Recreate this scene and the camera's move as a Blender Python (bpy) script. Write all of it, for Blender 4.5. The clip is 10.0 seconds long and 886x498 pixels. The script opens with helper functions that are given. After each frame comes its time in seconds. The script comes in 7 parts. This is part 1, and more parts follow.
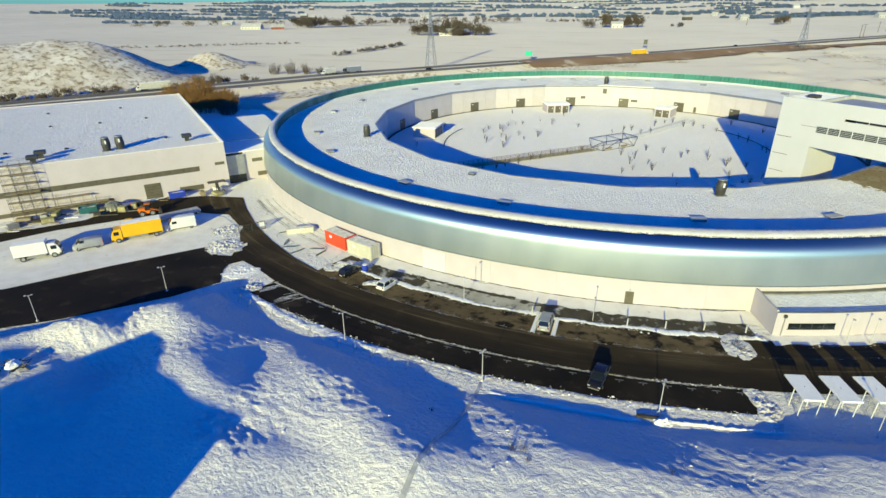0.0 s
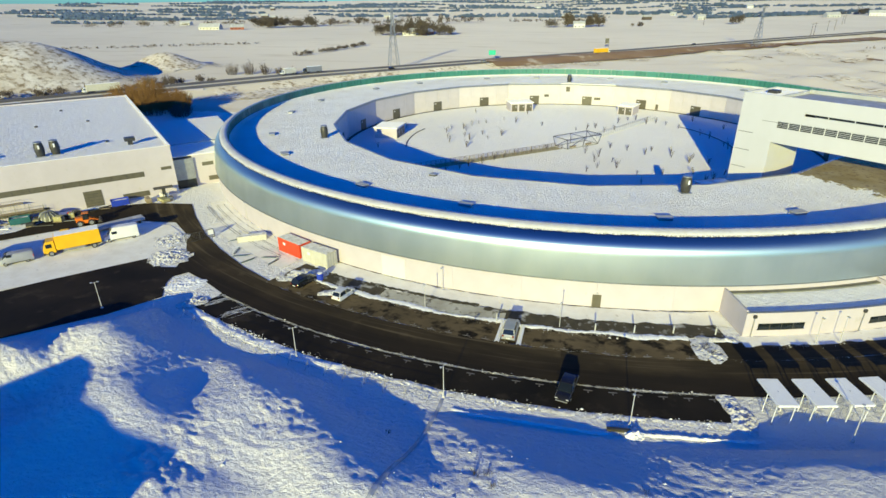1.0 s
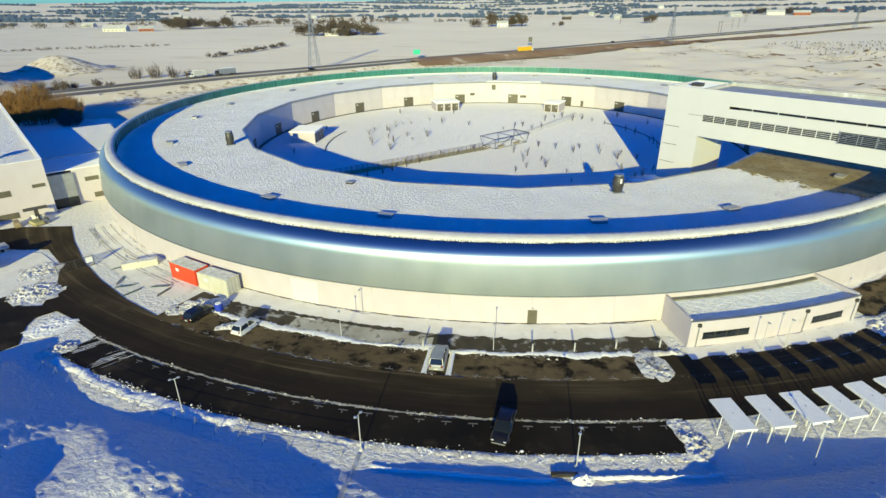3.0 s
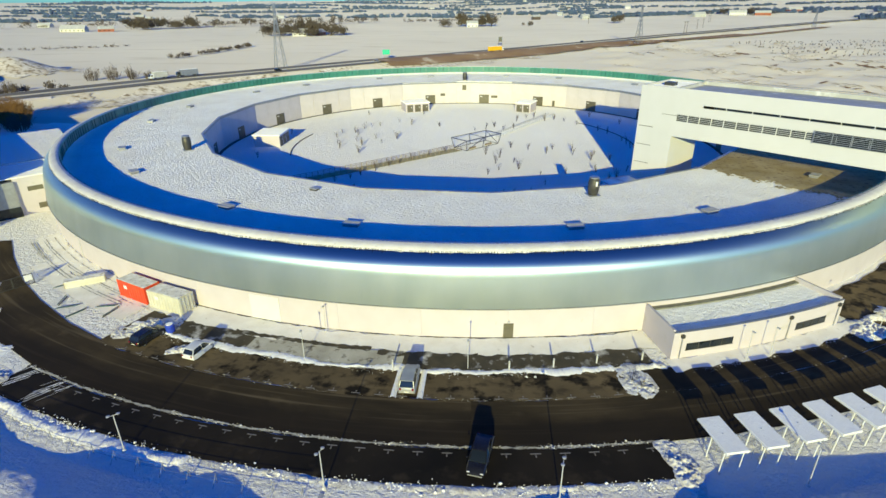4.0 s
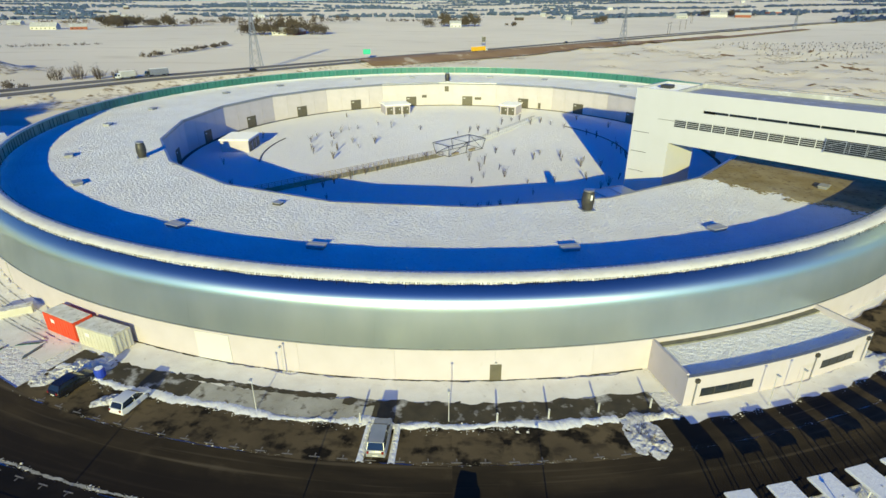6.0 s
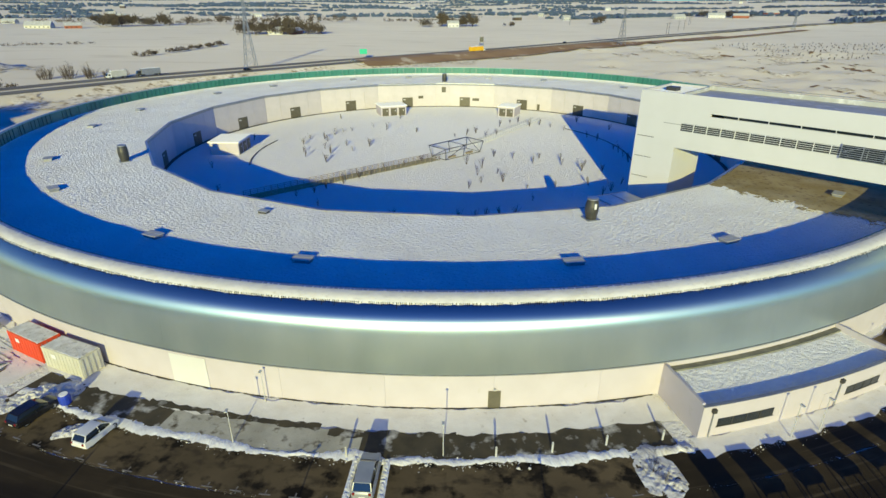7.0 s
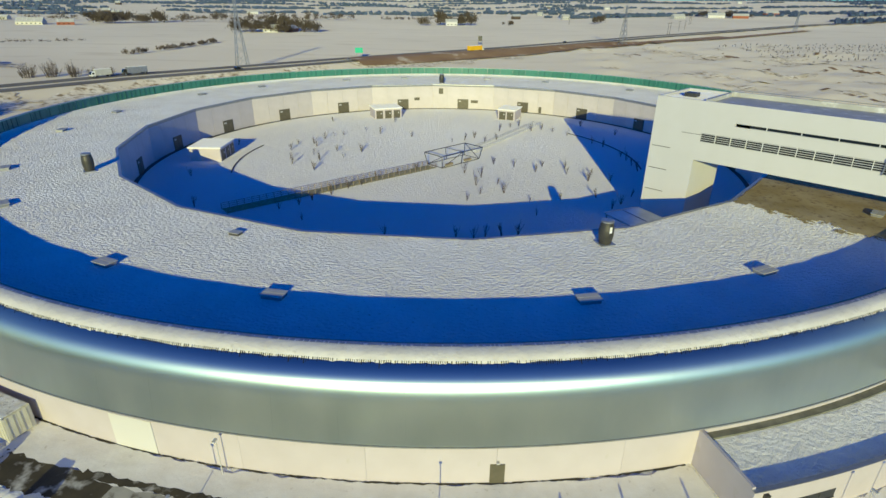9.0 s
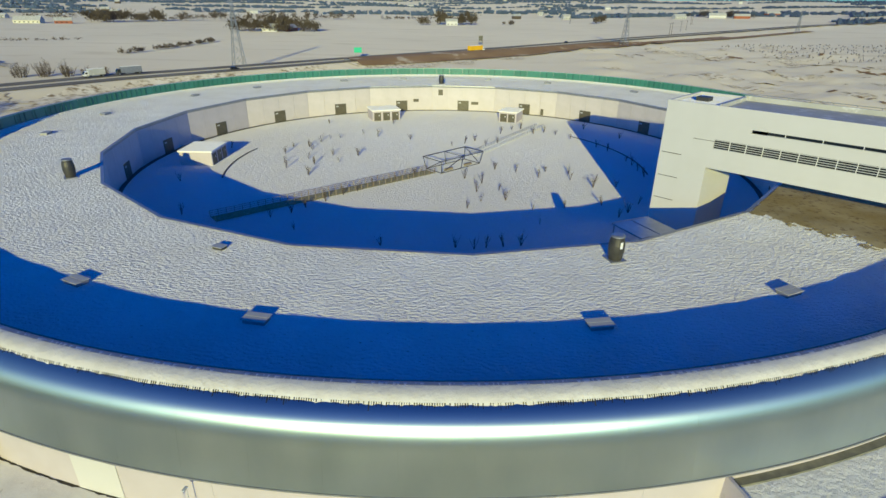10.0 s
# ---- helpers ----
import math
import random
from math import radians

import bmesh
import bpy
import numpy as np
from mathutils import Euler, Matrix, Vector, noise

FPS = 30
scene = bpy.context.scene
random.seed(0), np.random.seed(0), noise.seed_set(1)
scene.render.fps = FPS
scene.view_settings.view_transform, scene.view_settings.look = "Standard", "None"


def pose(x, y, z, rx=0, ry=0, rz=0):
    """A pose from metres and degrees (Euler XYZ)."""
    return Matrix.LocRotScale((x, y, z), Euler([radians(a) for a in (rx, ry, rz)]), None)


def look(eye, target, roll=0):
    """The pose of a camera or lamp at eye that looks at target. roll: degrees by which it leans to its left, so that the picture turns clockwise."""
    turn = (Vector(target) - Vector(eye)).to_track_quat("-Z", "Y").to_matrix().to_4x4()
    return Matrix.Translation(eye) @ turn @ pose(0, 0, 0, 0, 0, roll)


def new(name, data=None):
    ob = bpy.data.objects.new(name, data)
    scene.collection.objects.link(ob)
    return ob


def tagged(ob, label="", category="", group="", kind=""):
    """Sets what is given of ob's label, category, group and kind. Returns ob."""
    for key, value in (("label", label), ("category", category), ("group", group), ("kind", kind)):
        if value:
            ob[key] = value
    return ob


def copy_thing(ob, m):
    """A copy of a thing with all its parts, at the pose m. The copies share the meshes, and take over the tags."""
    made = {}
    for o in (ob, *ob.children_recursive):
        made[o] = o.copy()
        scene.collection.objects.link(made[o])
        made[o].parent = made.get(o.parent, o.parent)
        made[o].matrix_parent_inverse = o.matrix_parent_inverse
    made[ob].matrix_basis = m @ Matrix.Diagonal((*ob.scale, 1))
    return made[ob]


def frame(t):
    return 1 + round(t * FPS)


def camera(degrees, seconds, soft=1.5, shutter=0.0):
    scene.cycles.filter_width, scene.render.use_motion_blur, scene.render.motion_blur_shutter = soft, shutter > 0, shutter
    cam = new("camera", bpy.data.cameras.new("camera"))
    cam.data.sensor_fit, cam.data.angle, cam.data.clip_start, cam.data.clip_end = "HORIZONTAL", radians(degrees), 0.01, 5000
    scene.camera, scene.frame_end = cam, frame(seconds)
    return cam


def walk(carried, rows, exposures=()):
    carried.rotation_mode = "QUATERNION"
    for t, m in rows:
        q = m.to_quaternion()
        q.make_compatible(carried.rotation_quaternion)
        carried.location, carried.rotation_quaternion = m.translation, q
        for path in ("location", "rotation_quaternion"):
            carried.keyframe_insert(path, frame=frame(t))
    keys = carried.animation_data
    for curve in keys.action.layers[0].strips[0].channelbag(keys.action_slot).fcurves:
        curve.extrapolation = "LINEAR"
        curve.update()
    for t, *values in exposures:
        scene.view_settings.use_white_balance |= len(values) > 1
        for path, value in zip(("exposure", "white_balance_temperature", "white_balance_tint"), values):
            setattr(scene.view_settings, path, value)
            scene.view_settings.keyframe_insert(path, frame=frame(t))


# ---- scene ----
cam = camera(78.09, 10.0)
walk(cam, [
    (0.0, look((-2.59, -178.87, 41.92), (-27.40, -91.26, 0.57), -0.62)),
    (0.5, look((-2.34, -176.45, 41.32), (-24.35, -88.10, -0.03), -0.62)),
    (1.0, look((-2.15, -174.23, 40.75), (-21.64, -85.28, -0.58), -0.57)),
    (1.5, look((-1.93, -171.75, 40.17), (-18.84, -82.27, -1.13), -0.56)),
    (2.0, look((-1.72, -169.50, 39.68), (-15.99, -79.53, -1.58), -0.52)),
    (2.5, look((-1.50, -167.06, 39.24), (-12.72, -76.67, -2.03), -0.54)),
    (4.0, look((-1.03, -160.11, 38.28), (-4.58, -69.09, -2.99), -0.48)),
    (4.5, look((-0.96, -157.66, 38.03), (-3.29, -66.60, -3.25), -0.35)),
    (5.0, look((-0.83, -155.32, 37.76), (-2.43, -64.25, -3.49), -0.26)),
    (5.5, look((-0.67, -152.78, 37.53), (-1.76, -61.68, -3.71), -0.15)),
    (7.0, look((-0.25, -145.52, 36.92), (-0.53, -54.42, -4.31), 0.14)),
    (7.5, look((-0.14, -142.97, 36.81), (-0.29, -51.89, -4.47), 0.21)),
    (8.0, look((-0.13, -140.59, 36.70), (-0.12, -49.54, -4.66), 0.32)),
    (8.5, look((-0.04, -138.01, 36.54), (0.05, -46.97, -4.84), 0.37)),
    (9.0, look((0.05, -135.65, 36.52), (0.23, -44.64, -4.91), 0.48)),
    (9.5, look((0.19, -133.07, 36.44), (0.38, -42.08, -5.04), 0.56)),
    (10.0, look((0.21, -130.61, 36.37), (0.42, -39.63, -5.12), 0.61)),
], exposures=[(0.0, 0.18), (5.0, 0.16), (7.0, -0.05), (8.5, -0.24), (10.0, -0.26)])

# ---- world, sun and sky ----
SUN_EL, SUN_AZ = radians(13.3), radians(183.2)   # the sun stands behind the first viewpoint, low in the sky
TO_SUN = Vector((math.sin(SUN_AZ) * math.cos(SUN_EL), math.cos(SUN_AZ) * math.cos(SUN_EL), math.sin(SUN_EL)))
world = bpy.data.worlds.new("sky")
scene.world = world
world.use_nodes = True
wn, wl = world.node_tree.nodes, world.node_tree.links
sky = wn.new("ShaderNodeTexSky")
sky.sky_type, sky.sun_disc = "NISHITA", False
sky.sun_elevation, sky.sun_rotation = SUN_EL, SUN_AZ
sky.air_density, sky.dust_density, sky.ozone_density = 1.0, 0.2, 3.0
tint = wn.new("ShaderNodeMixRGB")
tint.blend_type = "MULTIPLY"
tint.inputs["Fac"].default_value = 1.0
haze = wn.new("ShaderNodeMixRGB")         # the low sky is pale and hazy, the high sky deep blue
haze.inputs["Color1"].default_value = (0.001, 0.47, 1.17, 1)
haze.inputs["Color2"].default_value = (0.16, 0.46, 0.95, 1)
split = wn.new("ShaderNodeSeparateColor")
warm = wn.new("ShaderNodeMath")
warm.operation = "DIVIDE"
low = wn.new("ShaderNodeMapRange")
low.inputs["From Min"].default_value, low.inputs["From Max"].default_value = 0.72, 1.1
wl.new(sky.outputs["Color"], split.inputs["Color"])
wl.new(split.outputs["Red"], warm.inputs[0])
wl.new(split.outputs["Blue"], warm.inputs[1])
wl.new(warm.outputs["Value"], low.inputs["Value"])
wl.new(low.outputs["Result"], haze.inputs["Fac"])
wl.new(haze.outputs["Color"], tint.inputs["Color2"])
deep = wn.new("ShaderNodeGamma")          # a clear, dry winter sky: deeper overhead, bright at the horizon
deep.inputs["Gamma"].default_value = 1.5
wl.new(sky.outputs["Color"], deep.inputs["Color"])
wl.new(deep.outputs["Color"], tint.inputs["Color1"])
wl.new(tint.outputs["Color"], wn["Background"].inputs["Color"])
wn["Background"].inputs["Strength"].default_value = 0.091

sun_data = bpy.data.lights.new("sun", "SUN")
sun_data.energy, sun_data.angle, sun_data.color = 5.1, radians(0.3), (0.96, 0.91, 0.36)
sun = new("sun", sun_data)
sun.matrix_world = look(TO_SUN * 300, (0, 0, 0))


# ---- materials ----
def node_mat(name, rough=0.8, metal=0.0):
    m = bpy.data.materials.new(name)
    m.use_nodes = True
    b = m.node_tree.nodes["Principled BSDF"]
    b.inputs["Roughness"].default_value, b.inputs["Metallic"].default_value = rough, metal
    return m, m.node_tree.nodes, m.node_tree.links, b


def noise_fac(nd, lk, scale, detail=4.0, lo=0.35, hi=0.65, rough=0.55, stretch=None):
    """A noise mask in object metres, 0 to 1 between lo and hi."""
    co = nd.new("ShaderNodeTexCoord")
    tx = nd.new("ShaderNodeTexNoise")
    tx.inputs["Scale"].default_value, tx.inputs["Detail"].default_value, tx.inputs["Roughness"].default_value = scale, detail, rough
    if stretch:
        mp = nd.new("ShaderNodeMapping")
        mp.inputs["Scale"].default_value = stretch
        lk.new(co.outputs["Object"], mp.inputs["Vector"])
        lk.new(mp.outputs["Vector"], tx.inputs["Vector"])
    else:
        lk.new(co.outputs["Object"], tx.inputs["Vector"])
    rm = nd.new("ShaderNodeMapRange")
    rm.inputs["From Min"].default_value, rm.inputs["From Max"].default_value = lo, hi
    lk.new(tx.outputs["Fac"], rm.inputs["Value"])
    return rm.outputs["Result"]


def mix(nd, lk, fac, a, b):
    mx = nd.new("ShaderNodeMixRGB")
    for key, v in (("Color1", a), ("Color2", b)):
        if isinstance(v, tuple):
            mx.inputs[key].default_value = (*v, 1)
        else:
            lk.new(v, mx.inputs[key])
    if isinstance(fac, float):
        mx.inputs["Fac"].default_value = fac
    else:
        lk.new(fac, mx.inputs["Fac"])
    return mx.outputs["Color"]


def bump(nd, lk, b, height, strength, dist=0.05):
    bp = nd.new("ShaderNodeBump")
    bp.inputs["Strength"].default_value, bp.inputs["Distance"].default_value = strength, dist
    lk.new(height, bp.inputs["Height"])
    lk.new(bp.outputs["Normal"], b.inputs["Normal"])


def surface(name, c1, c2, scale=1.0, c3=None, scale3=8.0, rough=0.8, metal=0.0, bmp=0.3, bdist=0.03, lo=0.35, hi=0.65, lo3=0.55, hi3=0.7, rnd=0.0, bscale=None, brough=0.68, wind=None):
    """Two colours mixed at one scale, a third in spots at another, fine relief, and a slight change from piece to piece."""
    m, nd, lk, b = node_mat(name, rough, metal)
    col = mix(nd, lk, noise_fac(nd, lk, scale, 6, lo, hi), c1, c2)
    if c3:
        col = mix(nd, lk, noise_fac(nd, lk, scale3, 5, lo3, hi3, 0.55, wind), col, c3)
    if rnd:
        oi = nd.new("ShaderNodeObjectInfo")
        hs = nd.new("ShaderNodeHueSaturation")
        rm = nd.new("ShaderNodeMapRange")
        rm.inputs["To Min"].default_value, rm.inputs["To Max"].default_value = 1 - rnd, 1 + rnd
        lk.new(oi.outputs["Random"], rm.inputs["Value"])
        lk.new(rm.outputs["Result"], hs.inputs["Value"])
        lk.new(col, hs.inputs["Color"])
        col = hs.outputs["Color"]
    lk.new(col, b.inputs["Base Color"])
    if bmp:
        bump(nd, lk, b, noise_fac(nd, lk, bscale or scale3 * 1.3, 7, 0.2, 0.8, brough, wind), bmp, bdist)
    return m


M = {}
M["snow_ground"] = surface("snow ground", (0.9, 0.88, 0.84), (0.84, 0.81, 0.75), 0.008, (0.5, 0.43, 0.33), 1.3, 0.75, bmp=1.0, bdist=0.26, lo3=0.68, hi3=0.8, bscale=1.6, brough=0.66, wind=(0.9, 1.15, 1))
M["snow_roof"] = surface("wind-packed snow on a sedum roof", (0.93, 0.92, 0.88), (0.86, 0.84, 0.79), 0.12, (0.5, 0.44, 0.3), 2.6, 0.8, bmp=1.0, bdist=0.3, lo3=0.64, hi3=0.75, bscale=2.5, brough=0.52, wind=(0.8, 1.3, 1))
M["snow_field"] = surface("thin snow over stubble fields", (0.66, 0.6, 0.51), (0.59, 0.535, 0.46), 0.004, (0.46, 0.39, 0.31), 0.03, 0.85, bmp=0.5, bdist=0.2, lo3=0.56, hi3=0.8, bscale=0.5, wind=(0.5, 1.6, 1))
M["snow_clean"] = surface("clean snow", (0.92, 0.91, 0.88), (0.86, 0.85, 0.82), 0.6, None, 3.0, 0.7, bmp=0.5, bdist=0.06)
M["snow_packed"] = surface("trodden white snow", (0.93, 0.92, 0.89), (0.87, 0.86, 0.83), 0.6, (0.6, 0.57, 0.5), 2.2, 0.7, bmp=1.0, bdist=0.22, lo3=0.66, hi3=0.8, bscale=1.5, brough=0.66)
M["snow_dirty"] = surface("ploughed dirty snow", (0.8, 0.79, 0.77), (0.6, 0.57, 0.52), 0.8, (0.24, 0.21, 0.18), 2.0, 0.8, bmp=0.9, bdist=0.1, lo3=0.58, hi3=0.72)
M["asphalt"] = surface("wet asphalt", (0.034, 0.025, 0.014), (0.066, 0.048, 0.026), 0.1, (0.1, 0.074, 0.042), 0.3, 0.9, bmp=0.3, bdist=0.01, lo3=0.58, hi3=0.8)
M["asphalt_black"] = surface("black wet asphalt lot", (0.008, 0.007, 0.006), (0.022, 0.017, 0.012), 0.12, (0.06, 0.046, 0.03), 0.3, 0.85, bmp=0.3, bdist=0.01, lo3=0.56, hi3=0.8)


def wheel_streaks(key, dark, pale, lanes):
    """Bands worn along the drive: noise drawn out round the ring, so that wet and dry streaks follow the wheels."""
    t = M[key].node_tree
    nd, lk = t.nodes, t.links
    pos, sep, ang = nd.new("ShaderNodeNewGeometry"), nd.new("ShaderNodeSeparateXYZ"), nd.new("ShaderNodeMath")
    flat, rad, com = nd.new("ShaderNodeVectorMath"), nd.new("ShaderNodeVectorMath"), nd.new("ShaderNodeCombineXYZ")
    flat.operation, rad.operation, ang.operation = "MULTIPLY", "LENGTH", "ARCTAN2"
    flat.inputs[1].default_value = (1, 1, 0)
    lk.new(pos.outputs["Position"], sep.inputs[0])
    lk.new(pos.outputs["Position"], flat.inputs[0])
    lk.new(flat.outputs["Vector"], rad.inputs[0])
    lk.new(sep.outputs["X"], ang.inputs[0])
    lk.new(sep.outputs["Y"], ang.inputs[1])
    lk.new(rad.outputs["Value"], com.inputs["X"])
    lk.new(ang.outputs["Value"], com.inputs["Y"])
    col = nd["Principled BSDF"].inputs["Base Color"].links[0].from_socket
    for scale, along, paint, lo, hi in ((0.45, 9.0, dark, 0.42, 0.62), (1.6, 5.0, pale, 0.55, 0.75)) if lanes else ((0.9, 60.0, dark, 0.5, 0.66),):
        mp, tx, rm = nd.new("ShaderNodeMapping"), nd.new("ShaderNodeTexNoise"), nd.new("ShaderNodeMapRange")
        mp.inputs["Scale"].default_value = (scale, along, 1)
        tx.inputs["Scale"].default_value, tx.inputs["Detail"].default_value = 1.0, 5.0
        rm.inputs["From Min"].default_value, rm.inputs["From Max"].default_value, rm.inputs["To Max"].default_value = lo, hi, 0.8
        lk.new(com.outputs["Vector"], mp.inputs["Vector"])
        lk.new(mp.outputs["Vector"], tx.inputs["Vector"])
        lk.new(tx.outputs["Fac"], rm.inputs["Value"])
        col = mix(nd, lk, rm.outputs["Result"], col, paint)
    lk.new(col, nd["Principled BSDF"].inputs["Base Color"])


wheel_streaks("asphalt", (0.022, 0.017, 0.011), (0.14, 0.108, 0.066), True)
at = M["asphalt"].node_tree                               # the outer lane is still wet, with a wandering edge
at_edge = at.nodes.new("ShaderNodeMath")
at_edge.operation = "ADD"
at_len = [n for n in at.nodes if n.type == "VECT_MATH" and n.operation == "LENGTH"][0]
at.links.new(at_len.outputs["Value"], at_edge.inputs[0])
at.links.new(noise_fac(at.nodes, at.links, 0.25, 5, 0.3, 0.7), at_edge.inputs[1])
at_wet = at.nodes.new("ShaderNodeMapRange")
at_wet.interpolation_type = "SMOOTHSTEP"
at_wet.inputs["From Min"].default_value, at_wet.inputs["From Max"].default_value, at_wet.inputs["To Max"].default_value = 116.8, 119.0, 0.8
at.links.new(at_edge.outputs["Value"], at_wet.inputs["Value"])
at_col = at.nodes["Principled BSDF"].inputs["Base Color"].links[0].from_socket
at.links.new(mix(at.nodes, at.links, at_wet.outputs["Result"], at_col, (0.016, 0.012, 0.009)), at.nodes["Principled BSDF"].inputs["Base Color"])
M["asphalt_dry"] = surface("dry brown-grey asphalt bays", (0.145, 0.108, 0.06), (0.095, 0.071, 0.04), 0.15, (0.014, 0.011, 0.008), 0.34, 0.95, bmp=0.3, bdist=0.01, lo3=0.51, hi3=0.6)
M["road"] = surface("highway asphalt", (0.11, 0.1, 0.09), (0.15, 0.14, 0.13), 0.05, None, 0.3, 0.8, bmp=0.0)
M["soil"] = surface("bare brown soil", (0.16, 0.1, 0.06), (0.22, 0.15, 0.1), 0.03, (0.5, 0.46, 0.42), 0.06, 0.9, bmp=0.5, bdist=0.2, lo3=0.58, hi3=0.75)
M["grass"] = surface("winter grass strip", (0.085, 0.068, 0.038), (0.045, 0.037, 0.022), 0.4, (0.6, 0.58, 0.52), 0.5, 0.9, bmp=0.6, bdist=0.05, lo3=0.54, hi3=0.68)
M["concrete"] = surface("pale concrete wall", (0.56, 0.51, 0.53), (0.525, 0.475, 0.49), 0.3, (0.44, 0.41, 0.34), 0.7, 0.7, bmp=0.1, bdist=0.01, lo3=0.62, hi3=0.85, rnd=0.02)
M["plaster"] = surface("white facade", (0.63, 0.62, 0.61), (0.605, 0.595, 0.58), 0.2, None, 2.0, 0.6, bmp=0.05, bdist=0.01, rnd=0.015)
M["inner_wall"] = surface("cream wall panel", (0.62, 0.57, 0.56), (0.57, 0.525, 0.51), 0.3, None, 2.0, 0.6, bmp=0.05, bdist=0.01, rnd=0.03)
M["aluminium"] = surface("brushed aluminium cladding", (0.47, 0.585, 0.53), (0.44, 0.555, 0.5), 0.05, None, 0.6, 0.2, 1.0, bmp=0.02, bdist=0.01, rnd=0.01)
al = M["aluminium"].node_tree
al_pos = al.nodes.new("ShaderNodeNewGeometry")          # rolled sheet: the grain runs round the ring
al_tan = al.nodes.new("ShaderNodeVectorMath")
al_tan.operation = "CROSS_PRODUCT"
al_tan.inputs[0].default_value = (0, 0, 1)
al.links.new(al_pos.outputs["Position"], al_tan.inputs[1])
al_nrm = al.nodes.new("ShaderNodeVectorMath")
al_nrm.operation = "NORMALIZE"
al.links.new(al_tan.outputs["Vector"], al_nrm.inputs[0])
al_b = al.nodes["Principled BSDF"]
al_b.inputs["Anisotropic"].default_value, al_b.inputs["Roughness"].default_value = 0.75, 0.33
al.links.new(al_nrm.outputs["Vector"], al_b.inputs["Tangent"])
al_s = al.nodes.new("ShaderNodeBsdfPrincipled")          # a matt share of the sheet's gloss
al_s.inputs["Metallic"].default_value, al_s.inputs["Roughness"].default_value, al_s.inputs["Anisotropic"].default_value = 0.75, 0.56, 0.3
al.links.new(al_nrm.outputs["Vector"], al_s.inputs["Tangent"])
al_refl = al.nodes.new("ShaderNodeTexNoise")            # faint noise in the colour stands in for cloudy reflections, drawn out downwards
al_refl.inputs["Scale"].default_value, al_refl.inputs["Detail"].default_value = 0.22, 6.0
al_down = al.nodes.new("ShaderNodeMapping")
al_down.inputs["Scale"].default_value = (1, 1, 0.45)
al.links.new(al_pos.outputs["Position"], al_down.inputs["Vector"])
al.links.new(al_down.outputs["Vector"], al_refl.inputs["Vector"])
al_fac = al.nodes.new("ShaderNodeMapRange")
al_fac.inputs["From Min"].default_value, al_fac.inputs["From Max"].default_value = 0.3, 0.72
al.links.new(al_refl.outputs["Fac"], al_fac.inputs["Value"])
al.links.new(mix(al.nodes, al.links, al_fac.outputs["Result"], (0.41, 0.46, 0.49), (0.56, 0.6, 0.62)), al_s.inputs["Base Color"])
al_sep = al.nodes.new("ShaderNodeSeparateXYZ")           # the matt share falls from half to none up the sheet
al.links.new(al_pos.outputs["Position"], al_sep.inputs[0])
al_up = al.nodes.new("ShaderNodeMapRange")
al_up.interpolation_type = "SMOOTHSTEP"
al_up.inputs["From Min"].default_value, al_up.inputs["From Max"].default_value = 7.9, 9.4
al_up.inputs["To Min"].default_value, al_up.inputs["To Max"].default_value = 0.5, 0.0
al.links.new(al_sep.outputs["Z"], al_up.inputs["Value"])
al_mix = al.nodes.new("ShaderNodeMixShader")
al.links.new(al_up.outputs["Result"], al_mix.inputs["Fac"])
al.links.new(al_b.outputs["BSDF"], al_mix.inputs[1])
al.links.new(al_s.outputs["BSDF"], al_mix.inputs[2])
al.links.new(al_mix.outputs["Shader"], al.nodes["Material Output"].inputs["Surface"])
M["glossy_sheet"] = surface("glazed canopy sheet", (0.5, 0.52, 0.53), (0.4, 0.42, 0.43), 0.6, None, 2.0, 0.45, 0.5, bmp=0.05)
M["dark_metal"] = surface("dark metal", (0.05, 0.05, 0.045), (0.08, 0.075, 0.065), 1.0, None, 6.0, 0.5, 0.3, bmp=0.05)
M["grey_metal"] = surface("galvanised steel", (0.4, 0.41, 0.42), (0.32, 0.33, 0.34), 1.5, None, 6.0, 0.45, 0.6, bmp=0.05)
M["teal"] = surface("teal parapet sheet", (0.035, 0.18, 0.14), (0.055, 0.225, 0.175), 0.3, None, 2.0, 0.5, bmp=0.02, rnd=0.12)
M["door"] = surface("dark olive door leaf", (0.1, 0.09, 0.06), (0.13, 0.115, 0.08), 1.0, None, 6.0, 0.5, bmp=0.05, rnd=0.1)
M["rust_red"] = surface("orange-red container paint", (0.75, 0.09, 0.03), (0.65, 0.07, 0.025), 0.8, (0.35, 0.06, 0.03), 3.0, 0.5, bmp=0.05, lo3=0.68, hi3=0.8)
M["cream_paint"] = surface("cream container paint", (0.62, 0.6, 0.5), (0.55, 0.53, 0.43), 0.8, (0.3, 0.22, 0.15), 3.0, 0.5, bmp=0.05, lo3=0.7, hi3=0.8)
M["white_paint"] = surface("white vehicle paint", (0.8, 0.8, 0.78), (0.74, 0.74, 0.72), 0.8, None, 6.0, 0.3, bmp=0.02)
M["silver_paint"] = surface("silver vehicle paint", (0.45, 0.46, 0.47), (0.38, 0.39, 0.4), 0.8, None, 6.0, 0.5, 0.4, bmp=0.02)
M["black_paint"] = surface("black vehicle paint", (0.012, 0.012, 0.014), (0.02, 0.02, 0.022), 0.8, None, 6.0, 0.2, bmp=0.02)
M["yellow_paint"] = surface("yellow truck paint", (0.85, 0.48, 0.01), (0.78, 0.43, 0.01), 0.5, None, 6.0, 0.4, bmp=0.03)
M["orange_paint"] = surface("orange machine paint", (0.8, 0.2, 0.01), (0.7, 0.16, 0.01), 0.8, None, 6.0, 0.45, bmp=0.03)
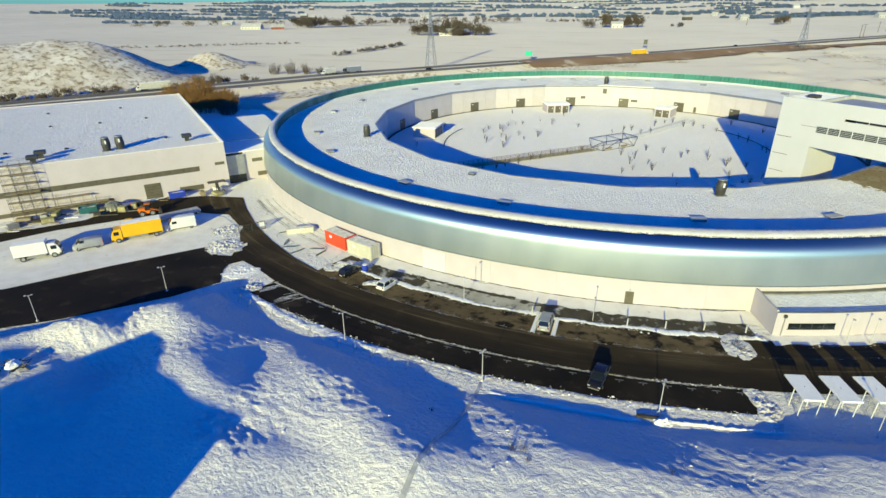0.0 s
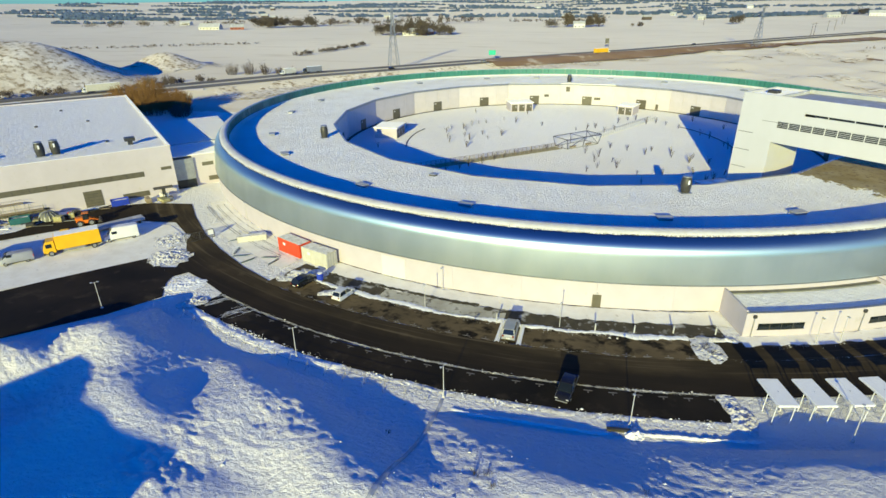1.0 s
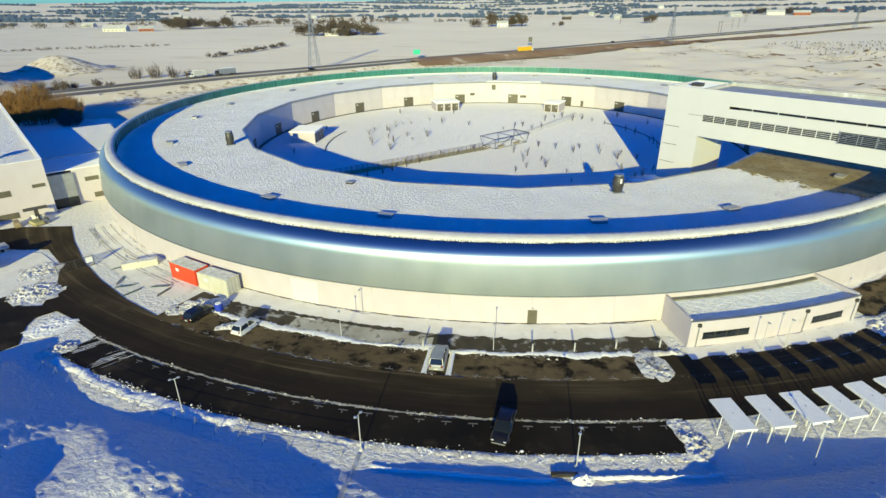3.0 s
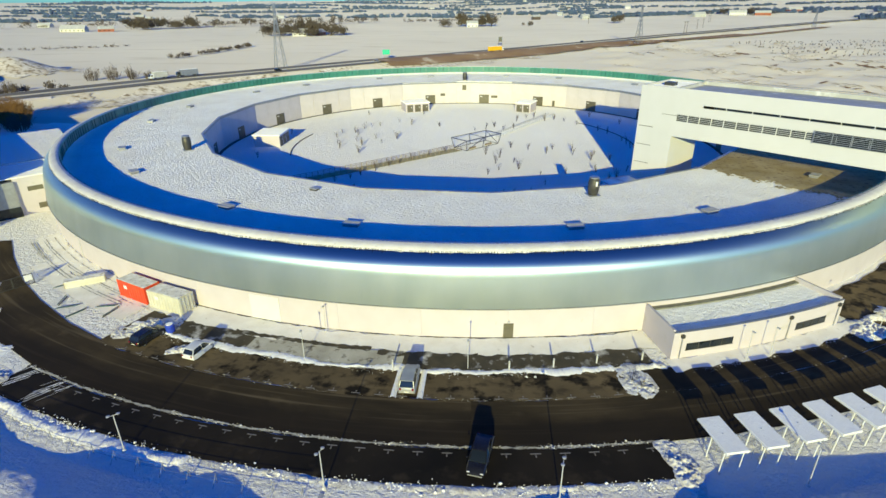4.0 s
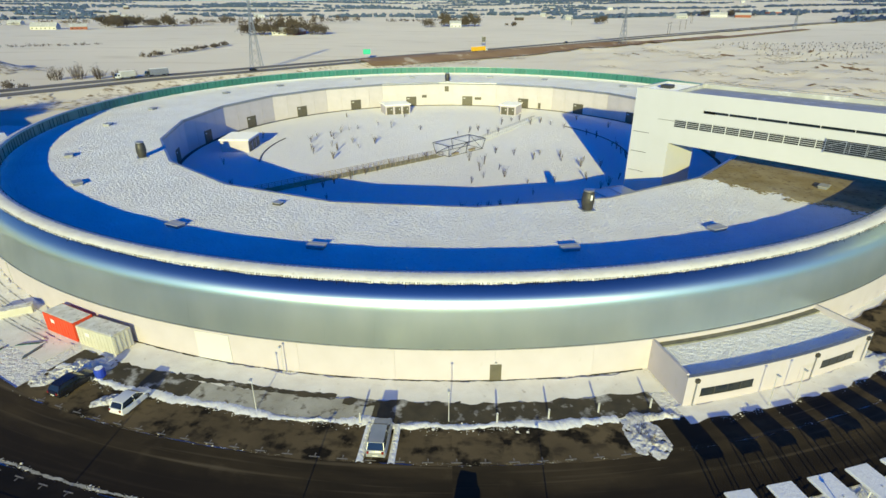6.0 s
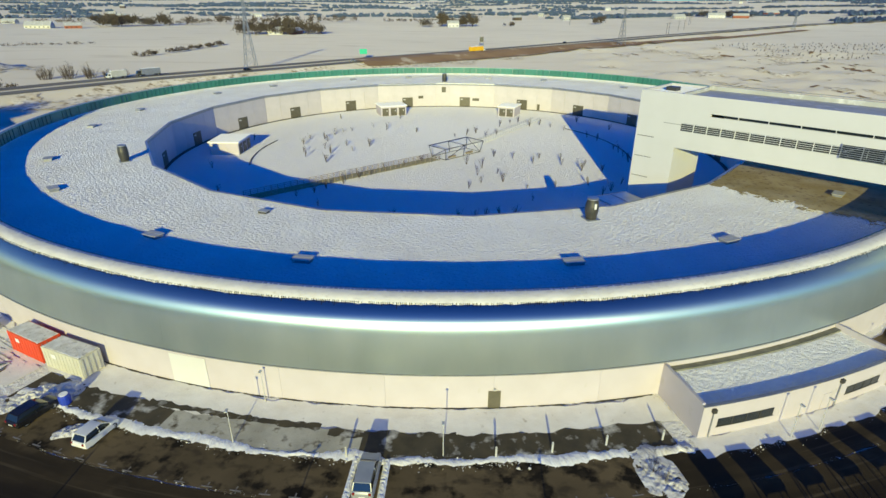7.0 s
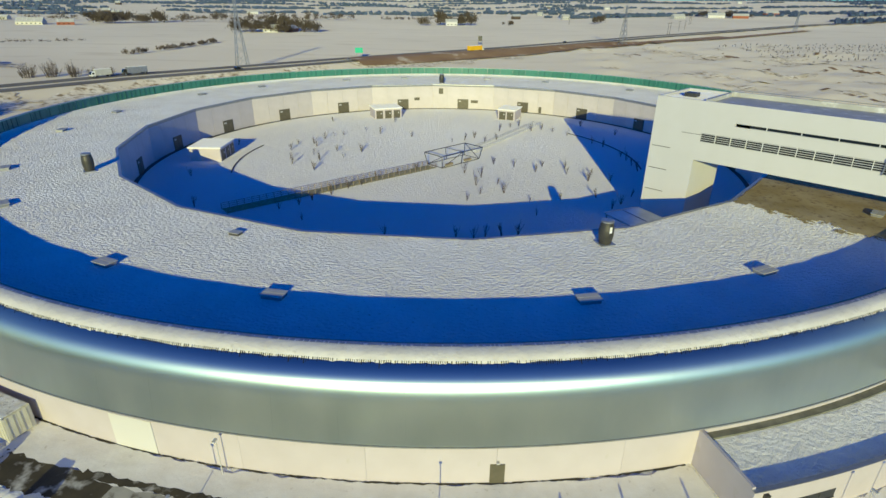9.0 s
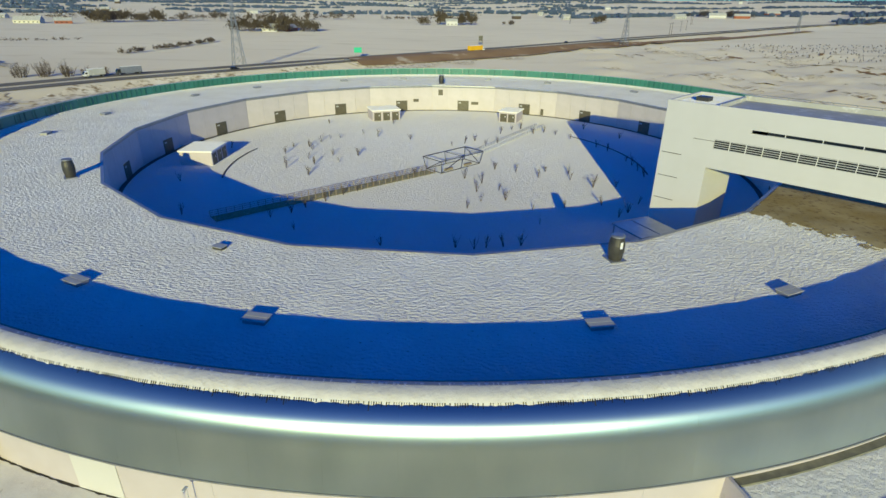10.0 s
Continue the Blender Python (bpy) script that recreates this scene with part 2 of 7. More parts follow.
M["blue_paint"] = surface("blue skip paint", (0.02, 0.06, 0.5), (0.02, 0.05, 0.42), 0.8, None, 6.0, 0.5, bmp=0.03)
M["teal_paint"] = surface("teal skip paint", (0.02, 0.14, 0.14), (0.02, 0.1, 0.1), 0.8, None, 6.0, 0.5, bmp=0.03)
M["green_sign"] = surface("green sign sheet", (0.0, 0.5, 0.28), (0.0, 0.45, 0.25), 1.0, None, 6.0, 0.4, bmp=0.0)
M["rubber"] = surface("tyre rubber", (0.015, 0.015, 0.015), (0.03, 0.03, 0.03), 3.0, None, 9.0, 0.8, bmp=0.1)
M["wood"] = surface("grey scaffold boards", (0.35, 0.28, 0.18), (0.28, 0.22, 0.14), 1.5, None, 6.0, 0.8, bmp=0.1)
M["bark"] = surface("bare winter twigs", (0.09, 0.07, 0.055), (0.13, 0.1, 0.08), 1.5, None, 6.0, 0.9, bmp=0.1)
M["rust_twig"] = surface("rust-brown willow twigs", (0.2, 0.1, 0.028), (0.26, 0.14, 0.045), 0.5, None, 6.0, 0.9, bmp=0.1)
M["evergreen"] = surface("bare brown woodland", (0.075, 0.058, 0.042), (0.12, 0.095, 0.07), 0.05, None, 6.0, 0.9, bmp=0.1)
M["brick_red"] = surface("red farm wall", (0.35, 0.12, 0.07), (0.3, 0.1, 0.06), 0.5, None, 6.0, 0.8, bmp=0.1)
M["hedge"] = surface("yellowed grass between rails", (0.42, 0.38, 0.17), (0.32, 0.3, 0.14), 0.6, (0.6, 0.6, 0.5), 1.5, 0.9, bmp=0.5, bdist=0.05)
M["soil_dark"] = surface("dark withered stalks", (0.035, 0.03, 0.022), (0.07, 0.06, 0.04), 2.0, None, 4.0, 0.9, bmp=0.2)
M["snow_rim"] = surface("old wind-scoured snow", (0.74, 0.72, 0.67), (0.65, 0.63, 0.58), 0.4, (0.52, 0.49, 0.43), 1.6, 0.8, bmp=0.8, bdist=0.08, lo3=0.62, hi3=0.8)
# near-black colour that paints the shade below the snow on the rim
M["rim_dirt"] = surface("painted rim shade", (0.01, 0.012, 0.014), (0.02, 0.022, 0.024), 2.0, None, 4.0, 0.8, bmp=0.0)
M["teal_dark"] = surface("dark teal rib", (0.015, 0.1, 0.08), (0.02, 0.13, 0.1), 0.5, None, 2.0, 0.5, bmp=0.02)
M["teal_light"] = surface("pale teal rail", (0.16, 0.42, 0.35), (0.12, 0.36, 0.3), 0.5, None, 2.0, 0.5, bmp=0.02)
M["tail_red"] = surface("dark red lens", (0.22, 0.02, 0.015), (0.18, 0.015, 0.012), 2.0, None, 4.0, 0.25, bmp=0.0)
M["hedge_grey"] = surface("weathered grey-green steel", (0.22, 0.22, 0.16), (0.13, 0.13, 0.1), 0.9, None, 2.0, 0.7, bmp=0.3)
M["marking"] = surface("worn road paint", (0.36, 0.33, 0.27), (0.12, 0.1, 0.08), 2.5, None, 6.0, 0.7, bmp=0.05)
M["roof_grey"] = surface("grey roofing membrane", (0.5, 0.5, 0.48), (0.42, 0.42, 0.4), 0.3, (0.75, 0.75, 0.75), 0.5, 0.7, bmp=0.1, lo3=0.55, hi3=0.75)
M["lamp_head"] = surface("grey lamp housing", (0.55, 0.55, 0.54), (0.48, 0.48, 0.47), 2.0, None, 6.0, 0.4, bmp=0.02)
wheel_streaks("asphalt_dry", (0.05, 0.038, 0.024), None, False)
for key in ("asphalt", "asphalt_black", "asphalt_dry", "road", "soil"):
    M[key].node_tree.nodes["Principled BSDF"].inputs["Specular IOR Level"].default_value = 0.15
    M[key].node_tree.nodes["Principled BSDF"].inputs["Diffuse Roughness"].default_value = 0.5
M["thin_snow"] = surface("thin grey snow over dead grass", (0.5, 0.48, 0.41), (0.36, 0.34, 0.28), 0.3, (0.09, 0.07, 0.045), 0.9, 0.9, bmp=0.7, bdist=0.05, lo3=0.55, hi3=0.7)
# blue-grey haze is painted into this base colour
M["far_wood"] = surface("haze-blue woodland", (0.075, 0.12, 0.21), (0.115, 0.165, 0.27), 0.05, None, 6.0, 0.9, bmp=0.0)
M["snow_trampled"] = surface("trampled, gritty snow", (0.88, 0.85, 0.78), (0.78, 0.74, 0.66), 0.35, (0.34, 0.28, 0.2), 1.1, 0.85, bmp=0.6, bdist=0.04, lo3=0.64, hi3=0.82)
M["grass_snow"] = surface("dead grass showing through thin snow", (0.74, 0.69, 0.62), (0.56, 0.49, 0.4), 0.12, (0.24, 0.18, 0.11), 0.4, 0.9, bmp=0.8, bdist=0.3, lo3=0.48, hi3=0.66)
M["sedum"] = surface("bare brown sedum roof", (0.36, 0.27, 0.1), (0.47, 0.38, 0.2), 0.25, (0.16, 0.1, 0.04), 1.2, 0.9, bmp=0.6, bdist=0.06, lo3=0.55, hi3=0.72)
for key in ("snow_ground", "snow_roof", "snow_clean", "snow_dirty", "snow_trampled", "grass_snow", "snow_field", "thin_snow", "snow_packed"):
    M[key].node_tree.nodes["Principled BSDF"].inputs["Diffuse Roughness"].default_value = 0.42
    M[key].node_tree.nodes["Principled BSDF"].inputs["Specular IOR Level"].default_value = 0.2
gm, gnd, glk, gb = node_mat("dark window glass", 0.06)
gb.inputs["Base Color"].default_value = (0.015, 0.02, 0.022, 1)
gb.inputs["Specular IOR Level"].default_value = 0.6
M["glass"] = gm


# ---- mesh helpers ----
def part(name, bm, material, parent=None, label="", smooth=False):
    me = bpy.data.meshes.new(name)
    bm.normal_update()
    bm.to_mesh(me)
    bm.free()
    me.materials.append(material)
    if smooth:
        me.polygons.foreach_set("use_smooth", [True] * len(me.polygons))
    ob = new(name, me)
    if parent:
        ob.parent = parent
    if label:
        tagged(ob, label)
    return ob


def share(name, source, parent, m):
    """Another object on the same mesh."""
    ob = new(name, source.data)
    ob.parent = parent
    ob.matrix_basis = m
    return ob


def thing(name, m, label, category, group="", kind=""):
    ob = new(name)
    ob.matrix_basis = m
    return tagged(ob, label, category, group, kind)


def bx(bm, x0, x1, y0, y1, z0, z1, bev=0.0, top=None):
    """A box; top=(dx, dy) draws its upper face in."""
    dx, dy = top or (0, 0)
    vs = [bm.verts.new(p) for p in ((x0, y0, z0), (x1, y0, z0), (x1, y1, z0), (x0, y1, z0),
          (x0 + dx, y0 + dy, z1), (x1 - dx, y0 + dy, z1), (x1 - dx, y1 - dy, z1), (x0 + dx, y1 - dy, z1))]
    fs = [bm.faces.new([vs[i] for i in f]) for f in ((3, 2, 1, 0), (4, 5, 6, 7), (0, 1, 5, 4), (1, 2, 6, 5), (2, 3, 7, 6), (3, 0, 4, 7))]
    if bev:
        bmesh.ops.bevel(bm, geom=list({e for f in fs for e in f.edges}), offset=bev, segments=1, affect="EDGES", profile=0.5)
    return bm


def box(*a, **k):
    return bx(bmesh.new(), *a, **k)


def tube(bm, p, q, r0, r1=None, n=6):
    """A tapered rod from p to q."""
    p, q = Vector(p), Vector(q)
    r1 = r0 if r1 is None else r1
    w = (q - p).normalized()
    u = w.orthogonal().normalized()
    v = w.cross(u)
    ring = [[bm.verts.new(c + (u * math.cos(a) + v * math.sin(a)) * r) for a in (2 * math.pi * k / n for k in range(n))] for c, r in ((p, r0), (q, r1))]
    for k in range(n):
        bm.faces.new((ring[0][k], ring[0][(k + 1) % n], ring[1][(k + 1) % n], ring[1][k]))
    bm.faces.new(ring[0][::-1])
    bm.faces.new(ring[1])
    return bm


def rods(rows, r, n=6):
    bm = bmesh.new()
    for p, q in rows:
        tube(bm, p, q, r, r, n)
    return bm


def lathe(profile, n=24):
    """A solid turned from (radius, z) pairs."""
    bm = bmesh.new()
    rings = [[bm.verts.new((r * math.cos(2 * math.pi * k / n), r * math.sin(2 * math.pi * k / n), z)) for k in range(n)] for r, z in profile]
    for a, b in zip(rings, rings[1:]):
        for k in range(n):
            bm.faces.new((a[k], a[(k + 1) % n], b[(k + 1) % n], b[k]))
    bm.faces.new(rings[0][::-1])
    bm.faces.new(rings[-1])
    return bm


def polar(r, a, z=0.0):
    """Place on the ring: a in degrees, 0 towards the first viewpoint, growing to its right."""
    return Vector((r * math.sin(radians(a)), -r * math.cos(radians(a)), z))


def at_ring(r, a, z=0.0):
    """Pose whose local -y points outwards from the ring."""
    return Matrix.Translation(polar(r, a, z)) @ Matrix.Rotation(radians(a), 4, "Z")


def arc_solid(section, a0, a1, n, closed_ends=True):
    """Sweep a closed (r, z) section round the ring's axis from a0 to a1 degrees."""
    bm = bmesh.new()
    full = abs(a1 - a0) >= 360
    cols = [[bm.verts.new(polar(r, a0 + (a1 - a0) * k / n, z)) for r, z in section] for k in range(n if full else n + 1)]
    m = len(section)
    for k in range(n):
        c, d = cols[k], cols[(k + 1) % len(cols)]
        for j in range(m):
            bm.faces.new((c[j], d[j], d[(j + 1) % m], c[(j + 1) % m]))
    if not full and closed_ends:
        bm.faces.new(cols[0][::-1])
        bm.faces.new(cols[-1])
    bmesh.ops.recalc_face_normals(bm, faces=bm.faces)
    for e in bm.edges:
        e.smooth = len(e.link_faces) == 2 and e.calc_face_angle(3.0) < 0.6
    return bm


def grid_sheet(pts):
    """A sheet from a 2D grid of places."""
    bm = bmesh.new()
    vs = [[bm.verts.new(p) for p in row] for row in pts]
    for a, b in zip(vs, vs[1:]):
        for k in range(len(a) - 1):
            bm.faces.new((a[k], a[k + 1], b[k + 1], b[k]))
    bmesh.ops.recalc_face_normals(bm, faces=bm.faces)
    return bm


# ---- the lie of the land ----
HIGHWAY = np.array([(-420, -230), (-330, -100), (-245, 5), (-177, 93), (-150, 128), (-112, 165), (-50, 228), (50, 317), (216, 482), (520, 765), (1500, 1640), (2600, 2600)], float)
CREST = np.array([(-70, 2.60, 0.260), (-27, 2.12, 0.600), (-24, 3.00, 0.250), (-20, 1.83, 0.254), (-17, 2.11, 0.275), (-15, 2.41, 0.475), (-13, 2.21, 0.325), (-10, 0.45, 0.208), (-7, 0.55, 0.228), (-5.3, 0.73, 0.366), (-3, 1.60, 0.356), (-1, 2.01, 0.293), (1.5, 2.2, 0.222), (3.5, 1.8, 0.257), (6, 1.25, 0.367), (8, 2.1, 0.48), (10.4, 2.4, 0.73), (14, 2.1, 0.5), (20, 1.78, 0.323), (60, 2.00, 0.260)], float)      # bearing, crest height, slope of the shaded side


def ease(a, b, x):
    t = np.clip((x - a) / (b - a), 0, 1)
    return t * t * (3 - 2 * t)


def road_gap(x, y):
    best = np.full(np.shape(x), 1e9)
    for (ax, ay), (bx_, by_) in zip(HIGHWAY, HIGHWAY[1:]):
        dx, dy = bx_ - ax, by_ - ay
        t = np.clip(((x - ax) * dx + (y - ay) * dy) / (dx * dx + dy * dy), 0, 1)
        best = np.minimum(best, np.hypot(x - ax - t * dx, y - ay - t * dy))
    return best


def waves(x, y, size, seed):
    """Smooth lumps of about the given size, -1 to 1."""
    rng = np.random.RandomState(seed)
    out = np.zeros(np.shape(x))
    for _ in range(9):
        a, p, f = rng.uniform(0, 6.283), rng.uniform(0, 6.283), rng.uniform(0.6, 1.7)
        out = out + np.sin((x * np.cos(a) + y * np.sin(a)) * 6.283 * f / size + p)
    return out / 4.5


def grain(x, y, size, seed):
    """Value noise, -1 to 1, with lumps of the given size."""
    x, y = np.asarray(x, float) / size, np.asarray(y, float) / size
    xi, yi = np.floor(x), np.floor(y)
    fx, fy = x - xi, y - yi
    fx, fy = fx * fx * (3 - 2 * fx), fy * fy * (3 - 2 * fy)

    def h(a, b):
        v = np.sin(a * 127.1 + b * 311.7 + seed * 74.7) * 43758.5453
        return (v - np.floor(v)) * 2 - 1
    return (h(xi, yi) * (1 - fx) + h(xi + 1, yi) * fx) * (1 - fy) + (h(xi, yi + 1) * (1 - fx) + h(xi + 1, yi + 1) * fx) * fy


HEAPS = ((-56.0, -126.3, 1.52, 5.5, 5.2), (-47.9, -136.0, 1.48, 5.4, 7.1), (-15.1, -144.6, 1.31, 8.5, 4.5), (-58.4, -135.5, -2.40, 5.0, 6.8), (-40.5, -133.1, -1.2, 4.8, 4.7), (-64.7, -132.9, 2.11, 6.1, 2.8), (-45.7, -138.8, -0.79, 2.8, 4.7), (-43.0, -137.3, 1.16, 4.8, 4.6), (-30.9, -132.0, 0.33, 5.7, 3.5), (-24.0, -135.6, 1.51, 4.4, 5.0), (-19.7, -139.8, 2.00, 7.5, 5.2), (-27.7, -153.0, 1.18, 6.6, 5.3), (-29.4, -142.1, -0.52, 8.4, 3.0), (-33.4, -145.9, 0.38, 7.4, 3.0), (-36.9, -123.9, 0.67, 2.4, 2.3), (-8.3, -141.5, 0.46, 10.2, 3.8), (3.8, -137.6, 0.50, 6.0, 3.0), (14.8, -138.5, 0.62, 5.9, 3.7))      # heaps and hollows fitted to light and shade in view: place, height, half-widths


def height(x, y):
    x, y = np.asarray(x, float), np.asarray(y, float)
    r, a = np.hypot(x, y), np.degrees(np.arctan2(x, -y))
    e = np.minimum(r - 126.5, (x + 58.3) * 0.671 - (y + 111) * 0.741 - 0.5)
    hc, k = np.interp(a, CREST[:, 0], CREST[:, 1]), np.interp(a, CREST[:, 0], CREST[:, 2])
    near = (y < -60) * (np.abs(a) < 75) * (1 - ease(30, 60, a))
    hc = hc + 0.5 * grain(x, y, 9.0, 3) + 0.1 * grain(x + 0.4 * y, y, 4.0, 5)
    ramp = k * np.maximum(e - 2.5, 0)
    rise = ease(0, 1, (e - 3) / 6)
    bank = -np.log(np.exp(-2.5 * ramp) + np.exp(-2.5 * np.maximum(hc, 0.3))) / 2.5
    bank = np.maximum(bank, 0) * (1 - 0.4 * ease(0, 30, e - 16))
    rough = np.clip(0.8 + 2.2 * grain(x, y, 9.0, 8), 0.4, 1.9 - 1.1 * ease(-14, -8, a))
    bank = bank + ease(2.5, 6, e) * rough * (0.05 * grain(x, y, 2.3, 6) + 0.04 * grain(x + 0.5 * y, 1.3 * y, 1.1, 7) + 0.075 * grain(x + 0.5 * y, 1.2 * y, 0.55, 9))
    for hx, hy, hh, sx, sy in HEAPS:
        bank = bank + rise * hh * np.exp(-((x - hx) / sx) ** 2 - ((y - hy) / sy) ** 2)
    z = near * (e > 0) * np.maximum(bank, 0)
    hu, hv = (x + 305) * 0.68 + (y - 62) * 0.73, (y - 62) * 0.68 - (x + 305) * 0.73
    hill = 24 * np.exp(-np.abs((hu - 6) / np.where(hu > 6, 58, 110)) ** 3.2 - np.abs(hv / 44) ** 2.4) + 10 * np.exp(-((x + 272) / 20) ** 2 - ((y - 172) / 20) ** 2)
    hill = hill * (1 + 0.05 * grain(x, y, 14, 31))
    z = z + hill
    far = ease(118, 150, r) * ease(20, 60, y + 0.3 * x) * ease(60, 110, x) * (1 - ease(420, 620, r))
    z = z + far * (1.6 + 1.5 * np.maximum(waves(x, y * 0.8, 44, 11), -0.6) + 0.5 * waves(x, y, 17, 12))
    g = road_gap(x, y)
    z = np.where(g < 60, z * ease(13, 45, g), z) + 2.8 * (1 - ease(13, 24, g))
    z = z + ease(1200, 4200, r) * 48 + ease(600, 1500, r) * 3 * waves(x, y, 900, 13)
    return z


def lie(x, y, up=0.0):
    return Vector((x, y, float(height(x, y)) + up))


# ---- ground, roads and snow banks ----
def spread(stops):
    """Numbers from (start, step) pairs up to the last start."""
    out = []
    for (a, step), (b, _) in zip(stops, stops[1:]):
        n = max(1, round((b - a) / step))
        out += [a + (b - a) * k / n for k in range(n)]
    return np.array(out + [stops[-1][0]])


def build_ground():
    az = np.radians(spread([(-180, 0.9), (-75, 0.7), (-34, 0.2), (-27, 0.105), (14, 0.3), (18, 0.8), (75, 0.9), (180, 1)]))
    rr = spread([(0, 20.0), (100, 8.0), (124, 0.22), (150, 0.7), (160, 2.0), (200, 6.0), (420, 16.0), (700, 50.0), (1500, 180.0), (4600, 1)])
    a, r = np.meshgrid(az, rr)
    x, y = r * np.sin(a), -r * np.cos(a)
    z = height(x, y) - 0.06
    n, k = x.shape
    co = np.stack([x, y, z], -1).reshape(-1, 3)
    i = np.arange((n - 1) * k).reshape(n - 1, k)[:, :-1].ravel()
    faces = np.stack([i, i + k, i + k + 1, i + 1], -1)
    me = bpy.data.meshes.new("ground")
    me.from_pydata(co.tolist(), [], faces.tolist())
    me.polygons.foreach_set("use_smooth", [True] * len(me.polygons))
    me.materials.append(M["snow_ground"])
    me.materials.append(M["snow_field"])
    mid = co[faces].mean(1)
    field = (mid[:, 1] > np.interp(mid[:, 0], HIGHWAY[:, 0], HIGHWAY[:, 1])) | ((mid[:, 0] > 85) & (mid[:, 1] > 20)) | ((np.hypot(mid[:, 0], mid[:, 1]) > 118) & (mid[:, 1] > 30))
    me.polygons.foreach_set("material_index", field.astype(np.int32))
    tagged(new("ground", me), "snow-covered ground with ploughed mounds and open fields", "ground", kind="structure")


build_ground()


def ring_sheet(r0, r1, a0, a1, z, rough_edge=0.0, seed=1, step=0.4):
    """A flat strip round the ring with slightly uneven edges."""
    rng = random.Random(seed)
    n = max(2, int(abs(a1 - a0) / step))
    rows = []
    j0 = j1 = 0.0
    for k in range(n + 1):
        a = a0 + (a1 - a0) * k / n
        j0, j1 = j0 * 0.6 + rng.uniform(-1, 1) * rough_edge, j1 * 0.6 + rng.uniform(-1, 1) * rough_edge
        rows.append([polar(r0 + j0 + (r1 + j1 - r0 - j0) * s / 4, a, z) for s in range(5)])
    return grid_sheet(rows)


def poly_sheet(points, z):
    bm = bmesh.new()
    f = bm.faces.new([bm.verts.new((x, y, z)) for x, y in points])
    f.normal_update()
    if f.normal.z < 0:
        f.normal_flip()
    bmesh.ops.triangulate(bm, faces=bm.faces)
    return bm


def drape(points, width, up, name, material, label, category, kind="structure", step=6.0):
    """A strip along a line of places that follows the ground."""
    pts = [Vector((*p, 0)) for p in points]
    rows = []
    for p, q in zip(pts, pts[1:]):
        n = max(1, int((q - p).length / step))
        side = Vector((-(q - p).y, (q - p).x, 0)).normalized() * width / 2
        for k in range(n + (q is pts[-1])):
            c = p.lerp(q, k / n)
            rows.append([lie((c + side * s).x, (c + side * s).y, up) for s in (-1, -0.5, 0, 0.5, 1)])
    return tagged(part(name, grid_sheet(rows), material), label, category, kind=kind)


tagged(part("road", ring_sheet(114.3, 121.12, -25.2, 60, 0.0, 0.05, 2), M["asphalt"]), "curved dark wet asphalt driveway round the ring", "road", kind="structure")
tagged(part("parking_strip", ring_sheet(121.1, 125.5, -25.1, 8.4, 0.002, 0.12, 3), M["asphalt_black"]), "black asphalt parking strip beside the driveway", "parking", kind="structure")
tagged(part("parking_bays", ring_sheet(109.6, 114.32, -24, 8.6, 0.004, 0.1, 4), M["asphalt_dry"]), "brown-grey asphalt parking bays with damp patches", "parking", kind="structure")
tagged(part("parking_lot", poly_sheet([(-92.7, -123.0), (-82.3, -111.2), (-75.9, -104.7), (-70.9, -99.7), (-67.0, -102.9), (-62.6, -105.7), (-62.2, -107.8), (-59.8, -112.0), (-64.4, -118.2), (-70.2, -123.3), (-75.7, -128.1), (-81.6, -132.1), (-118, -164), (-140, -142)], 0.006), M["asphalt_black"]), "black asphalt parking lot edged with snow", "parking", kind="structure")
tagged(part("access_road", poly_sheet([(-67.0, -102.9), (-64.3, -102.5), (-66.3, -96.9), (-71.6, -89.3), (-77.8, -84.1), (-82.5, -84.5), (-86.3, -84.4), (-93, -87.9), (-99.5, -93.7), (-106.8, -100.7), (-113, -109.5), (-150, -150), (-158, -143), (-117, -104.5), (-112.2, -101.1), (-106, -94.6), (-105.1, -88), (-104.1, -82.3), (-98.1, -78.3), (-91.6, -74.6), (-81.5, -73.4), (-76.1, -80), (-68.1, -88.4), (-61.2, -94.2), (-53, -100.1), (-46.5, -103.8), (-43, -106), (-46.5, -110.9), (-50.7, -109.6), (-56.9, -105.8), (-61, -103.8), (-62.6, -105.7)], 0.010), M["asphalt"]), "black asphalt access road to the service yard", "road", kind="structure")
tagged(part("east_yard", ring_sheet(103.5, 121, 27, 75, 0.008, 0.4, 9, 1.0), M["asphalt_dry"]), "brown asphalt yard with snow patches", "yard", kind="structure")
tagged(part("annex_bays", ring_sheet(110.3, 114.32, 8.55, 28, 0.002, 0.1, 14), M["asphalt"]), "wet asphalt bays in front of the annex", "parking", kind="structure")
for a0, a1, key, lb in ((-24, -14.6, "grass", "strip of dark winter grass with remnants of snow"), (-14.6, -4.2, "thin_snow", "strip of dead grass under thin grey snow"), (-4.2, 11.2, "grass", "strip of dark winter grass with remnants of snow")):
    tagged(part("verge", ring_sheet(105.9, 109.3, a0, a1, 0.006, 0.25, 5), M[key]), lb, "verge", kind="structure")
tagged(part("verge", ring_sheet(105.5, 106.2, -16.5, -6.5, 0.018, 0.16, 25, 0.2), M["grass"]), "narrow bare strip of dark grass", "verge", kind="structure")
tagged(part("verge", ring_sheet(105.9, 106.9, -6.0, 0.5, 0.02, 0.16, 26, 0.2), M["grass"]), "narrow bare strip of dark grass", "verge", kind="structure")

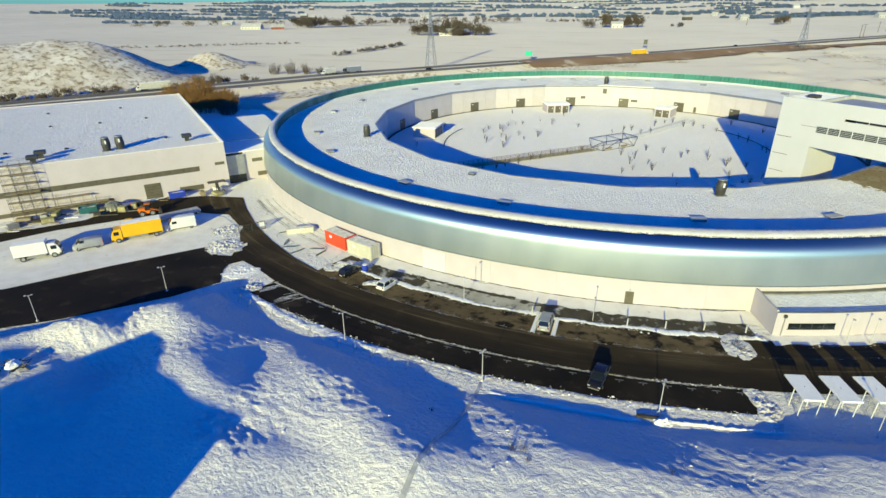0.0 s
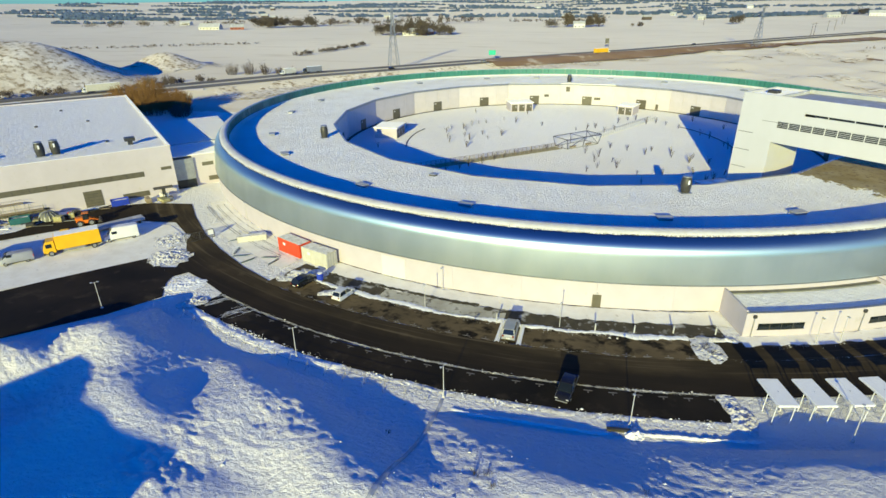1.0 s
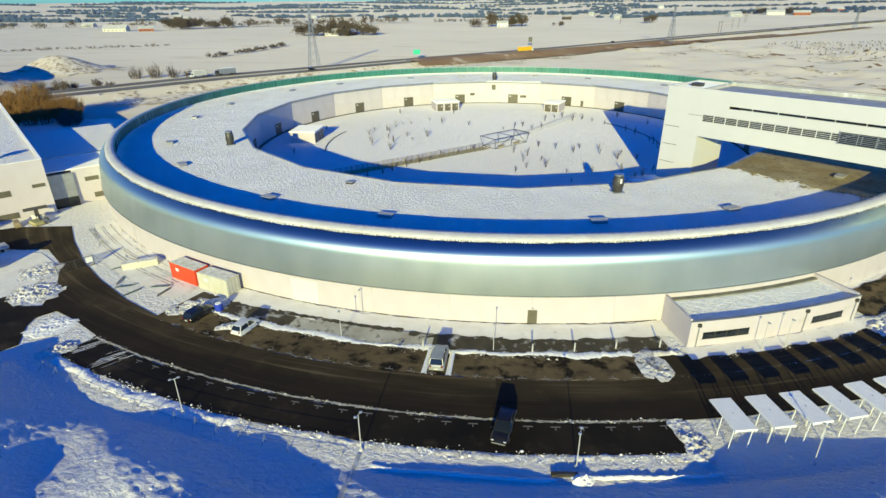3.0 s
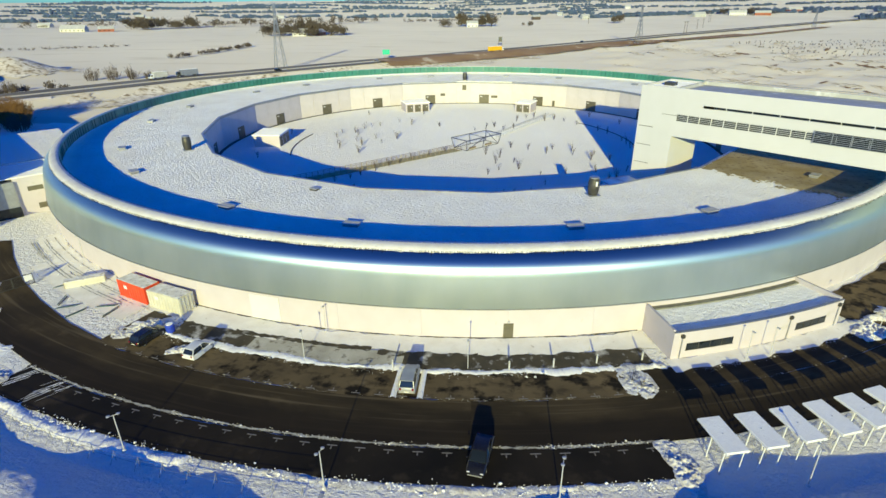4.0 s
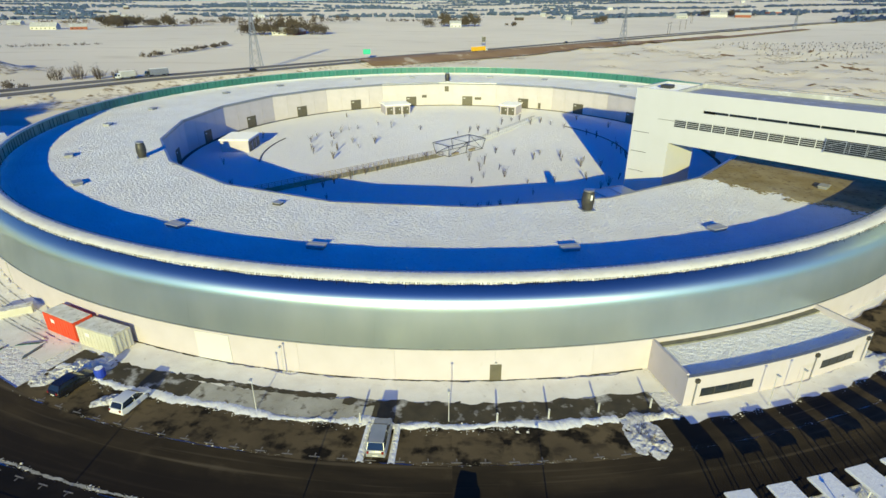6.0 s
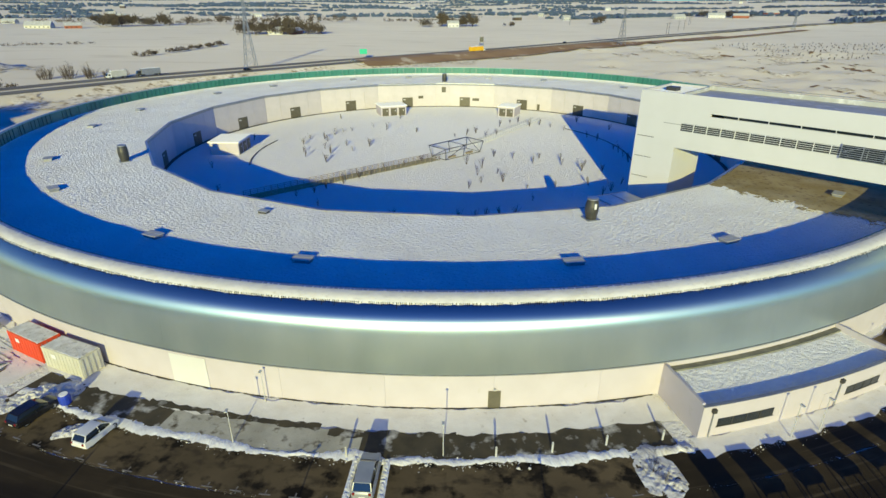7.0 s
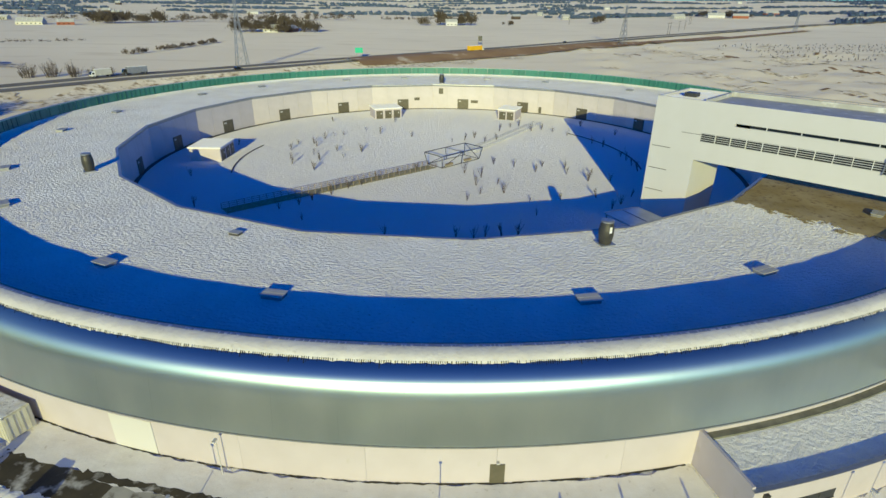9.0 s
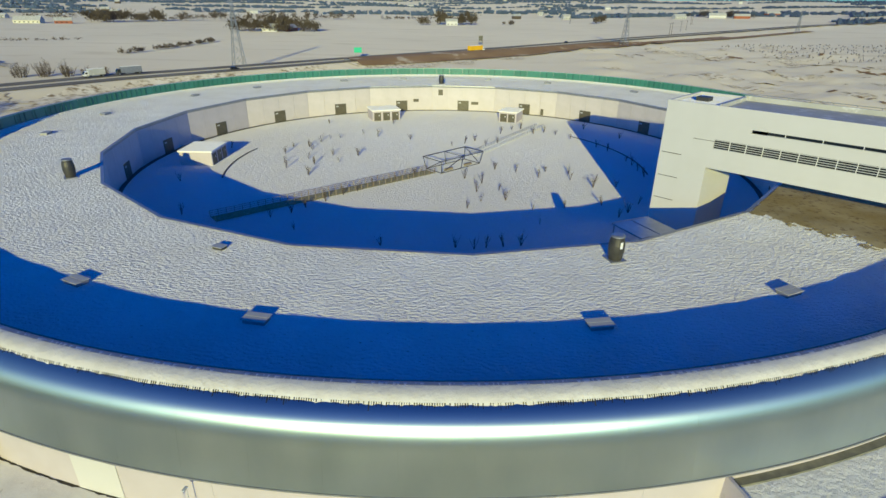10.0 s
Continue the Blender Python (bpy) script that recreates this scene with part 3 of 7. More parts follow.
tagged(part("trampled_snow", ring_sheet(102.5, 106.0, -47, 12.2, 0.012, 0.3, 6), M["snow_trampled"]), "gritty trampled snow along the base wall", "snow", kind="structure")
tagged(part("trampled_snow", ring_sheet(106.0, 109.5, -40, -25, 0.009, 0.15, 7), M["snow_trampled"]), "gritty trampled snow beside the access road", "snow", kind="structure")
tagged(part("trampled_snow", ring_sheet(109.0, 111.1, 12.0, 27, 0.016, 0.3, 8), M["snow_trampled"]), "gritty trampled snow in front of the annex", "snow", kind="structure")
tagged(part("trampled_snow", poly_sheet([(-70.5, -99.5), (-93, -122), (-140, -141), (-170, -152), (-120, -108), (-103, -98.5), (-92, -86), (-78, -85.5), (-70, -91)], 0.003), M["snow_trampled"]), "packed gritty snow of the service yard", "snow", kind="structure")

for k, (r, w) in enumerate(((103.6, 0.1), (104.9, 0.14), (105.3, 0.1), (106.6, 0.16), (107.1, 0.1))):
    tagged(part("wheel_track", ring_sheet(r, r + w, -46, -28.5 + 0.4 * k, 0.03, 0.05, 60 + k, 0.25), M["thin_snow"]), "wheel track pressed into the snow beside the ring", "track", kind="structure")
tagged(part("wall_drain", ring_sheet(102.42, 102.58, -30, 12, 0.03, 0.07, 15, 0.15), M["soil_dark"]), "dark strip of bare soil at the foot of the wall", "soil", kind="structure")

tagged(part("snow_line", ring_sheet(120.78, 121.02, -25, 8.4, 0.012, 0.07, 33, 0.08), M["thin_snow"]), "thin dirty line of snow between road and parking", "snow", kind="structure")
rng_s = random.Random(17)
streaks = bmesh.new()
for k in range(26):                  # snow blown across the end of the strip in long thin streaks
    a, w, r0 = rng_s.uniform(-24.9, -20.9), rng_s.uniform(0.012, 0.05), rng_s.uniform(120.4, 122.4)
    if -23.9 < a < -22.7:
        continue
    r1 = r0 + rng_s.uniform(1.2, 3.8)
    q = [[streaks.verts.new(polar(r0 + (r1 - r0) * t / 5, a - 0.1 * t + side * w * (0.4 + 0.6 * rng_s.random()), 0.014)) for t in range(6)] for side in (-1, 1)]
    for t in range(5):
        streaks.faces.new((q[0][t], q[0][t + 1], q[1][t + 1], q[1][t]))
bmesh.ops.recalc_face_normals(streaks, faces=streaks.faces)
tagged(part("snow_streaks", streaks, M["snow_clean"]), "long thin streaks of blown snow on black asphalt", "snow", kind="stuff")

# the highway on its bank
for off, nm in ((-7.5, "highway_lane"), (7.5, "highway_lane")):
    pts = []
    for i, p in enumerate(HIGHWAY):
        d = HIGHWAY[min(i + 1, len(HIGHWAY) - 1)] - HIGHWAY[max(i - 1, 0)]
        d = d / np.hypot(*d)
        pts.append((p[0] - d[1] * off, p[1] + d[0] * off))
    drape(pts, 10.0, 0.12, nm, M["road"], "grey highway carriageway cleared of snow", "highway", step=15.0)
drape([(-55, 212), (40, 285), (120, 352), (200, 420), (330, 540)], 26, 0.7, "soil_strip", M["soil"], "bare brown soil along the highway bank", "soil", step=8.0)
drape([(150, 372), (330, 530), (520, 705)], 14, 0.8, "soil_strip", M["soil"], "bare brown soil along the highway bank", "soil", step=8.0)


def overlay(x0, x1, y0, y1, step, up, keep, name, material, label):
    """A patch that lies on the ground with a ragged outline; keep(x, y) says where."""
    xs, ys = np.arange(x0, x1, step), np.arange(y0, y1, step)
    gx, gy = np.meshgrid(xs, ys)
    gz, on = height(gx, gy) + up, keep(gx, gy)
    k = len(xs)
    co = np.stack([gx, gy, gz], -1).reshape(-1, 3)
    fs = [(i * k + j, i * k + j + 1, (i + 1) * k + j + 1, (i + 1) * k + j) for i in range(len(ys) - 1) for j in range(k - 1) if on[i, j]]
    me = bpy.data.meshes.new(name)
    me.from_pydata(co.tolist(), [], fs)
    me.materials.append(material)
    me.polygons.foreach_set("use_smooth", [True] * len(me.polygons))
    return tagged(new(name, me), label, "grass", kind="structure")


overlay(-430, -215, -60, 160, 3.0, 0.35, lambda x, y: (np.hypot((x + 315) / 1.1, y - 50) + 10 * grain(x, y, 9, 41) < 82) & (road_gap(x, y) > 17), "hill_grass", M["grass_snow"], "hillside of dead grass dusted with snow")
overlay(-300, -215, 130, 215, 3.0, 0.35, lambda x, y: np.hypot(x + 270, y - 172) + 8 * grain(x, y, 7, 42) < 26, "hill_grass", M["grass_snow"], "small mound of dead grass and snow by the highway")
overlay(-230, 60, -20, 300, 2.5, 0.25, lambda x, y: (road_gap(x, y) > 15) & (road_gap(x, y) < 40 + 14 * grain(x, y, 12, 43)) & (y < 1.05 * x + 262) & (grain(x, y, 16, 44) > -0.35) & (np.hypot(x, y) > 128), "bank_grass", M["grass_snow"], "rough dead grass beside the highway")


overlay(95, 420, 20, 420, 2.0, 0.12, lambda x, y: (np.hypot(x, y) > 130) & (road_gap(x, y) > 34) & (grain(x + 0.5 * y, y, 20, 45) + 0.7 * grain(x, y * 0.6, 6, 46) + 0.35 * grain(x, y, 2.5, 47) > 0.85), "field_grass", M["grass_snow"], "streaks of dead grass on the snowy bumps")
overlay(95, 300, 20, 300, 1.5, 0.14, lambda x, y: (np.hypot(x, y) > 130) & (road_gap(x, y) > 34) & (grain(x, y * 0.5, 14, 48) + 0.8 * grain(x, y * 0.5, 4, 49) + 0.3 * grain(x, y, 2, 50) > 1.12), "field_soil", M["soil"], "small bare brown patches on the snowy bumps")


def snow_bank(r, a0, a1, w, h, seed, material=None, gap=-2.0, label="low ridge of ploughed snow along the asphalt"):
    """A lumpy ridge along an arc."""
    rng = random.Random(seed)
    n = max(6, int(abs(a1 - a0) / 0.06))
    rows = []
    for k in range(n + 1):
        a = a0 + (a1 - a0) * k / n
        m = a * 1.95                       # metres along the arc
        jr = w * (0.3 * float(grain(m, seed, 2.6, 71)) + 0.14 * float(grain(m, seed, 0.7, 72)) + 0.06 * float(grain(m, seed, 0.22, 76)))
        ww = w * (0.9 + 0.5 * float(grain(m + 50, seed, 3.4, 73)) + 0.2 * float(grain(m + 50, seed, 0.5, 77)))
        hh = 0.8 + 0.35 * float(grain(m + 90, seed, 1.1, 74)) + 0.3 * float(grain(m + 90, seed, 0.3, 75))
        taper = min(1, k / 4, (n - k) / 4) * (1 if float(grain(a * 2.1, seed, 1.0, 71)) + 0.6 * float(grain(a * 2.1, seed, 0.25, 72)) > gap else 0)
        rows.append([polar(r + jr + s * ww / 2 * rng.uniform(0.93, 1.07), a, -0.03 + h * hh * taper * (1 - s * s) * rng.uniform(0.85, 1.12)) for s in (-1, -0.7, -0.35, 0, 0.35, 0.7, 1)])
    return tagged(part("snow_bank", grid_sheet(rows), material or M["snow_dirty"], smooth=False), label, "snow bank", kind="stuff")




def snow_crumbs(places, size, seed, material, name, label):
    """Many small lumps of snow or grit; places gives (x, y, z) one by one."""
    rng = random.Random(seed)
    vs, fs = [], []
    for x, y, z in places:
        s = size * rng.uniform(0.4, 1.0) * (2.2 if rng.random() < 0.06 else 1)
        i, t = len(vs), rng.uniform(0, 6.28)
        for k in range(5):
            a = t + k * 1.257
            vs.append((x + s * math.cos(a) * rng.uniform(0.6, 1.3), y + s * math.sin(a) * rng.uniform(0.6, 1.3), z - 0.03))
        vs.append((x + rng.uniform(-0.3, 0.3) * s, y + rng.uniform(-0.3, 0.3) * s, z + s * rng.uniform(0.35, 0.8)))
        fs += [(i + k, i + (k + 1) % 5, i + 5) for k in range(5)]
    me = bpy.data.meshes.new(name)
    me.from_pydata(vs, [], fs)
    me.materials.append(material)
    return tagged(new(name, me), label, "snow", kind="stuff")


def along(r, a0, a1, spread_, n, seed, up=0.0):
    rng = random.Random(seed)
    for _ in range(n):
        a = rng.uniform(a0, a1)
        if rng.random() < 0.45 + 0.75 * float(grain(a, seed, 0.8, 73)):
            p = polar(r + rng.gauss(0, spread_), a)
            yield p.x, p.y, up


snow_crumbs(along(120.85, -25, 8.4, 0.13, 2600, 1), 0.085, 1, M["snow_dirty"], "snow_crumbs", "thin broken line of dirty snow between road and parking")
snow_crumbs(along(125.7, -25, 8.6, 0.3, 2200, 2), 0.11, 2, M["snow_clean"], "snow_crumbs", "crumbled snow along the edge of the asphalt")
snow_crumbs(along(109.6, -24, 8.7, 0.4, 1800, 3), 0.11, 3, M["snow_dirty"], "snow_crumbs", "crumbled snow along the parking bays")
snow_crumbs(along(114.2, -24, 60, 0.1, 1500, 4), 0.06, 4, M["snow_dirty"], "snow_crumbs", "specks of dirty snow at the mouth of the bays")
snow_crumbs(along(111.2, 12.5, 27, 0.35, 500, 5), 0.09, 5, M["snow_dirty"], "snow_crumbs", "broken patches of snow before the annex")
snow_crumbs(along(104.5, -47, -25, 2.2, 1400, 6), 0.13, 6, M["snow_dirty"], "snow_crumbs", "lumps of trampled snow beside the access road")


def mound_places(n, seed):
    rng = random.Random(seed)
    while n:
        x, y = rng.uniform(-66, 34), rng.uniform(-152, -126)
        e = math.hypot(x, y) - 131
        if e > 0 and float(grain(x, y, 9.0, 8)) + 0.5 * float(grain(x, y, 3.0, 74)) > rng.uniform(-0.4, 0.9):
            n -= 1
            yield x, y, float(height(x, y)) - 0.06


snow_crumbs(mound_places(1300, 7), 0.12, 7, M["snow_ground"], "snow_crumbs", "loose clods of snow on the mounds")
snow_bank(126.4, -25, -12, 1.4, 0.2, 2, M["snow_clean"])
snow_bank(125.8, -13, 8.6, 0.9, 0.1, 12, None, -0.4)
# two ridges added so that their shadows draw a thin dark line
snow_bank(128.4, -5.2, 2.4, 0.5, 0.2, 41, M["snow_clean"], label="low ridge of snow added to cast a dark line")
snow_bank(128.0, 3.2, 9.2, 0.5, 0.2, 42, M["snow_clean"], label="low ridge of snow added to cast a dark line")
snow_bank(109.35, -24, 8.7, 1.2, 0.13, 3, M["snow_clean"])
snow_bank(109.7, 9.0, 11.8, 1.5, 0.3, 4)
snow_bank(110.6, 26.5, 31, 2.4, 0.5, 9)


def snow_heap(x, y, rx, ry, h, seed, turn=0.0, material=None):
    """A lumpy heap of ploughed snow with an uneven outline."""
    n = 56
    rows = []
    for i in range(n + 1):
        row = []
        for j in range(n + 1):
            u, v = i / n * 2 - 1, j / n * 2 - 1
            d = math.hypot(u, v) * (1 + 0.28 * float(grain(u * rx, v * ry, 1.4, seed)))
            lump = 0.55 + 0.5 * float(grain(u * rx + 9, v * ry, 0.6, seed + 1)) + 0.45 * float(grain(u * rx, v * ry + 5, 0.25, seed + 2))
            row.append(Vector((u * rx, v * ry, -0.12 + 0.75 * h * max(0, 1 - d ** 2) * max(0.15, lump) + (0.1 if d < 0.97 else 0))))
        rows.append(row)
    ob = part("snow_heap", grid_sheet(rows), material or M["snow_dirty"])
    ob.matrix_basis = Matrix.Translation((x, y, 0)) @ Matrix.Rotation(radians(turn), 4, "Z")
    return tagged(ob, "heap of ploughed dirty snow on the ground", "snow heap", kind="stuff")


snow_heap(18.3, -110.7, 1.9, 3.0, 0.26, 1, 9)
snow_heap(18.9, -122.6, 1.5, 3.2, 0.5, 2, 10)
snow_heap(-68.2, -99.2, 4.2, 3.4, 0.5, 3, 30)
snow_heap(-72.5, -92.5, 3.4, 3.6, 0.4, 13, 40)
snow_heap(-58.5, -107.6, 3.6, 2.4, 0.22, 4, 35, M["snow_clean"])
snow_heap(-54.0, -112.6, 2.6, 1.4, 0.6, 6, 30)
snow_heap(-41.5, -100.8, 4.6, 2.0, 0.5, 7, 25)
snow_heap(-34.2, -105.6, 3.0, 1.1, 0.5, 8, 18)
snow_heap(50.5, -99.5, 3.0, 2.0, 0.7, 9, 25)

bench = thing("board_stack", at_ring(127.8, 2.78, 0.05), "stack of dark boards half buried in snow", "boards")
part("board", box(-1.3, 1.0, -0.25, 0.25, -0.05, 0.16, 0.03), M["soil_dark"], bench)
part("board", box(-0.9, 1.1, -0.18, 0.2, 0.16, 0.24, 0.02), M["dark_metal"], bench)
snow_heap(7.7, -128.0, 1.1, 0.8, 0.8, 21, 10, M["snow_clean"])

# bay markings: short T marks at the mouth of each bay
tick = box(-0.06, 0.06, -0.45, 0.0, 0.0, 0.006)
bx(tick, -0.5, 0.5, -0.06, 0.06, 0.0, 0.006)
mark_root = tagged(new("bay_markings"), "worn white T-shaped parking bay marks on asphalt", "road marking", kind="structure")
first = None
for r, turn in ((114.0, 0), (121.7, 180)):
    for k in range(-17, 7):
        a = 0.2 + k * 1.29
        m = at_ring(r, a, 0.016) @ Matrix.Rotation(radians(turn + 180), 4, "Z")
        if first is None:
            first = part("mark", tick, M["marking"], mark_root)
            first.matrix_basis = m
        else:
            share("mark", first, mark_root, m)

# ---- the ring building ----
ring = thing("ring_building", Matrix(), "circular research building with aluminium band and snow-covered roof", "building")
R_WALL, Z_BAND, R_BAND, RHO = 102.4, 4.3, 102.75, 12.3
STEP = 3.0

part("wall_core", arc_solid([(101.4, -0.5), (102.3, -0.5), (102.3, 4.4), (101.4, 4.4)], 0, 360, 240), M["concrete"], ring, "pale concrete base wall")
src = part("wall_panel", arc_solid([(102.3, -0.4), (R_WALL, -0.4), (R_WALL, Z_BAND - 0.02), (102.3, Z_BAND - 0.02)], -2.996, 2.996, 8), M["concrete"], ring)
src.matrix_basis = Matrix.Rotation(radians(-0.4), 4, "Z")
for k in range(1, 60):
    share("wall_panel", src, ring, Matrix.Rotation(radians(k * 6 - 0.4), 4, "Z"))

# the aluminium band: a quarter-round shell, panel by panel
# the sheet leans back slightly, bends sharply at two thirds of its height and rolls in to the rim
LEAN = np.array([(0.0, 5.0), (3.9, 8.0), (4.4, 13.0), (5.35, 28.0), (6.0, 39.0), (7.3, 52.0)])     # metres up the sheet, tilt of its face in degrees
outer = [(R_BAND, Z_BAND)]
for k in range(48):
    t = radians(float(np.interp((k + 0.5) * 7.3 / 48, LEAN[:, 0], LEAN[:, 1])))
    outer.append((outer[-1][0] - math.sin(t) * 7.3 / 48, outer[-1][1] + math.cos(t) * 7.3 / 48))


def band_z(r):
    """Height of the outer skin at a radius."""
    return float(np.interp(-r, [-p[0] for p in outer], [p[1] for p in outer]))


shell = outer + [(outer[-1][0] - 0.25, outer[-1][1] - 0.1)] + [(r - 0.25, z) for r, z in outer[::-1][1:]]
src = part("band_panel", arc_solid(shell, -STEP / 2 + 0.0012, STEP / 2 - 0.0012, 6), M["aluminium"], ring)
for f in src.data.polygons:       # only the outer skin is smooth, so that the joints stay crisp
    f.use_smooth = f.normal.dot(Vector((f.center.x, f.center.y, 0)).normalized()) > 0.6 and abs(f.normal.z) < 0.8 and f.area > 0.05
for k in range(1, 120):
    share("band_panel", src, ring, Matrix.Rotation(radians(k * STEP), 4, "Z"))
part("drip_edge", arc_solid([(102.3, 4.16), (102.85, 4.16), (102.85, 4.28), (102.3, 4.28)], 0, 360, 240), M["grey_metal"], ring, "grey metal drip edge")

# the rim: snow-covered coping with a ragged melting edge
rows = []
n = 3600
for k in range(n + 1):
    a = 360 * (k % n) / n
    ca, sa = 100 * math.cos(radians(a)), 100 * math.sin(radians(a))
    rr = random.Random(k % n)
    ro = 100.78 + 0.05 * float(grain(ca, sa, 3.0, 61)) + 0.04 * float(grain(ca, sa, 0.6, 62)) + rr.uniform(-0.03, 0.03) + rr.random() ** 10 * 0.06
    zo, zi = band_z(ro), band_z(ro - 0.1)
    lump = rr.uniform(-0.02, 0.02)
    rows.append([polar(98.95, a, 10.9), polar(98.95, a, 11.4), polar(99.12, a, 11.5 + lump), polar(99.6, a, 11.48 + lump), polar(100.05, a, 11.4 + lump), polar(100.4, a, 11.26 + lump), polar(ro - 0.16, a, zi + 0.12), polar(ro, a, zo + 0.015)])
edge = bmesh.new()
for k in range(n):                  # dark teeth painted as the shade under the snow's ragged edge
    a, rr = 360 * k / n, random.Random(k + 9000)
    if rr.random() < 0.85:
        r0, w, l = 100.7, rr.uniform(0.01, 0.03), rr.uniform(0.1, 0.22) + rr.random() ** 8 * 0.25
        edge.faces.new([edge.verts.new(polar(r, a + da, band_z(r) + up)) for r, da, up in ((r0, -w, 0.1), (r0, w, 0.1), (r0 + l, w * 0.6, 0.03), (r0 + l, -w * 0.6, 0.03))])
tagged(part("rim_dirt", edge, M["rim_dirt"], ring, "dark teeth for the shade under the rim snow's edge"), kind="stuff")
part("rim_snow", grid_sheet(rows), M["snow_rim"], ring, "snow lying on the rim with a ragged edge", smooth=True)
part("rim_wall", arc_solid([(99.0, 8.3), (99.4, 8.3), (99.4, 11.5), (99.0, 11.5)], 0, 360, 240), M["grey_metal"], ring)
src = part("parapet_panel", arc_solid([(98.9, 8.7), (98.99, 8.7), (98.99, 11.3), (98.9, 11.3)], -STEP / 2 + 0.03, STEP / 2 - 0.03, 4), M["teal"], ring, "teal parapet sheet")
for k in range(1, 120):
    share("parapet_panel", src, ring, Matrix.Rotation(radians(k * STEP), 4, "Z"))
ribs = bmesh.new()
for k in range(360):                # stout posts every six degrees, slim ones between, some of them in pairs
    w = 0.1 if k % 6 == 0 else 0.022
    if k % 6 and random.Random(k).random() < 0.25:
        continue
    a, b = k - w, k + w
    p = [polar(98.78, a, 8.6), polar(98.78, b, 8.6), polar(98.9, b, 8.6), polar(98.9, a, 8.6)]
    lo = [ribs.verts.new(v) for v in p]
    hi = [ribs.verts.new(v + Vector((0, 0, 2.8))) for v in p]
    for i in range(4):
        ribs.faces.new((lo[i], lo[(i + 1) % 4], hi[(i + 1) % 4], hi[i]))
    ribs.faces.new(hi)
tagged(part("parapet_rib", ribs, M["teal_dark"], ring, "row of dark teal parapet ribs"), kind="stuff")
for z in (11.28,):
    part("parapet_rail", arc_solid([(98.7, z), (98.77, z), (98.77, z + 0.12), (98.7, z + 0.12)], 0, 360, 240), M["teal_light"], ring, "pale teal parapet rail")

# snow slope added to fit the parapet's height to the camera's view
rows = [[polar(r, 2 * k, z) for r, z in ((96.8, 8.48), (97.7, 8.6), (98.3, 8.78), (98.68, 9.0), (98.9, 9.06))] for k in range(181)]
part("snow_drift", grid_sheet(rows), M["snow_roof"], ring, "snow slope covering the parapet's foot", smooth=True)

# the roof: a flat ring of snow, its inner side a polygon of twenty faces
VERT0, R_IN = 3.0, 71.3


def poly_r(a):
    """Radius of the inner polygon at the angle a."""
    d = ((a - VERT0) % 18.0) - 9.0
    return R_IN * math.cos(radians(9)) / math.cos(radians(d))


rows = []
for k in range(721):
    a = 3 + 0.5 * k
    rows.append([polar(poly_r(a) - 0.15 + (99.1 - poly_r(a)) * s, a, 8.5 + (0.06 if 0 < s < 1 else 0) * float(waves(polar(80 + 20 * s, a).x, polar(80 + 20 * s, a).y, 7, 21))) for s in (0, 0.02, 0.1, 0.2, 0.3, 0.4, 0.5, 0.6, 0.7, 0.8, 0.9, 1)])
part("roof", grid_sheet(rows), M["snow_roof"], ring, "flat roof under wind-packed snow and sedum", smooth=True)
rows = [[polar(poly_r(3 + k) - 0.12, 3 + k, 7.9), polar(poly_r(3 + k) - 0.22, 3 + k, 8.35), polar(poly_r(3 + k) - 0.2, 3 + k, 8.62), polar(poly_r(3 + k) + 0.3, 3 + k, 8.6)] for k in range(361)]
part("roof_edge", grid_sheet(rows), M["grey_metal"], ring, "grey metal roof edge trim")

face_w = 2 * R_IN * math.sin(radians(9))
apo = R_IN * math.cos(radians(9))
core = bmesh.new()
cols = [[core.verts.new(polar(R_IN + dr, VERT0 + 18 * k, z)) for dr, z in ((0.12, -0.4), (0.12, 8.45), (0.7, 8.45), (0.7, -0.4))] for k in range(20)]
for k in range(20):
    c, d = cols[k], cols[(k + 1) % 20]
    for j in range(4):
        core.faces.new((c[j], d[j], d[(j + 1) % 4], c[(j + 1) % 4]))
bmesh.ops.recalc_face_normals(core, faces=core.faces)
part("inner_wall_core", core, M["inner_wall"], ring)
pw = face_w / 4
panel = None
door_src = win_src = None
for k in range(20):
    base = at_ring(apo, VERT0 + 9 + 18 * k, 0)          # local +y points to the courtyard
    for j in range(4):
        m = base @ Matrix.Translation((-face_w / 2 + pw * (j + 0.5), 0, 0))
        if panel is None:
            panel = part("inner_wall_panel", box(-pw / 2 + 0.03, pw / 2 - 0.03, 0.0, 0.1, -0.3, 8.3), M["inner_wall"], ring)
            panel.matrix_basis = m
        else:
            share("inner_wall_panel", panel, ring, m)
    # one dark service door near the middle of each face
    m = base @ Matrix.Translation((0.0, 0.12, 0))
    if door_src is None:
        d = box(-2.0, 2.0, 0.0, 0.06, 0.0, 3.5)
        bx(d, -1.85, -0.05, 0.06, 0.1, 0.1, 3.35)
        bx(d, 0.05, 1.85, 0.06, 0.1, 0.1, 3.35)
        door_src = part("door", d, M["door"], ring, "dark olive double service door")
        door_src.matrix_basis = m
        sill = part("door_lamp", box(0.75, 1.6, 0.1, 0.16, 2.6, 2.95), M["lamp_head"], door_src)
    else:
        dd = share("door", door_src, ring, m)
        tagged(dd, "dark olive double service door")
        share("door_lamp", sill, dd, Matrix())
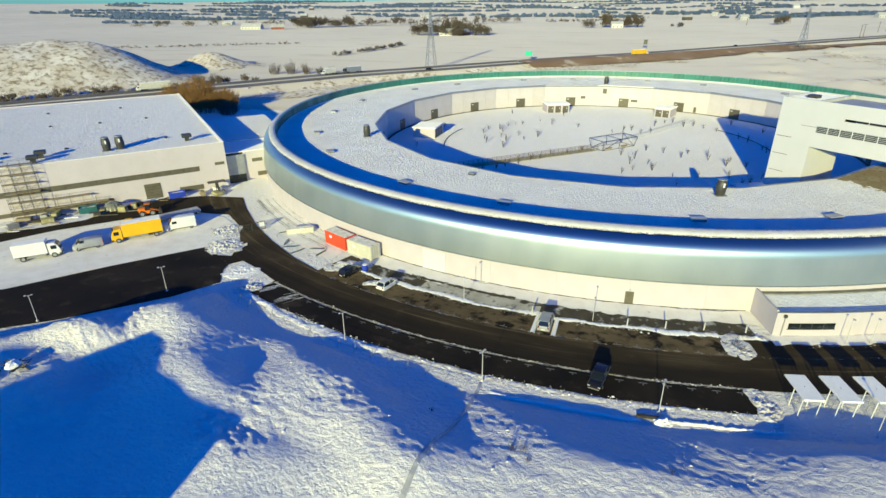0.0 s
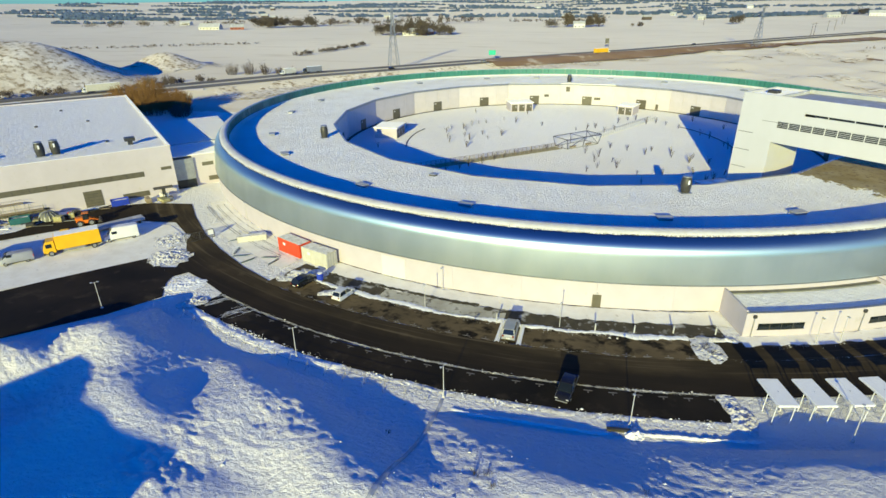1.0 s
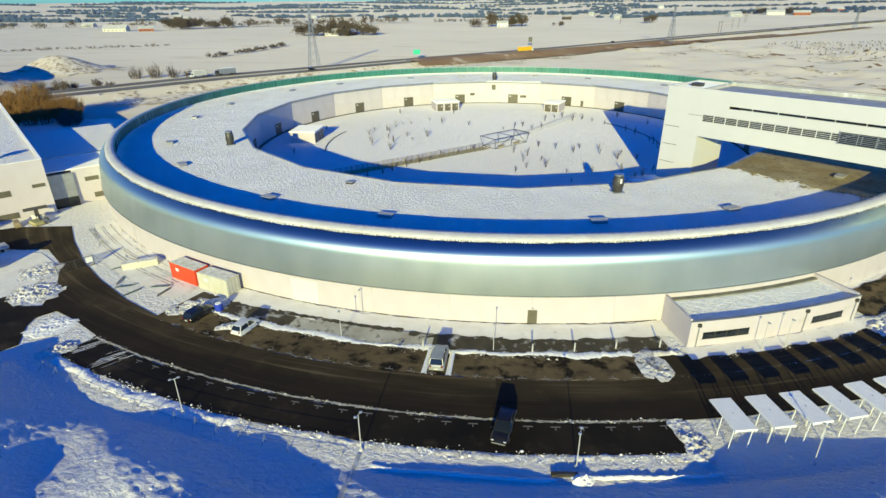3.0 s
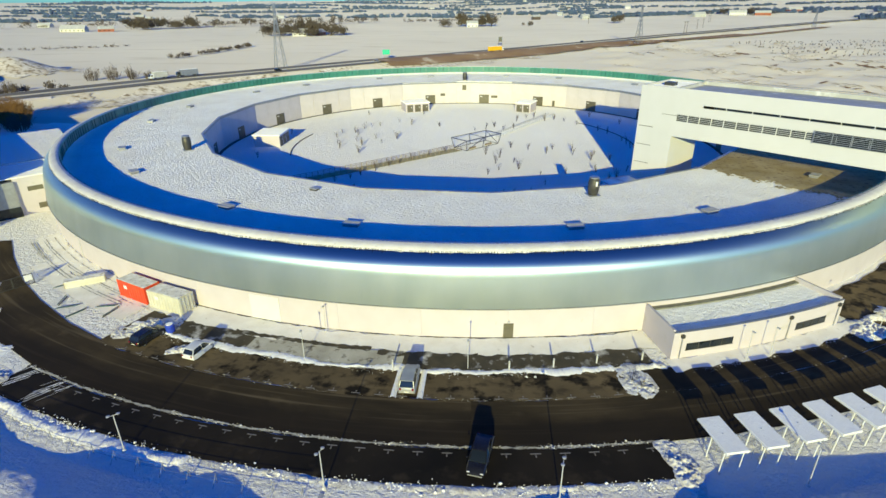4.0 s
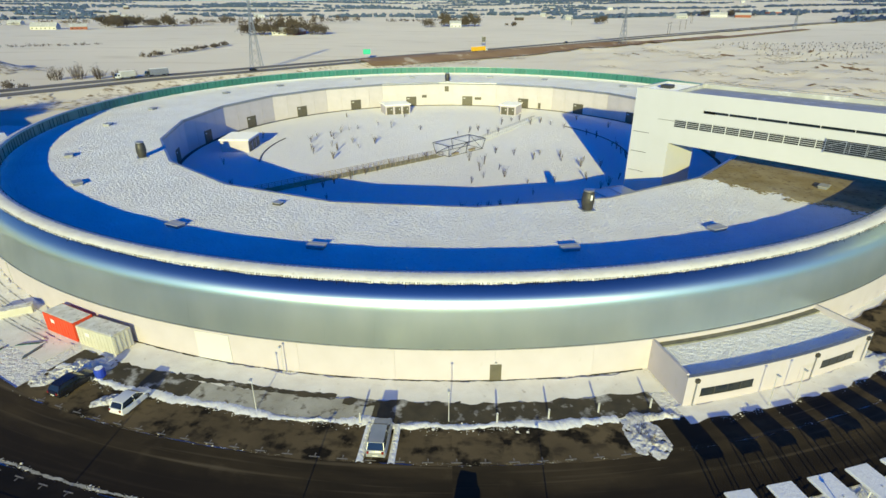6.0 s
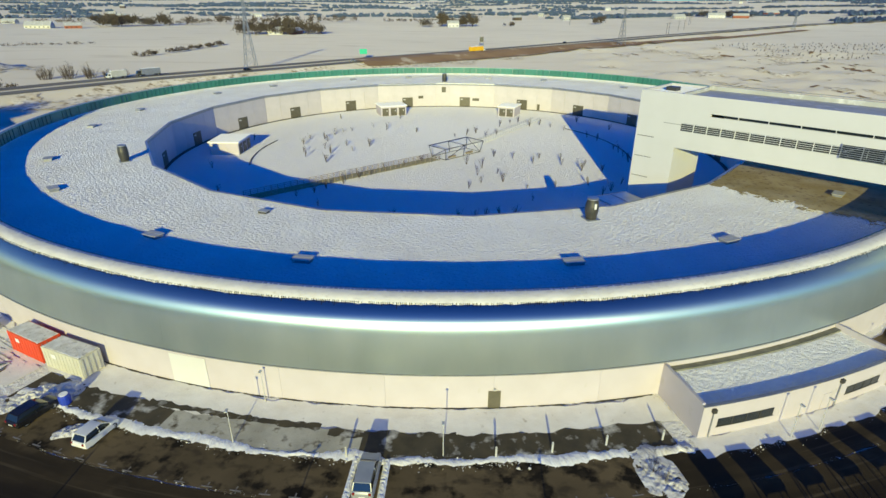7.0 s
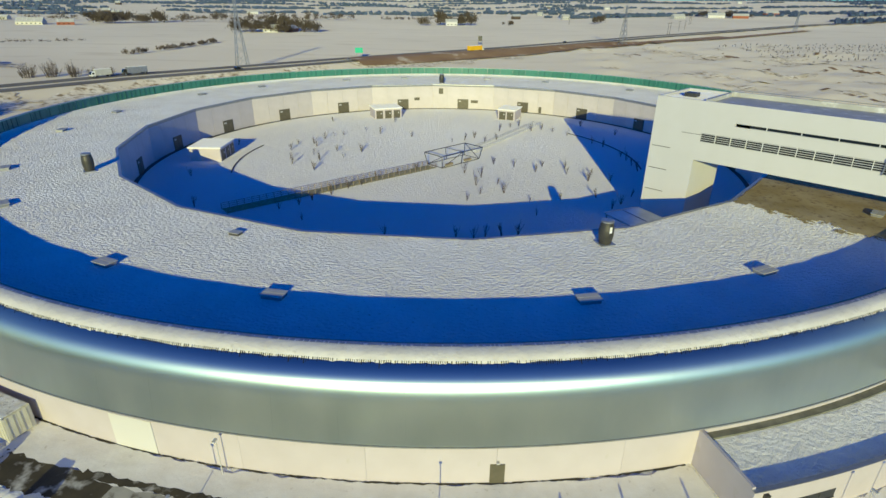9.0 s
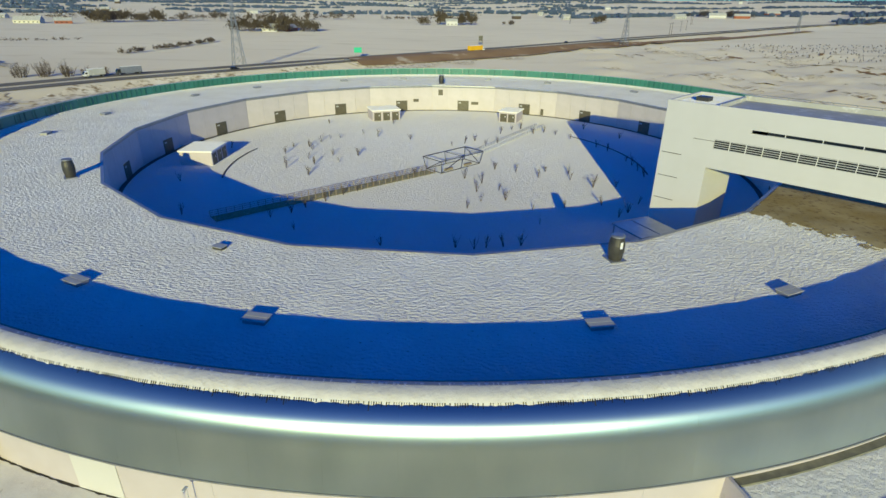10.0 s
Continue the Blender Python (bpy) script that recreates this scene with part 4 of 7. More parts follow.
for a, w, z0, z1 in ((180.6, 1.6, 5.2, 7.2), (-172.2, 1.9, 3.0, 4.0), (170.6, 2.6, 2.2, 3.2), (150.8, 1.0, 0.2, 2.3)):
    k = round((a - 12) / 18)
    m = at_ring(apo, VERT0 + 9 + 18 * k) @ Matrix.Translation((math.tan(radians(a - (VERT0 + 9 + 18 * k))) * apo, 0.12, 0))
    wb = box(-w / 2, w / 2, 0, 0.05, z0, z1)
    ob = part("window", wb, M["door"], ring, "small dark wall louvre")
    ob.matrix_basis = m
part("plinth_path", arc_solid([(69.6, -0.02), (70.5, -0.02), (70.5, 0.1), (69.6, 0.1)], 0, 360, 180), M["dark_metal"], ring, "dark drain strip along the inner wall")

for a0, a1, r in ((-104, -74, 50.4), (80, 128, 48.2)):
    part("kerb", arc_solid([(r, -0.02), (r + 0.28, -0.02), (r + 0.28, 0.12), (r, 0.12)], a0, a1, 30), M["dark_metal"], ring, "dark curved kerb showing through the snow")

# the dark door of the outer wall with its lamp
dm = at_ring(R_WALL, 2.65)
od = part("door", bx(box(-0.62, 0.62, -0.06, 0.0, -0.3, 2.05), -0.5, 0.5, -0.09, -0.06, -0.2, 1.95), M["door"], ring, "dark olive steel door")
od.matrix_basis = dm
part("door_lamp", box(-0.12, 0.12, -0.3, -0.02, 2.25, 2.4), M["lamp_head"], od)
gate = part("roller_door", box(-2.2, 2.2, -0.05, 0.0, -0.3, 3.6), M["plaster"], ring, "pale roller door in the base wall")
gate.matrix_basis = at_ring(R_WALL, -15.2)

# ---- things on the ring's roof ----
cowl = thing("roof_vent", at_ring(74.9, 16.1, 8.5), "dark barrel-shaped roof ventilator standing on the snowy roof", "vent", "roof vents")
part("barrel", lathe([(0.72, 0), (0.8, 0.25), (0.95, 1.3), (0.95, 2.0), (0.82, 2.75), (0.7, 2.95)]), M["dark_metal"], cowl, smooth=False)
part("cap", lathe([(0.78, 2.95), (0.84, 3.0), (0.84, 3.12), (0.6, 3.22)]), M["grey_metal"], cowl, "grey lid")
part("base_plate", box(-1.0, 1.0, -1.0, 1.0, 0.0, 0.12), M["grey_metal"], cowl)
part("badge", box(-0.16, 0.16, -0.98, -0.93, 1.75, 2.55), M["white_paint"], cowl, "white badge plate")
for a in (-56.3, -179.6):
    copy_thing(cowl, at_ring(75.2, a, 8.5))

lid = thing("skylight", at_ring(88.1, 9.9, 8.5), "low grey flat skylight hatch on the snowy roof", "skylight", "roof skylights")
part("kerb", box(-1.12, 1.12, -0.68, 0.68, 0.0, 0.42, 0.03), M["grey_metal"], lid)
part("cover", box(-1.25, 1.25, -0.8, -0.03, 0.42, 0.5, 0.02), M["roof_grey"], lid, "grey sheet cover half")
part("cover", box(-1.25, 1.25, 0.03, 0.8, 0.42, 0.5, 0.02), M["roof_grey"], lid, "grey sheet cover half")
for c in range(10):
    for d in (-7.4, 7.4):
        a = 17.3 + 36 * c + d
        if abs(a - 9.9) > 0.1 and not 38 < a < 41:
            copy_thing(lid, at_ring(88.1, a, 8.5))
small = thing("roof_hatch", at_ring(75.0, -21.0, 8.5), "small dark roof hatch on the snowy roof", "hatch")
part("kerb", box(-0.7, 0.7, -0.5, 0.5, 0, 0.35, 0.03), M["dark_metal"], small)
part("cover", box(-0.8, 0.8, -0.6, 0.6, 0.35, 0.42, 0.02), M["roof_grey"], small)

# ---- the office bridge over the ring ----
br_ang = math.degrees(math.atan2(0.7055, 0.7087))
BR = Matrix.Translation((35.9, -42.0, 0)) @ Matrix.Rotation(radians(-br_ang), 4, "Z")   # local x runs outwards along the front wall, y goes back
bridge = thing("office_bridge", BR, "white office block bridging over the ring on a tower", "building")
BW, BL, BT, BB = 12.6, 70.0, 22.4, 12.9
part("tower", box(0, 7.7, 0, BW, -0.3, BB + 0.02), M["plaster"], bridge, "white tower leg")
for x1_, z0_, z1_ in ((BL, BB, 16.0), (8.2, 16.0, 17.4), (BL, 17.4, 19.1), (13.0, 19.1, 19.6), (BL, 19.6, BT)):
    part("front_wall", box(0, x1_, 0, 0.35, z0_, z1_), M["plaster"], bridge, "white front wall band between window strips")
part("end_wall", box(0, 0.35, 0.35, BW, BB, BT), M["plaster"], bridge)
part("back_wall", box(0.35, BL, BW - 0.35, BW, BB, BT), M["plaster"], bridge)
part("soffit", box(0.35, BL, 0.35, BW - 0.35, BB, BB + 0.3), M["plaster"], bridge)
part("roof", box(0.35, BL, 0.35, BW - 0.35, BT - 0.9, BT - 0.5), M["roof_grey"], bridge, "grey membrane roof with thin snow")
part("roof_kerb", box(7.5, BL, BW - 0.9, BW - 0.5, BT - 0.5, BT + 0.25), M["roof_grey"], bridge)
part("roof_kerb", box(7.5, 7.9, 1.0, BW - 0.9, BT - 0.5, BT + 0.1), M["roof_grey"], bridge)
part("snow_patch", box(0.6, 7.2, 0.6, BW - 0.6, BT - 0.5, BT - 0.3, 0.1), M["snow_clean"], bridge, "snow on the tower roof")
part("roof_unit", box(2.6, 4.6, 4.2, 6.0, BT - 0.4, BT + 0.35, 0.05), M["dark_metal"], bridge, "dark roof unit")
part("roof_rail", rods([((7.7, BW - 0.2, BT + 0.5), (BL, BW - 0.2, BT + 0.5))] + [((7.7 + 3 * k, BW - 0.2, BT), (7.7 + 3 * k, BW - 0.2, BT + 0.5)) for k in range(21)], 0.05), M["grey_metal"], bridge)
for k in range(27):
    x0 = 8.2 + 2.3 * k
    if x0 + 2.24 < BL:
        p = part("window", box(x0, x0 + 2.24, 0.12, 0.2, 16.0, 17.4), M["glass"], bridge)
        slats = bmesh.new()
        for j in range(5):
            bx(slats, x0, x0 + 2.24, -0.06, 0.02, 16.0 + 0.32 * j, 16.09 + 0.32 * j)
        part("louvre", slats, M["lamp_head"], p, "pale grey sun louvres")
        part("mullion", box(x0 + 2.23, x0 + 2.31, -0.1, 0.2, 15.98, 17.42), M["white_paint"], p)
        if x0 > 12.8:
            up = part("window", box(x0, x0 + 2.3, 0.12, 0.2, 19.1, 19.6), M["glass"], bridge)
            part("sill", box(x0, x0 + 2.3, -0.03, 0.12, 19.1, 19.18), M["lamp_head"], up)
            if k % 2 == 0:
                part("mullion", box(x0 - 0.04, x0 + 0.04, -0.03, 0.12, 19.18, 19.6), M["white_paint"], up)
for k in range(3):
    part("groove", box(0.4, 3.6, -0.02, 0.0, 14.1 - 3.85 * k, 14.2 - 3.85 * k), M["dark_metal"], bridge, "dark shadow-gap line")
part("groove", box(5.0, 8.2, -0.02, 0.0, 17.05, 17.12), M["dark_metal"], bridge, "dark shadow-gap line")
big = part("window", box(32.5, 46, -0.1, -0.03, 15.75, 17.75), M["glass"], bridge, "projecting bay of dark louvred glass")
bs = bmesh.new()
for j in range(7):
    bx(bs, 32.4, 46, -0.2, -0.1, 15.75 + 0.3 * j, 15.83 + 0.3 * j)
part("louvre", bs, M["grey_metal"], big)
for k in range(6):
    part("frame", box(32.4 + 2.72 * k, 32.52 + 2.72 * k, -0.25, -0.1, 15.7, 17.85), M["grey_metal"], big)
for k in range(3):
    part("brace", rods([((32.5 + 5.4 * k, -0.22, 16.6), (35.2 + 5.4 * k, -0.22, 17.75))], 0.06), M["grey_metal"], big)
dk = thing("canopy", Matrix.Translation((32.2, -50.7, 0)) @ Matrix.Rotation(radians(24), 4, "Z"), "low flat glossy canopy roof beside the tower", "canopy")
part("slab", box(-3.7, 3.7, -3.4, 3.4, 3.85, 4.1, 0.04), M["glossy_sheet"], dk)
part("rim", rods([((-3.7, -3.4, 4.1), (3.7, -3.4, 4.1)), ((-3.7, 3.4, 4.1), (3.7, 3.4, 4.1)), ((0, -3.4, 4.12), (0, 3.4, 4.12))], 0.06), M["grey_metal"], dk)
for sx in (-3.4, 3.4):
    for sy in (-3.1, 3.1):
        part("post", tube(bmesh.new(), (sx, sy, 0), (sx, sy, 3.85), 0.12), M["grey_metal"], dk)

sd = bmesh.new()
for k in range(150):               # sheltered by the bridge: bare plants, their edge breaking up into the snow
    for j in range(74):
        a, r = 34.0 + 0.17 * k, 70.5 + 0.38 * j
        if r < poly_r(a) + 0.2 or r > 98.3:
            continue
        c = polar(r, a)
        if (a - 38.3 - 0.03 * (r - 71)) * 0.45 + 0.4 * float(grain(c.x, c.y, 1.3, 81)) + 0.4 * float(grain(c.x, c.y, 0.45, 82)) > 0.15:
            sd.faces.new([sd.verts.new(polar(r + dr, a + da, 8.585)) for dr, da in ((0, 0), (0.38, 0), (0.38, 0.17), (0, 0.17))])
bmesh.ops.recalc_face_normals(sd, faces=sd.faces)
part("bare_strip", sd, M["sedum"], ring, "bare brown sedum sheltered by the bridge")

# ---- the annex on the outer wall ----
annex = thing("annex", Matrix(), "low cream annex with snow roof built against the ring", "building")
AN0, AN1, AR, AZ = 12.35, 25.75, 108.9, 3.55


def annex_block(r0, r1, z0, z1, a0=AN0, a1=AN1, n=16):
    return arc_solid([(r0, z0), (r1, z0), (r1, z1), (r0, z1)], a0, a1, n)


part("front_wall", annex_block(AR - 0.3, AR, -0.6, AZ), M["concrete"], annex, "cream concrete front wall")
for a0, a1 in ((AN0, AN0 + 0.16), (AN1 - 0.16, AN1)):
    part("side_wall", annex_block(R_WALL, AR - 0.3, -0.6, AZ + 0.25, a0, a1, 1), M["concrete"], annex, "cream concrete side wall")
part("roof", annex_block(R_WALL, AR - 0.3, 2.9, 3.1, AN0 + 0.16, AN1 - 0.16), M["snow_packed"], annex, "flat roof under trampled snow")
part("roof_edge", annex_block(AR - 0.34, AR + 0.05, AZ, AZ + 0.06), M["grey_metal"], annex)
part("gravel_strip", annex_block(R_WALL, R_WALL + 0.7, 3.1, 3.3, AN0 + 0.16, AN1 - 0.16), M["hedge_grey"], annex, "dark gravel strip along the wall")
for a0, a1 in ((13.3, 16.6), (21.6, 24.3)):
    w = part("window", annex_block(AR, AR + 0.03, 1.05, 1.95, a0, a1, 4), M["glass"], annex, "long dark strip window")
    part("frame", annex_block(AR, AR + 0.06, 0.97, 1.05, a0 - 0.05, a1 + 0.05, 4), M["dark_metal"], w)
    for k in range(1, 4):
        a = a0 + (a1 - a0) * k / 4
        part("mullion", annex_block(AR, AR + 0.05, 1.05, 1.95, a - 0.03, a + 0.03, 1), M["dark_metal"], w)
part("door", annex_block(AR, AR + 0.04, -0.5, 1.9, 19.9, 20.5, 1), M["concrete"], annex)
for a in (12.9, 20.9, 25.3):
    pipe = part("downpipe", tube(bmesh.new(), polar(AR + 0.12, a, -0.5), polar(AR + 0.12, a + 0.02, 3.1), 0.06), M["grey_metal"], annex)
    part("hopper", box(-0.2, 0.2, -0.3, 0.0, 2.9, 3.3), M["dark_metal"], pipe).matrix_basis = at_ring(AR, a)


# ---- the assembly hall and its link to the ring ----
HALL = Matrix.Translation((-89.8, -66.3, 0)) @ Matrix.Rotation(radians(45.6), 4, "Z")    # local x runs along the front towards the ring, y goes back
hall = thing("assembly_hall", HALL, "long cream hall with snow roof and dark window bands", "building")
HL, HD, HZ = 95.0, 92.0, 11.2
fw = bmesh.new()
bx(fw, -HL, 0, 0.0, 0.4, -0.6, HZ)
part("front_wall", fw, M["concrete"], hall, "cream concrete front wall")
part("side_wall", box(-0.4, 0, 0.4, HD, -0.6, HZ), M["concrete"], hall)
part("back_wall", box(-HL, -0.4, HD - 0.4, HD, -0.6, HZ), M["concrete"], hall)
part("side_wall", box(-HL, -HL + 0.4, 0.4, HD - 0.4, -0.6, HZ), M["concrete"], hall)
part("roof", box(-HL + 0.4, -0.4, 0.4, HD - 0.4, HZ - 0.9, HZ - 0.35), M["snow_ground"], hall, "flat roof under snow")
cp = bmesh.new()
bx(cp, -HL, 0.1, -0.1, 0.45, HZ, HZ + 0.08)
bx(cp, -0.45, 0.1, 0.45, HD, HZ, HZ + 0.08)
part("coping", cp, M["snow_clean"], hall, "snow-dusted coping")
for x0, x1, z0, z1 in ((-46.0, -6.4, 4.9, 6.1), (-90.0, -46.2, 4.9, 6.1), (-11.6, -6.2, 0.4, 1.6), (-90.0, -25.6, 0.6, 1.5), (-2.8, -0.6, 5.8, 6.5)):
    w = part("window", box(x0, x1, -0.05, 0.02, z0, z1), M["door"], hall, "long dark louvred window band")
    for k in range(1, int((x1 - x0) / 3.0)):
        xm = x0 + 3.0 * k
        part("mullion", box(xm - 0.04, xm + 0.04, -0.09, -0.05, z0, z1), M["dark_metal"], w)
d = part("door", box(-19.0, -15.5, -0.08, 0.0, -0.6, 3.5), M["door"], hall, "dark olive sectional door")
for k in range(5):
    part("door_rib", box(-18.9, -15.6, -0.11, -0.08, 0.0 + 0.7 * k, 0.06 + 0.7 * k), M["dark_metal"], d)
for k in range(12):
    part("panel_joint", box(-7.6 * (k + 1) - 0.03, -7.6 * (k + 1) + 0.03, -0.012, 0.0, -0.5, HZ), M["concrete"], hall)
for i, (x, y) in enumerate(((-24.6, 7.0), (-21.8, 7.4))):
    v = copy_thing(cowl, HALL @ Matrix.Translation((x, y, HZ - 0.35)))
    tagged(v, "dark barrel-shaped ventilator on the hall's snowy roof", "vent", "hall roof vents")
boxy = thing("roof_unit", HALL @ Matrix.Translation((-7.2, 8.0, HZ - 0.35)), "dark boxy vent unit on the hall roof", "vent", "hall roof units")
part("duct", box(-0.5, 0.5, -0.5, 0.5, 0, 0.9), M["dark_metal"], boxy)
part("hood", box(-1.1, 1.1, -0.9, 0.9, 0.9, 1.7, 0.08), M["dark_metal"], boxy)
for x, y in ((-37.5, 7.5), (-38.6, 3.2), (-50.0, 8.0), (-51.0, 3.0), (-66, 6)):
    copy_thing(boxy, HALL @ Matrix.Translation((x, y, HZ - 0.35)))
hatchb = thing("roof_drain", HALL @ Matrix.Translation((-11.5, 14, HZ - 0.35)), "small dark roof outlet in the snow", "roof outlet", "roof outlets")
part("collar", lathe([(0.42, 0), (0.42, 0.25), (0.3, 0.34)], 10), M["dark_metal"], hatchb)
for x, y in ((-22, 15), (-33, 14), (-45, 16), (-14, 46), (-26, 45), (-38, 47), (-50, 46), (-20, 70), (-40, 71)):
    copy_thing(hatchb, HALL @ Matrix.Translation((x, y, HZ - 0.35)))

link = thing("link_building", HALL, "low white connecting block between hall and ring", "building")
part("glazed_wall", box(0.1, 4.6, 2.4, 10.0, -0.5, 7.0), M["grey_metal"], link, "grey clad recessed wall")
part("plinth", box(0.1, 4.6, 2.3, 2.39, -0.5, 2.0), M["glass"], link, "dark entrance glazing")
part("wall", box(4.6, 15.0, 3.0, 16.0, -0.5, 7.4), M["concrete"], link, "cream block")
part("roof", box(0.12, 14.98, 3.2, 15.9, 7.4, 7.6), M["snow_clean"], link, "snow-covered flat roof")
rear = bmesh.new()
plan = ((0.12, 16.1), (15.0, 16.1), (21.0, 38.0), (22.0, 53.0), (0.12, 53.0))
lo_v, hi_v = [rear.verts.new((x, y, -0.5)) for x, y in plan], [rear.verts.new((x, y, 7.35)) for x, y in plan]
for k in range(5):
    rear.faces.new((lo_v[k], lo_v[(k + 1) % 5], hi_v[(k + 1) % 5], hi_v[k]))
rear.faces.new(hi_v)
bmesh.ops.recalc_face_normals(rear, faces=rear.faces)
part("rear_block", rear, M["snow_ground"], link, "snow-covered rear block")
part("roof_kerb", box(0.12, 15.0, 15.9, 16.3, 7.35, 7.75), M["grey_metal"], link, "low grey roof kerb")
for x0, x1, z0, z1 in ((6.6, 9.2, 4.6, 5.5), (7.6, 10.2, 0.8, 1.9)):
    part("window", box(x0, x1, 2.95, 3.0, z0, z1), M["door"], link, "dark strip window")

# a block that stands behind the first viewpoint and throws its shadow on the mounds
EL = math.tan(SUN_EL)
BH = 22.0
back = Vector((TO_SUN.x, TO_SUN.y, 0)).normalized() * (BH / EL)
c0 = Vector((-56.27, -129.1, 0)) + back
blk = tagged(part("warehouse", box(0, 24.5, -34, 0, -1, BH + 2.4, 0.05), M["concrete"]), "plain pale building behind the viewpoint", "building")
blk.matrix_basis = Matrix.Translation(c0) @ Matrix.Rotation(math.atan2(-11.9, 20.3), 4, "Z")

# an unseen block added only to darken the left end of the mounds
BH2 = 30.0
c1 = Vector((-67.3, -126.0, 0)) + Vector((TO_SUN.x, TO_SUN.y, 0)).normalized() * (BH2 / EL)
blk2 = tagged(part("tower_block", box(-40, 0, -5, 0, -1, BH2, 0.05), M["concrete"]), "unseen tall block added to shade the mounds", "building")
blk2.matrix_basis = Matrix.Translation(c1) @ Matrix.Rotation(radians(28.8), 4, "Z")

# ---- small buildings and furniture of the courtyard ----
def courtyard_hut(m, hw, doors, label):
    h = thing("courtyard_hut", m, label, "hut", "courtyard huts")
    part("wall", box(-hw, hw, -3.8, 3.8, -0.1, 3.1), M["concrete"], h)
    part("roof", box(-hw - 0.3, hw + 0.3, -4.1, 4.1, 3.1, 3.45, 0.05), M["snow_clean"], h, "flat roof under snow")
    for x in doors:
        dd = part("door", box(x - 1.0, x + 1.0, 3.8, 3.86, 0.0, 2.6), M["door"], h, "dark olive door leaf")
        for xf in (x - 1.05, x + 1.05):
            part("door_frame", box(xf - 0.05, xf + 0.05, 3.8, 3.9, 0, 2.68), M["dark_metal"], dd)
        part("notice", box(x - 0.75, x - 0.35, 3.86, 3.88, 1.5, 1.9), M["lamp_head"], dd, "small pale notice")
    return h


for a in (-90.5, -160.2):
    courtyard_hut(at_ring(58.2, a, 0), 4.6, (-3.0, 0.0, 3.0), "small cream service hut with snow roof and three dark doors")
courtyard_hut(at_ring(58.3, 157.0, 0), 3.0, (-1.35, 1.35), "narrow cream service hut with snow roof and two dark doors")

fr = thing("steel_pavilion", Matrix.Translation((2.8, -2.8, 0)) @ Matrix.Rotation(radians(43.7), 4, "Z"), "open grey steel frame pavilion on the snow", "pavilion")
LX, LY, TX, TY, TZ = 6.4, 2.6, 7.0, 3.1, 3.0
bot = [(-LX, -LY, 0.1), (0, -LY, 0.1), (LX, -LY, 0.1), (LX, LY, 0.1), (0, LY, 0.1), (-LX, LY, 0.1)]
top = [(-TX, -TY, TZ), (0, -TY, TZ), (TX, -TY, TZ), (TX, TY, TZ), (0, TY, TZ), (-TX, TY, TZ)]
for i in range(6):
    part("column", rods([(bot[i], top[i])], 0.09), M["dark_metal"], fr)
    part("beam", rods([(top[i], top[(i + 1) % 6])], 0.1), M["dark_metal"], fr)
    part("base_beam", rods([(bot[i], bot[(i + 1) % 6])], 0.08), M["dark_metal"], fr)
for p, q in ((bot[0], top[1]), (bot[2], top[3]), (bot[5], top[0]), (top[1], top[4])):
    part("brace", rods([(p, q)], 0.07), M["dark_metal"], fr)
for x in (-3.2, 3.2):
    part("bench", box(x - 1.2, x + 1.2, -1.9, -1.4, 0.1, 0.55, 0.03), M["wood"], fr, "wooden bench")


def railed_path(p, q, name, label, mat, rail_mat, w=3.2, h=1.15):
    p, q = Vector((*p, 0)), Vector((*q, 0))
    L = (q - p).length
    t = thing(name, Matrix.Translation(p) @ Matrix.Rotation(math.atan2(q.y - p.y, q.x - p.x), 4, "Z"), label, "walkway")
    rows = [[Vector((L * k / 40, -w / 2 + w * j / 6, 0.05 + 0.03 * math.sin(k * 3.1 + j * 2.3))) for j in range(7)] for k in range(41)]
    part("surface", grid_sheet(rows), mat, t)
    n = int(L / 1.5)
    post = None
    for s in (-1, 1):
        for k in range(n + 1):
            m = Matrix.Translation((L * k / n, s * w / 2, 0))
            if post is None:
                post = part("post", box(-0.05, 0.05, -0.05, 0.05, 0, h), rail_mat, t)
                post.matrix_basis = m
            else:
                share("post", post, t, m)
        for z in (h, h * 0.66, h * 0.33):
            part("rail", rods([((0, s * w / 2, z), (L, s * w / 2, z))], 0.045, 5), rail_mat, t)


railed_path((-41.0, -39.0), (-2.6, -7.6), "railed_walkway", "yellowed path between low pale railings", M["hedge"], M["wood"])
railed_path((8.0, 7.2), (31.0, 43.5), "railed_walkway", "snowy path between pale metal railings", M["snow_clean"], M["lamp_head"], 2.4, 0.9)

# bare young shrubs
def shrub_mesh(seed, h):
    """Thin wands fanning out from one stool, each with a few side twigs."""
    rng = random.Random(seed)
    bm = bmesh.new()
    for _ in range(rng.randint(6, 9)):
        a, lean = rng.uniform(0, 6.28), rng.uniform(0.08, 0.55)
        hh = h * rng.uniform(0.55, 1.0)
        p = Vector((rng.uniform(-0.08, 0.08), rng.uniform(-0.08, 0.08), -0.05))
        q = p + Vector((math.cos(a) * lean * hh, math.sin(a) * lean * hh, hh))
        m = p.lerp(q, 0.5) + Vector((rng.uniform(-0.12, 0.12), rng.uniform(-0.12, 0.12), 0.08))
        tube(bm, p, m, 0.045, 0.03, 4)
        tube(bm, m, q, 0.03, 0.012, 4)
        for _ in range(3):
            s = p.lerp(q, rng.uniform(0.35, 0.85))
            tube(bm, s, s + Vector((rng.uniform(-0.35, 0.35), rng.uniform(-0.35, 0.35), rng.uniform(0.35, 0.8))), 0.018, 0.007, 3)
    return bm


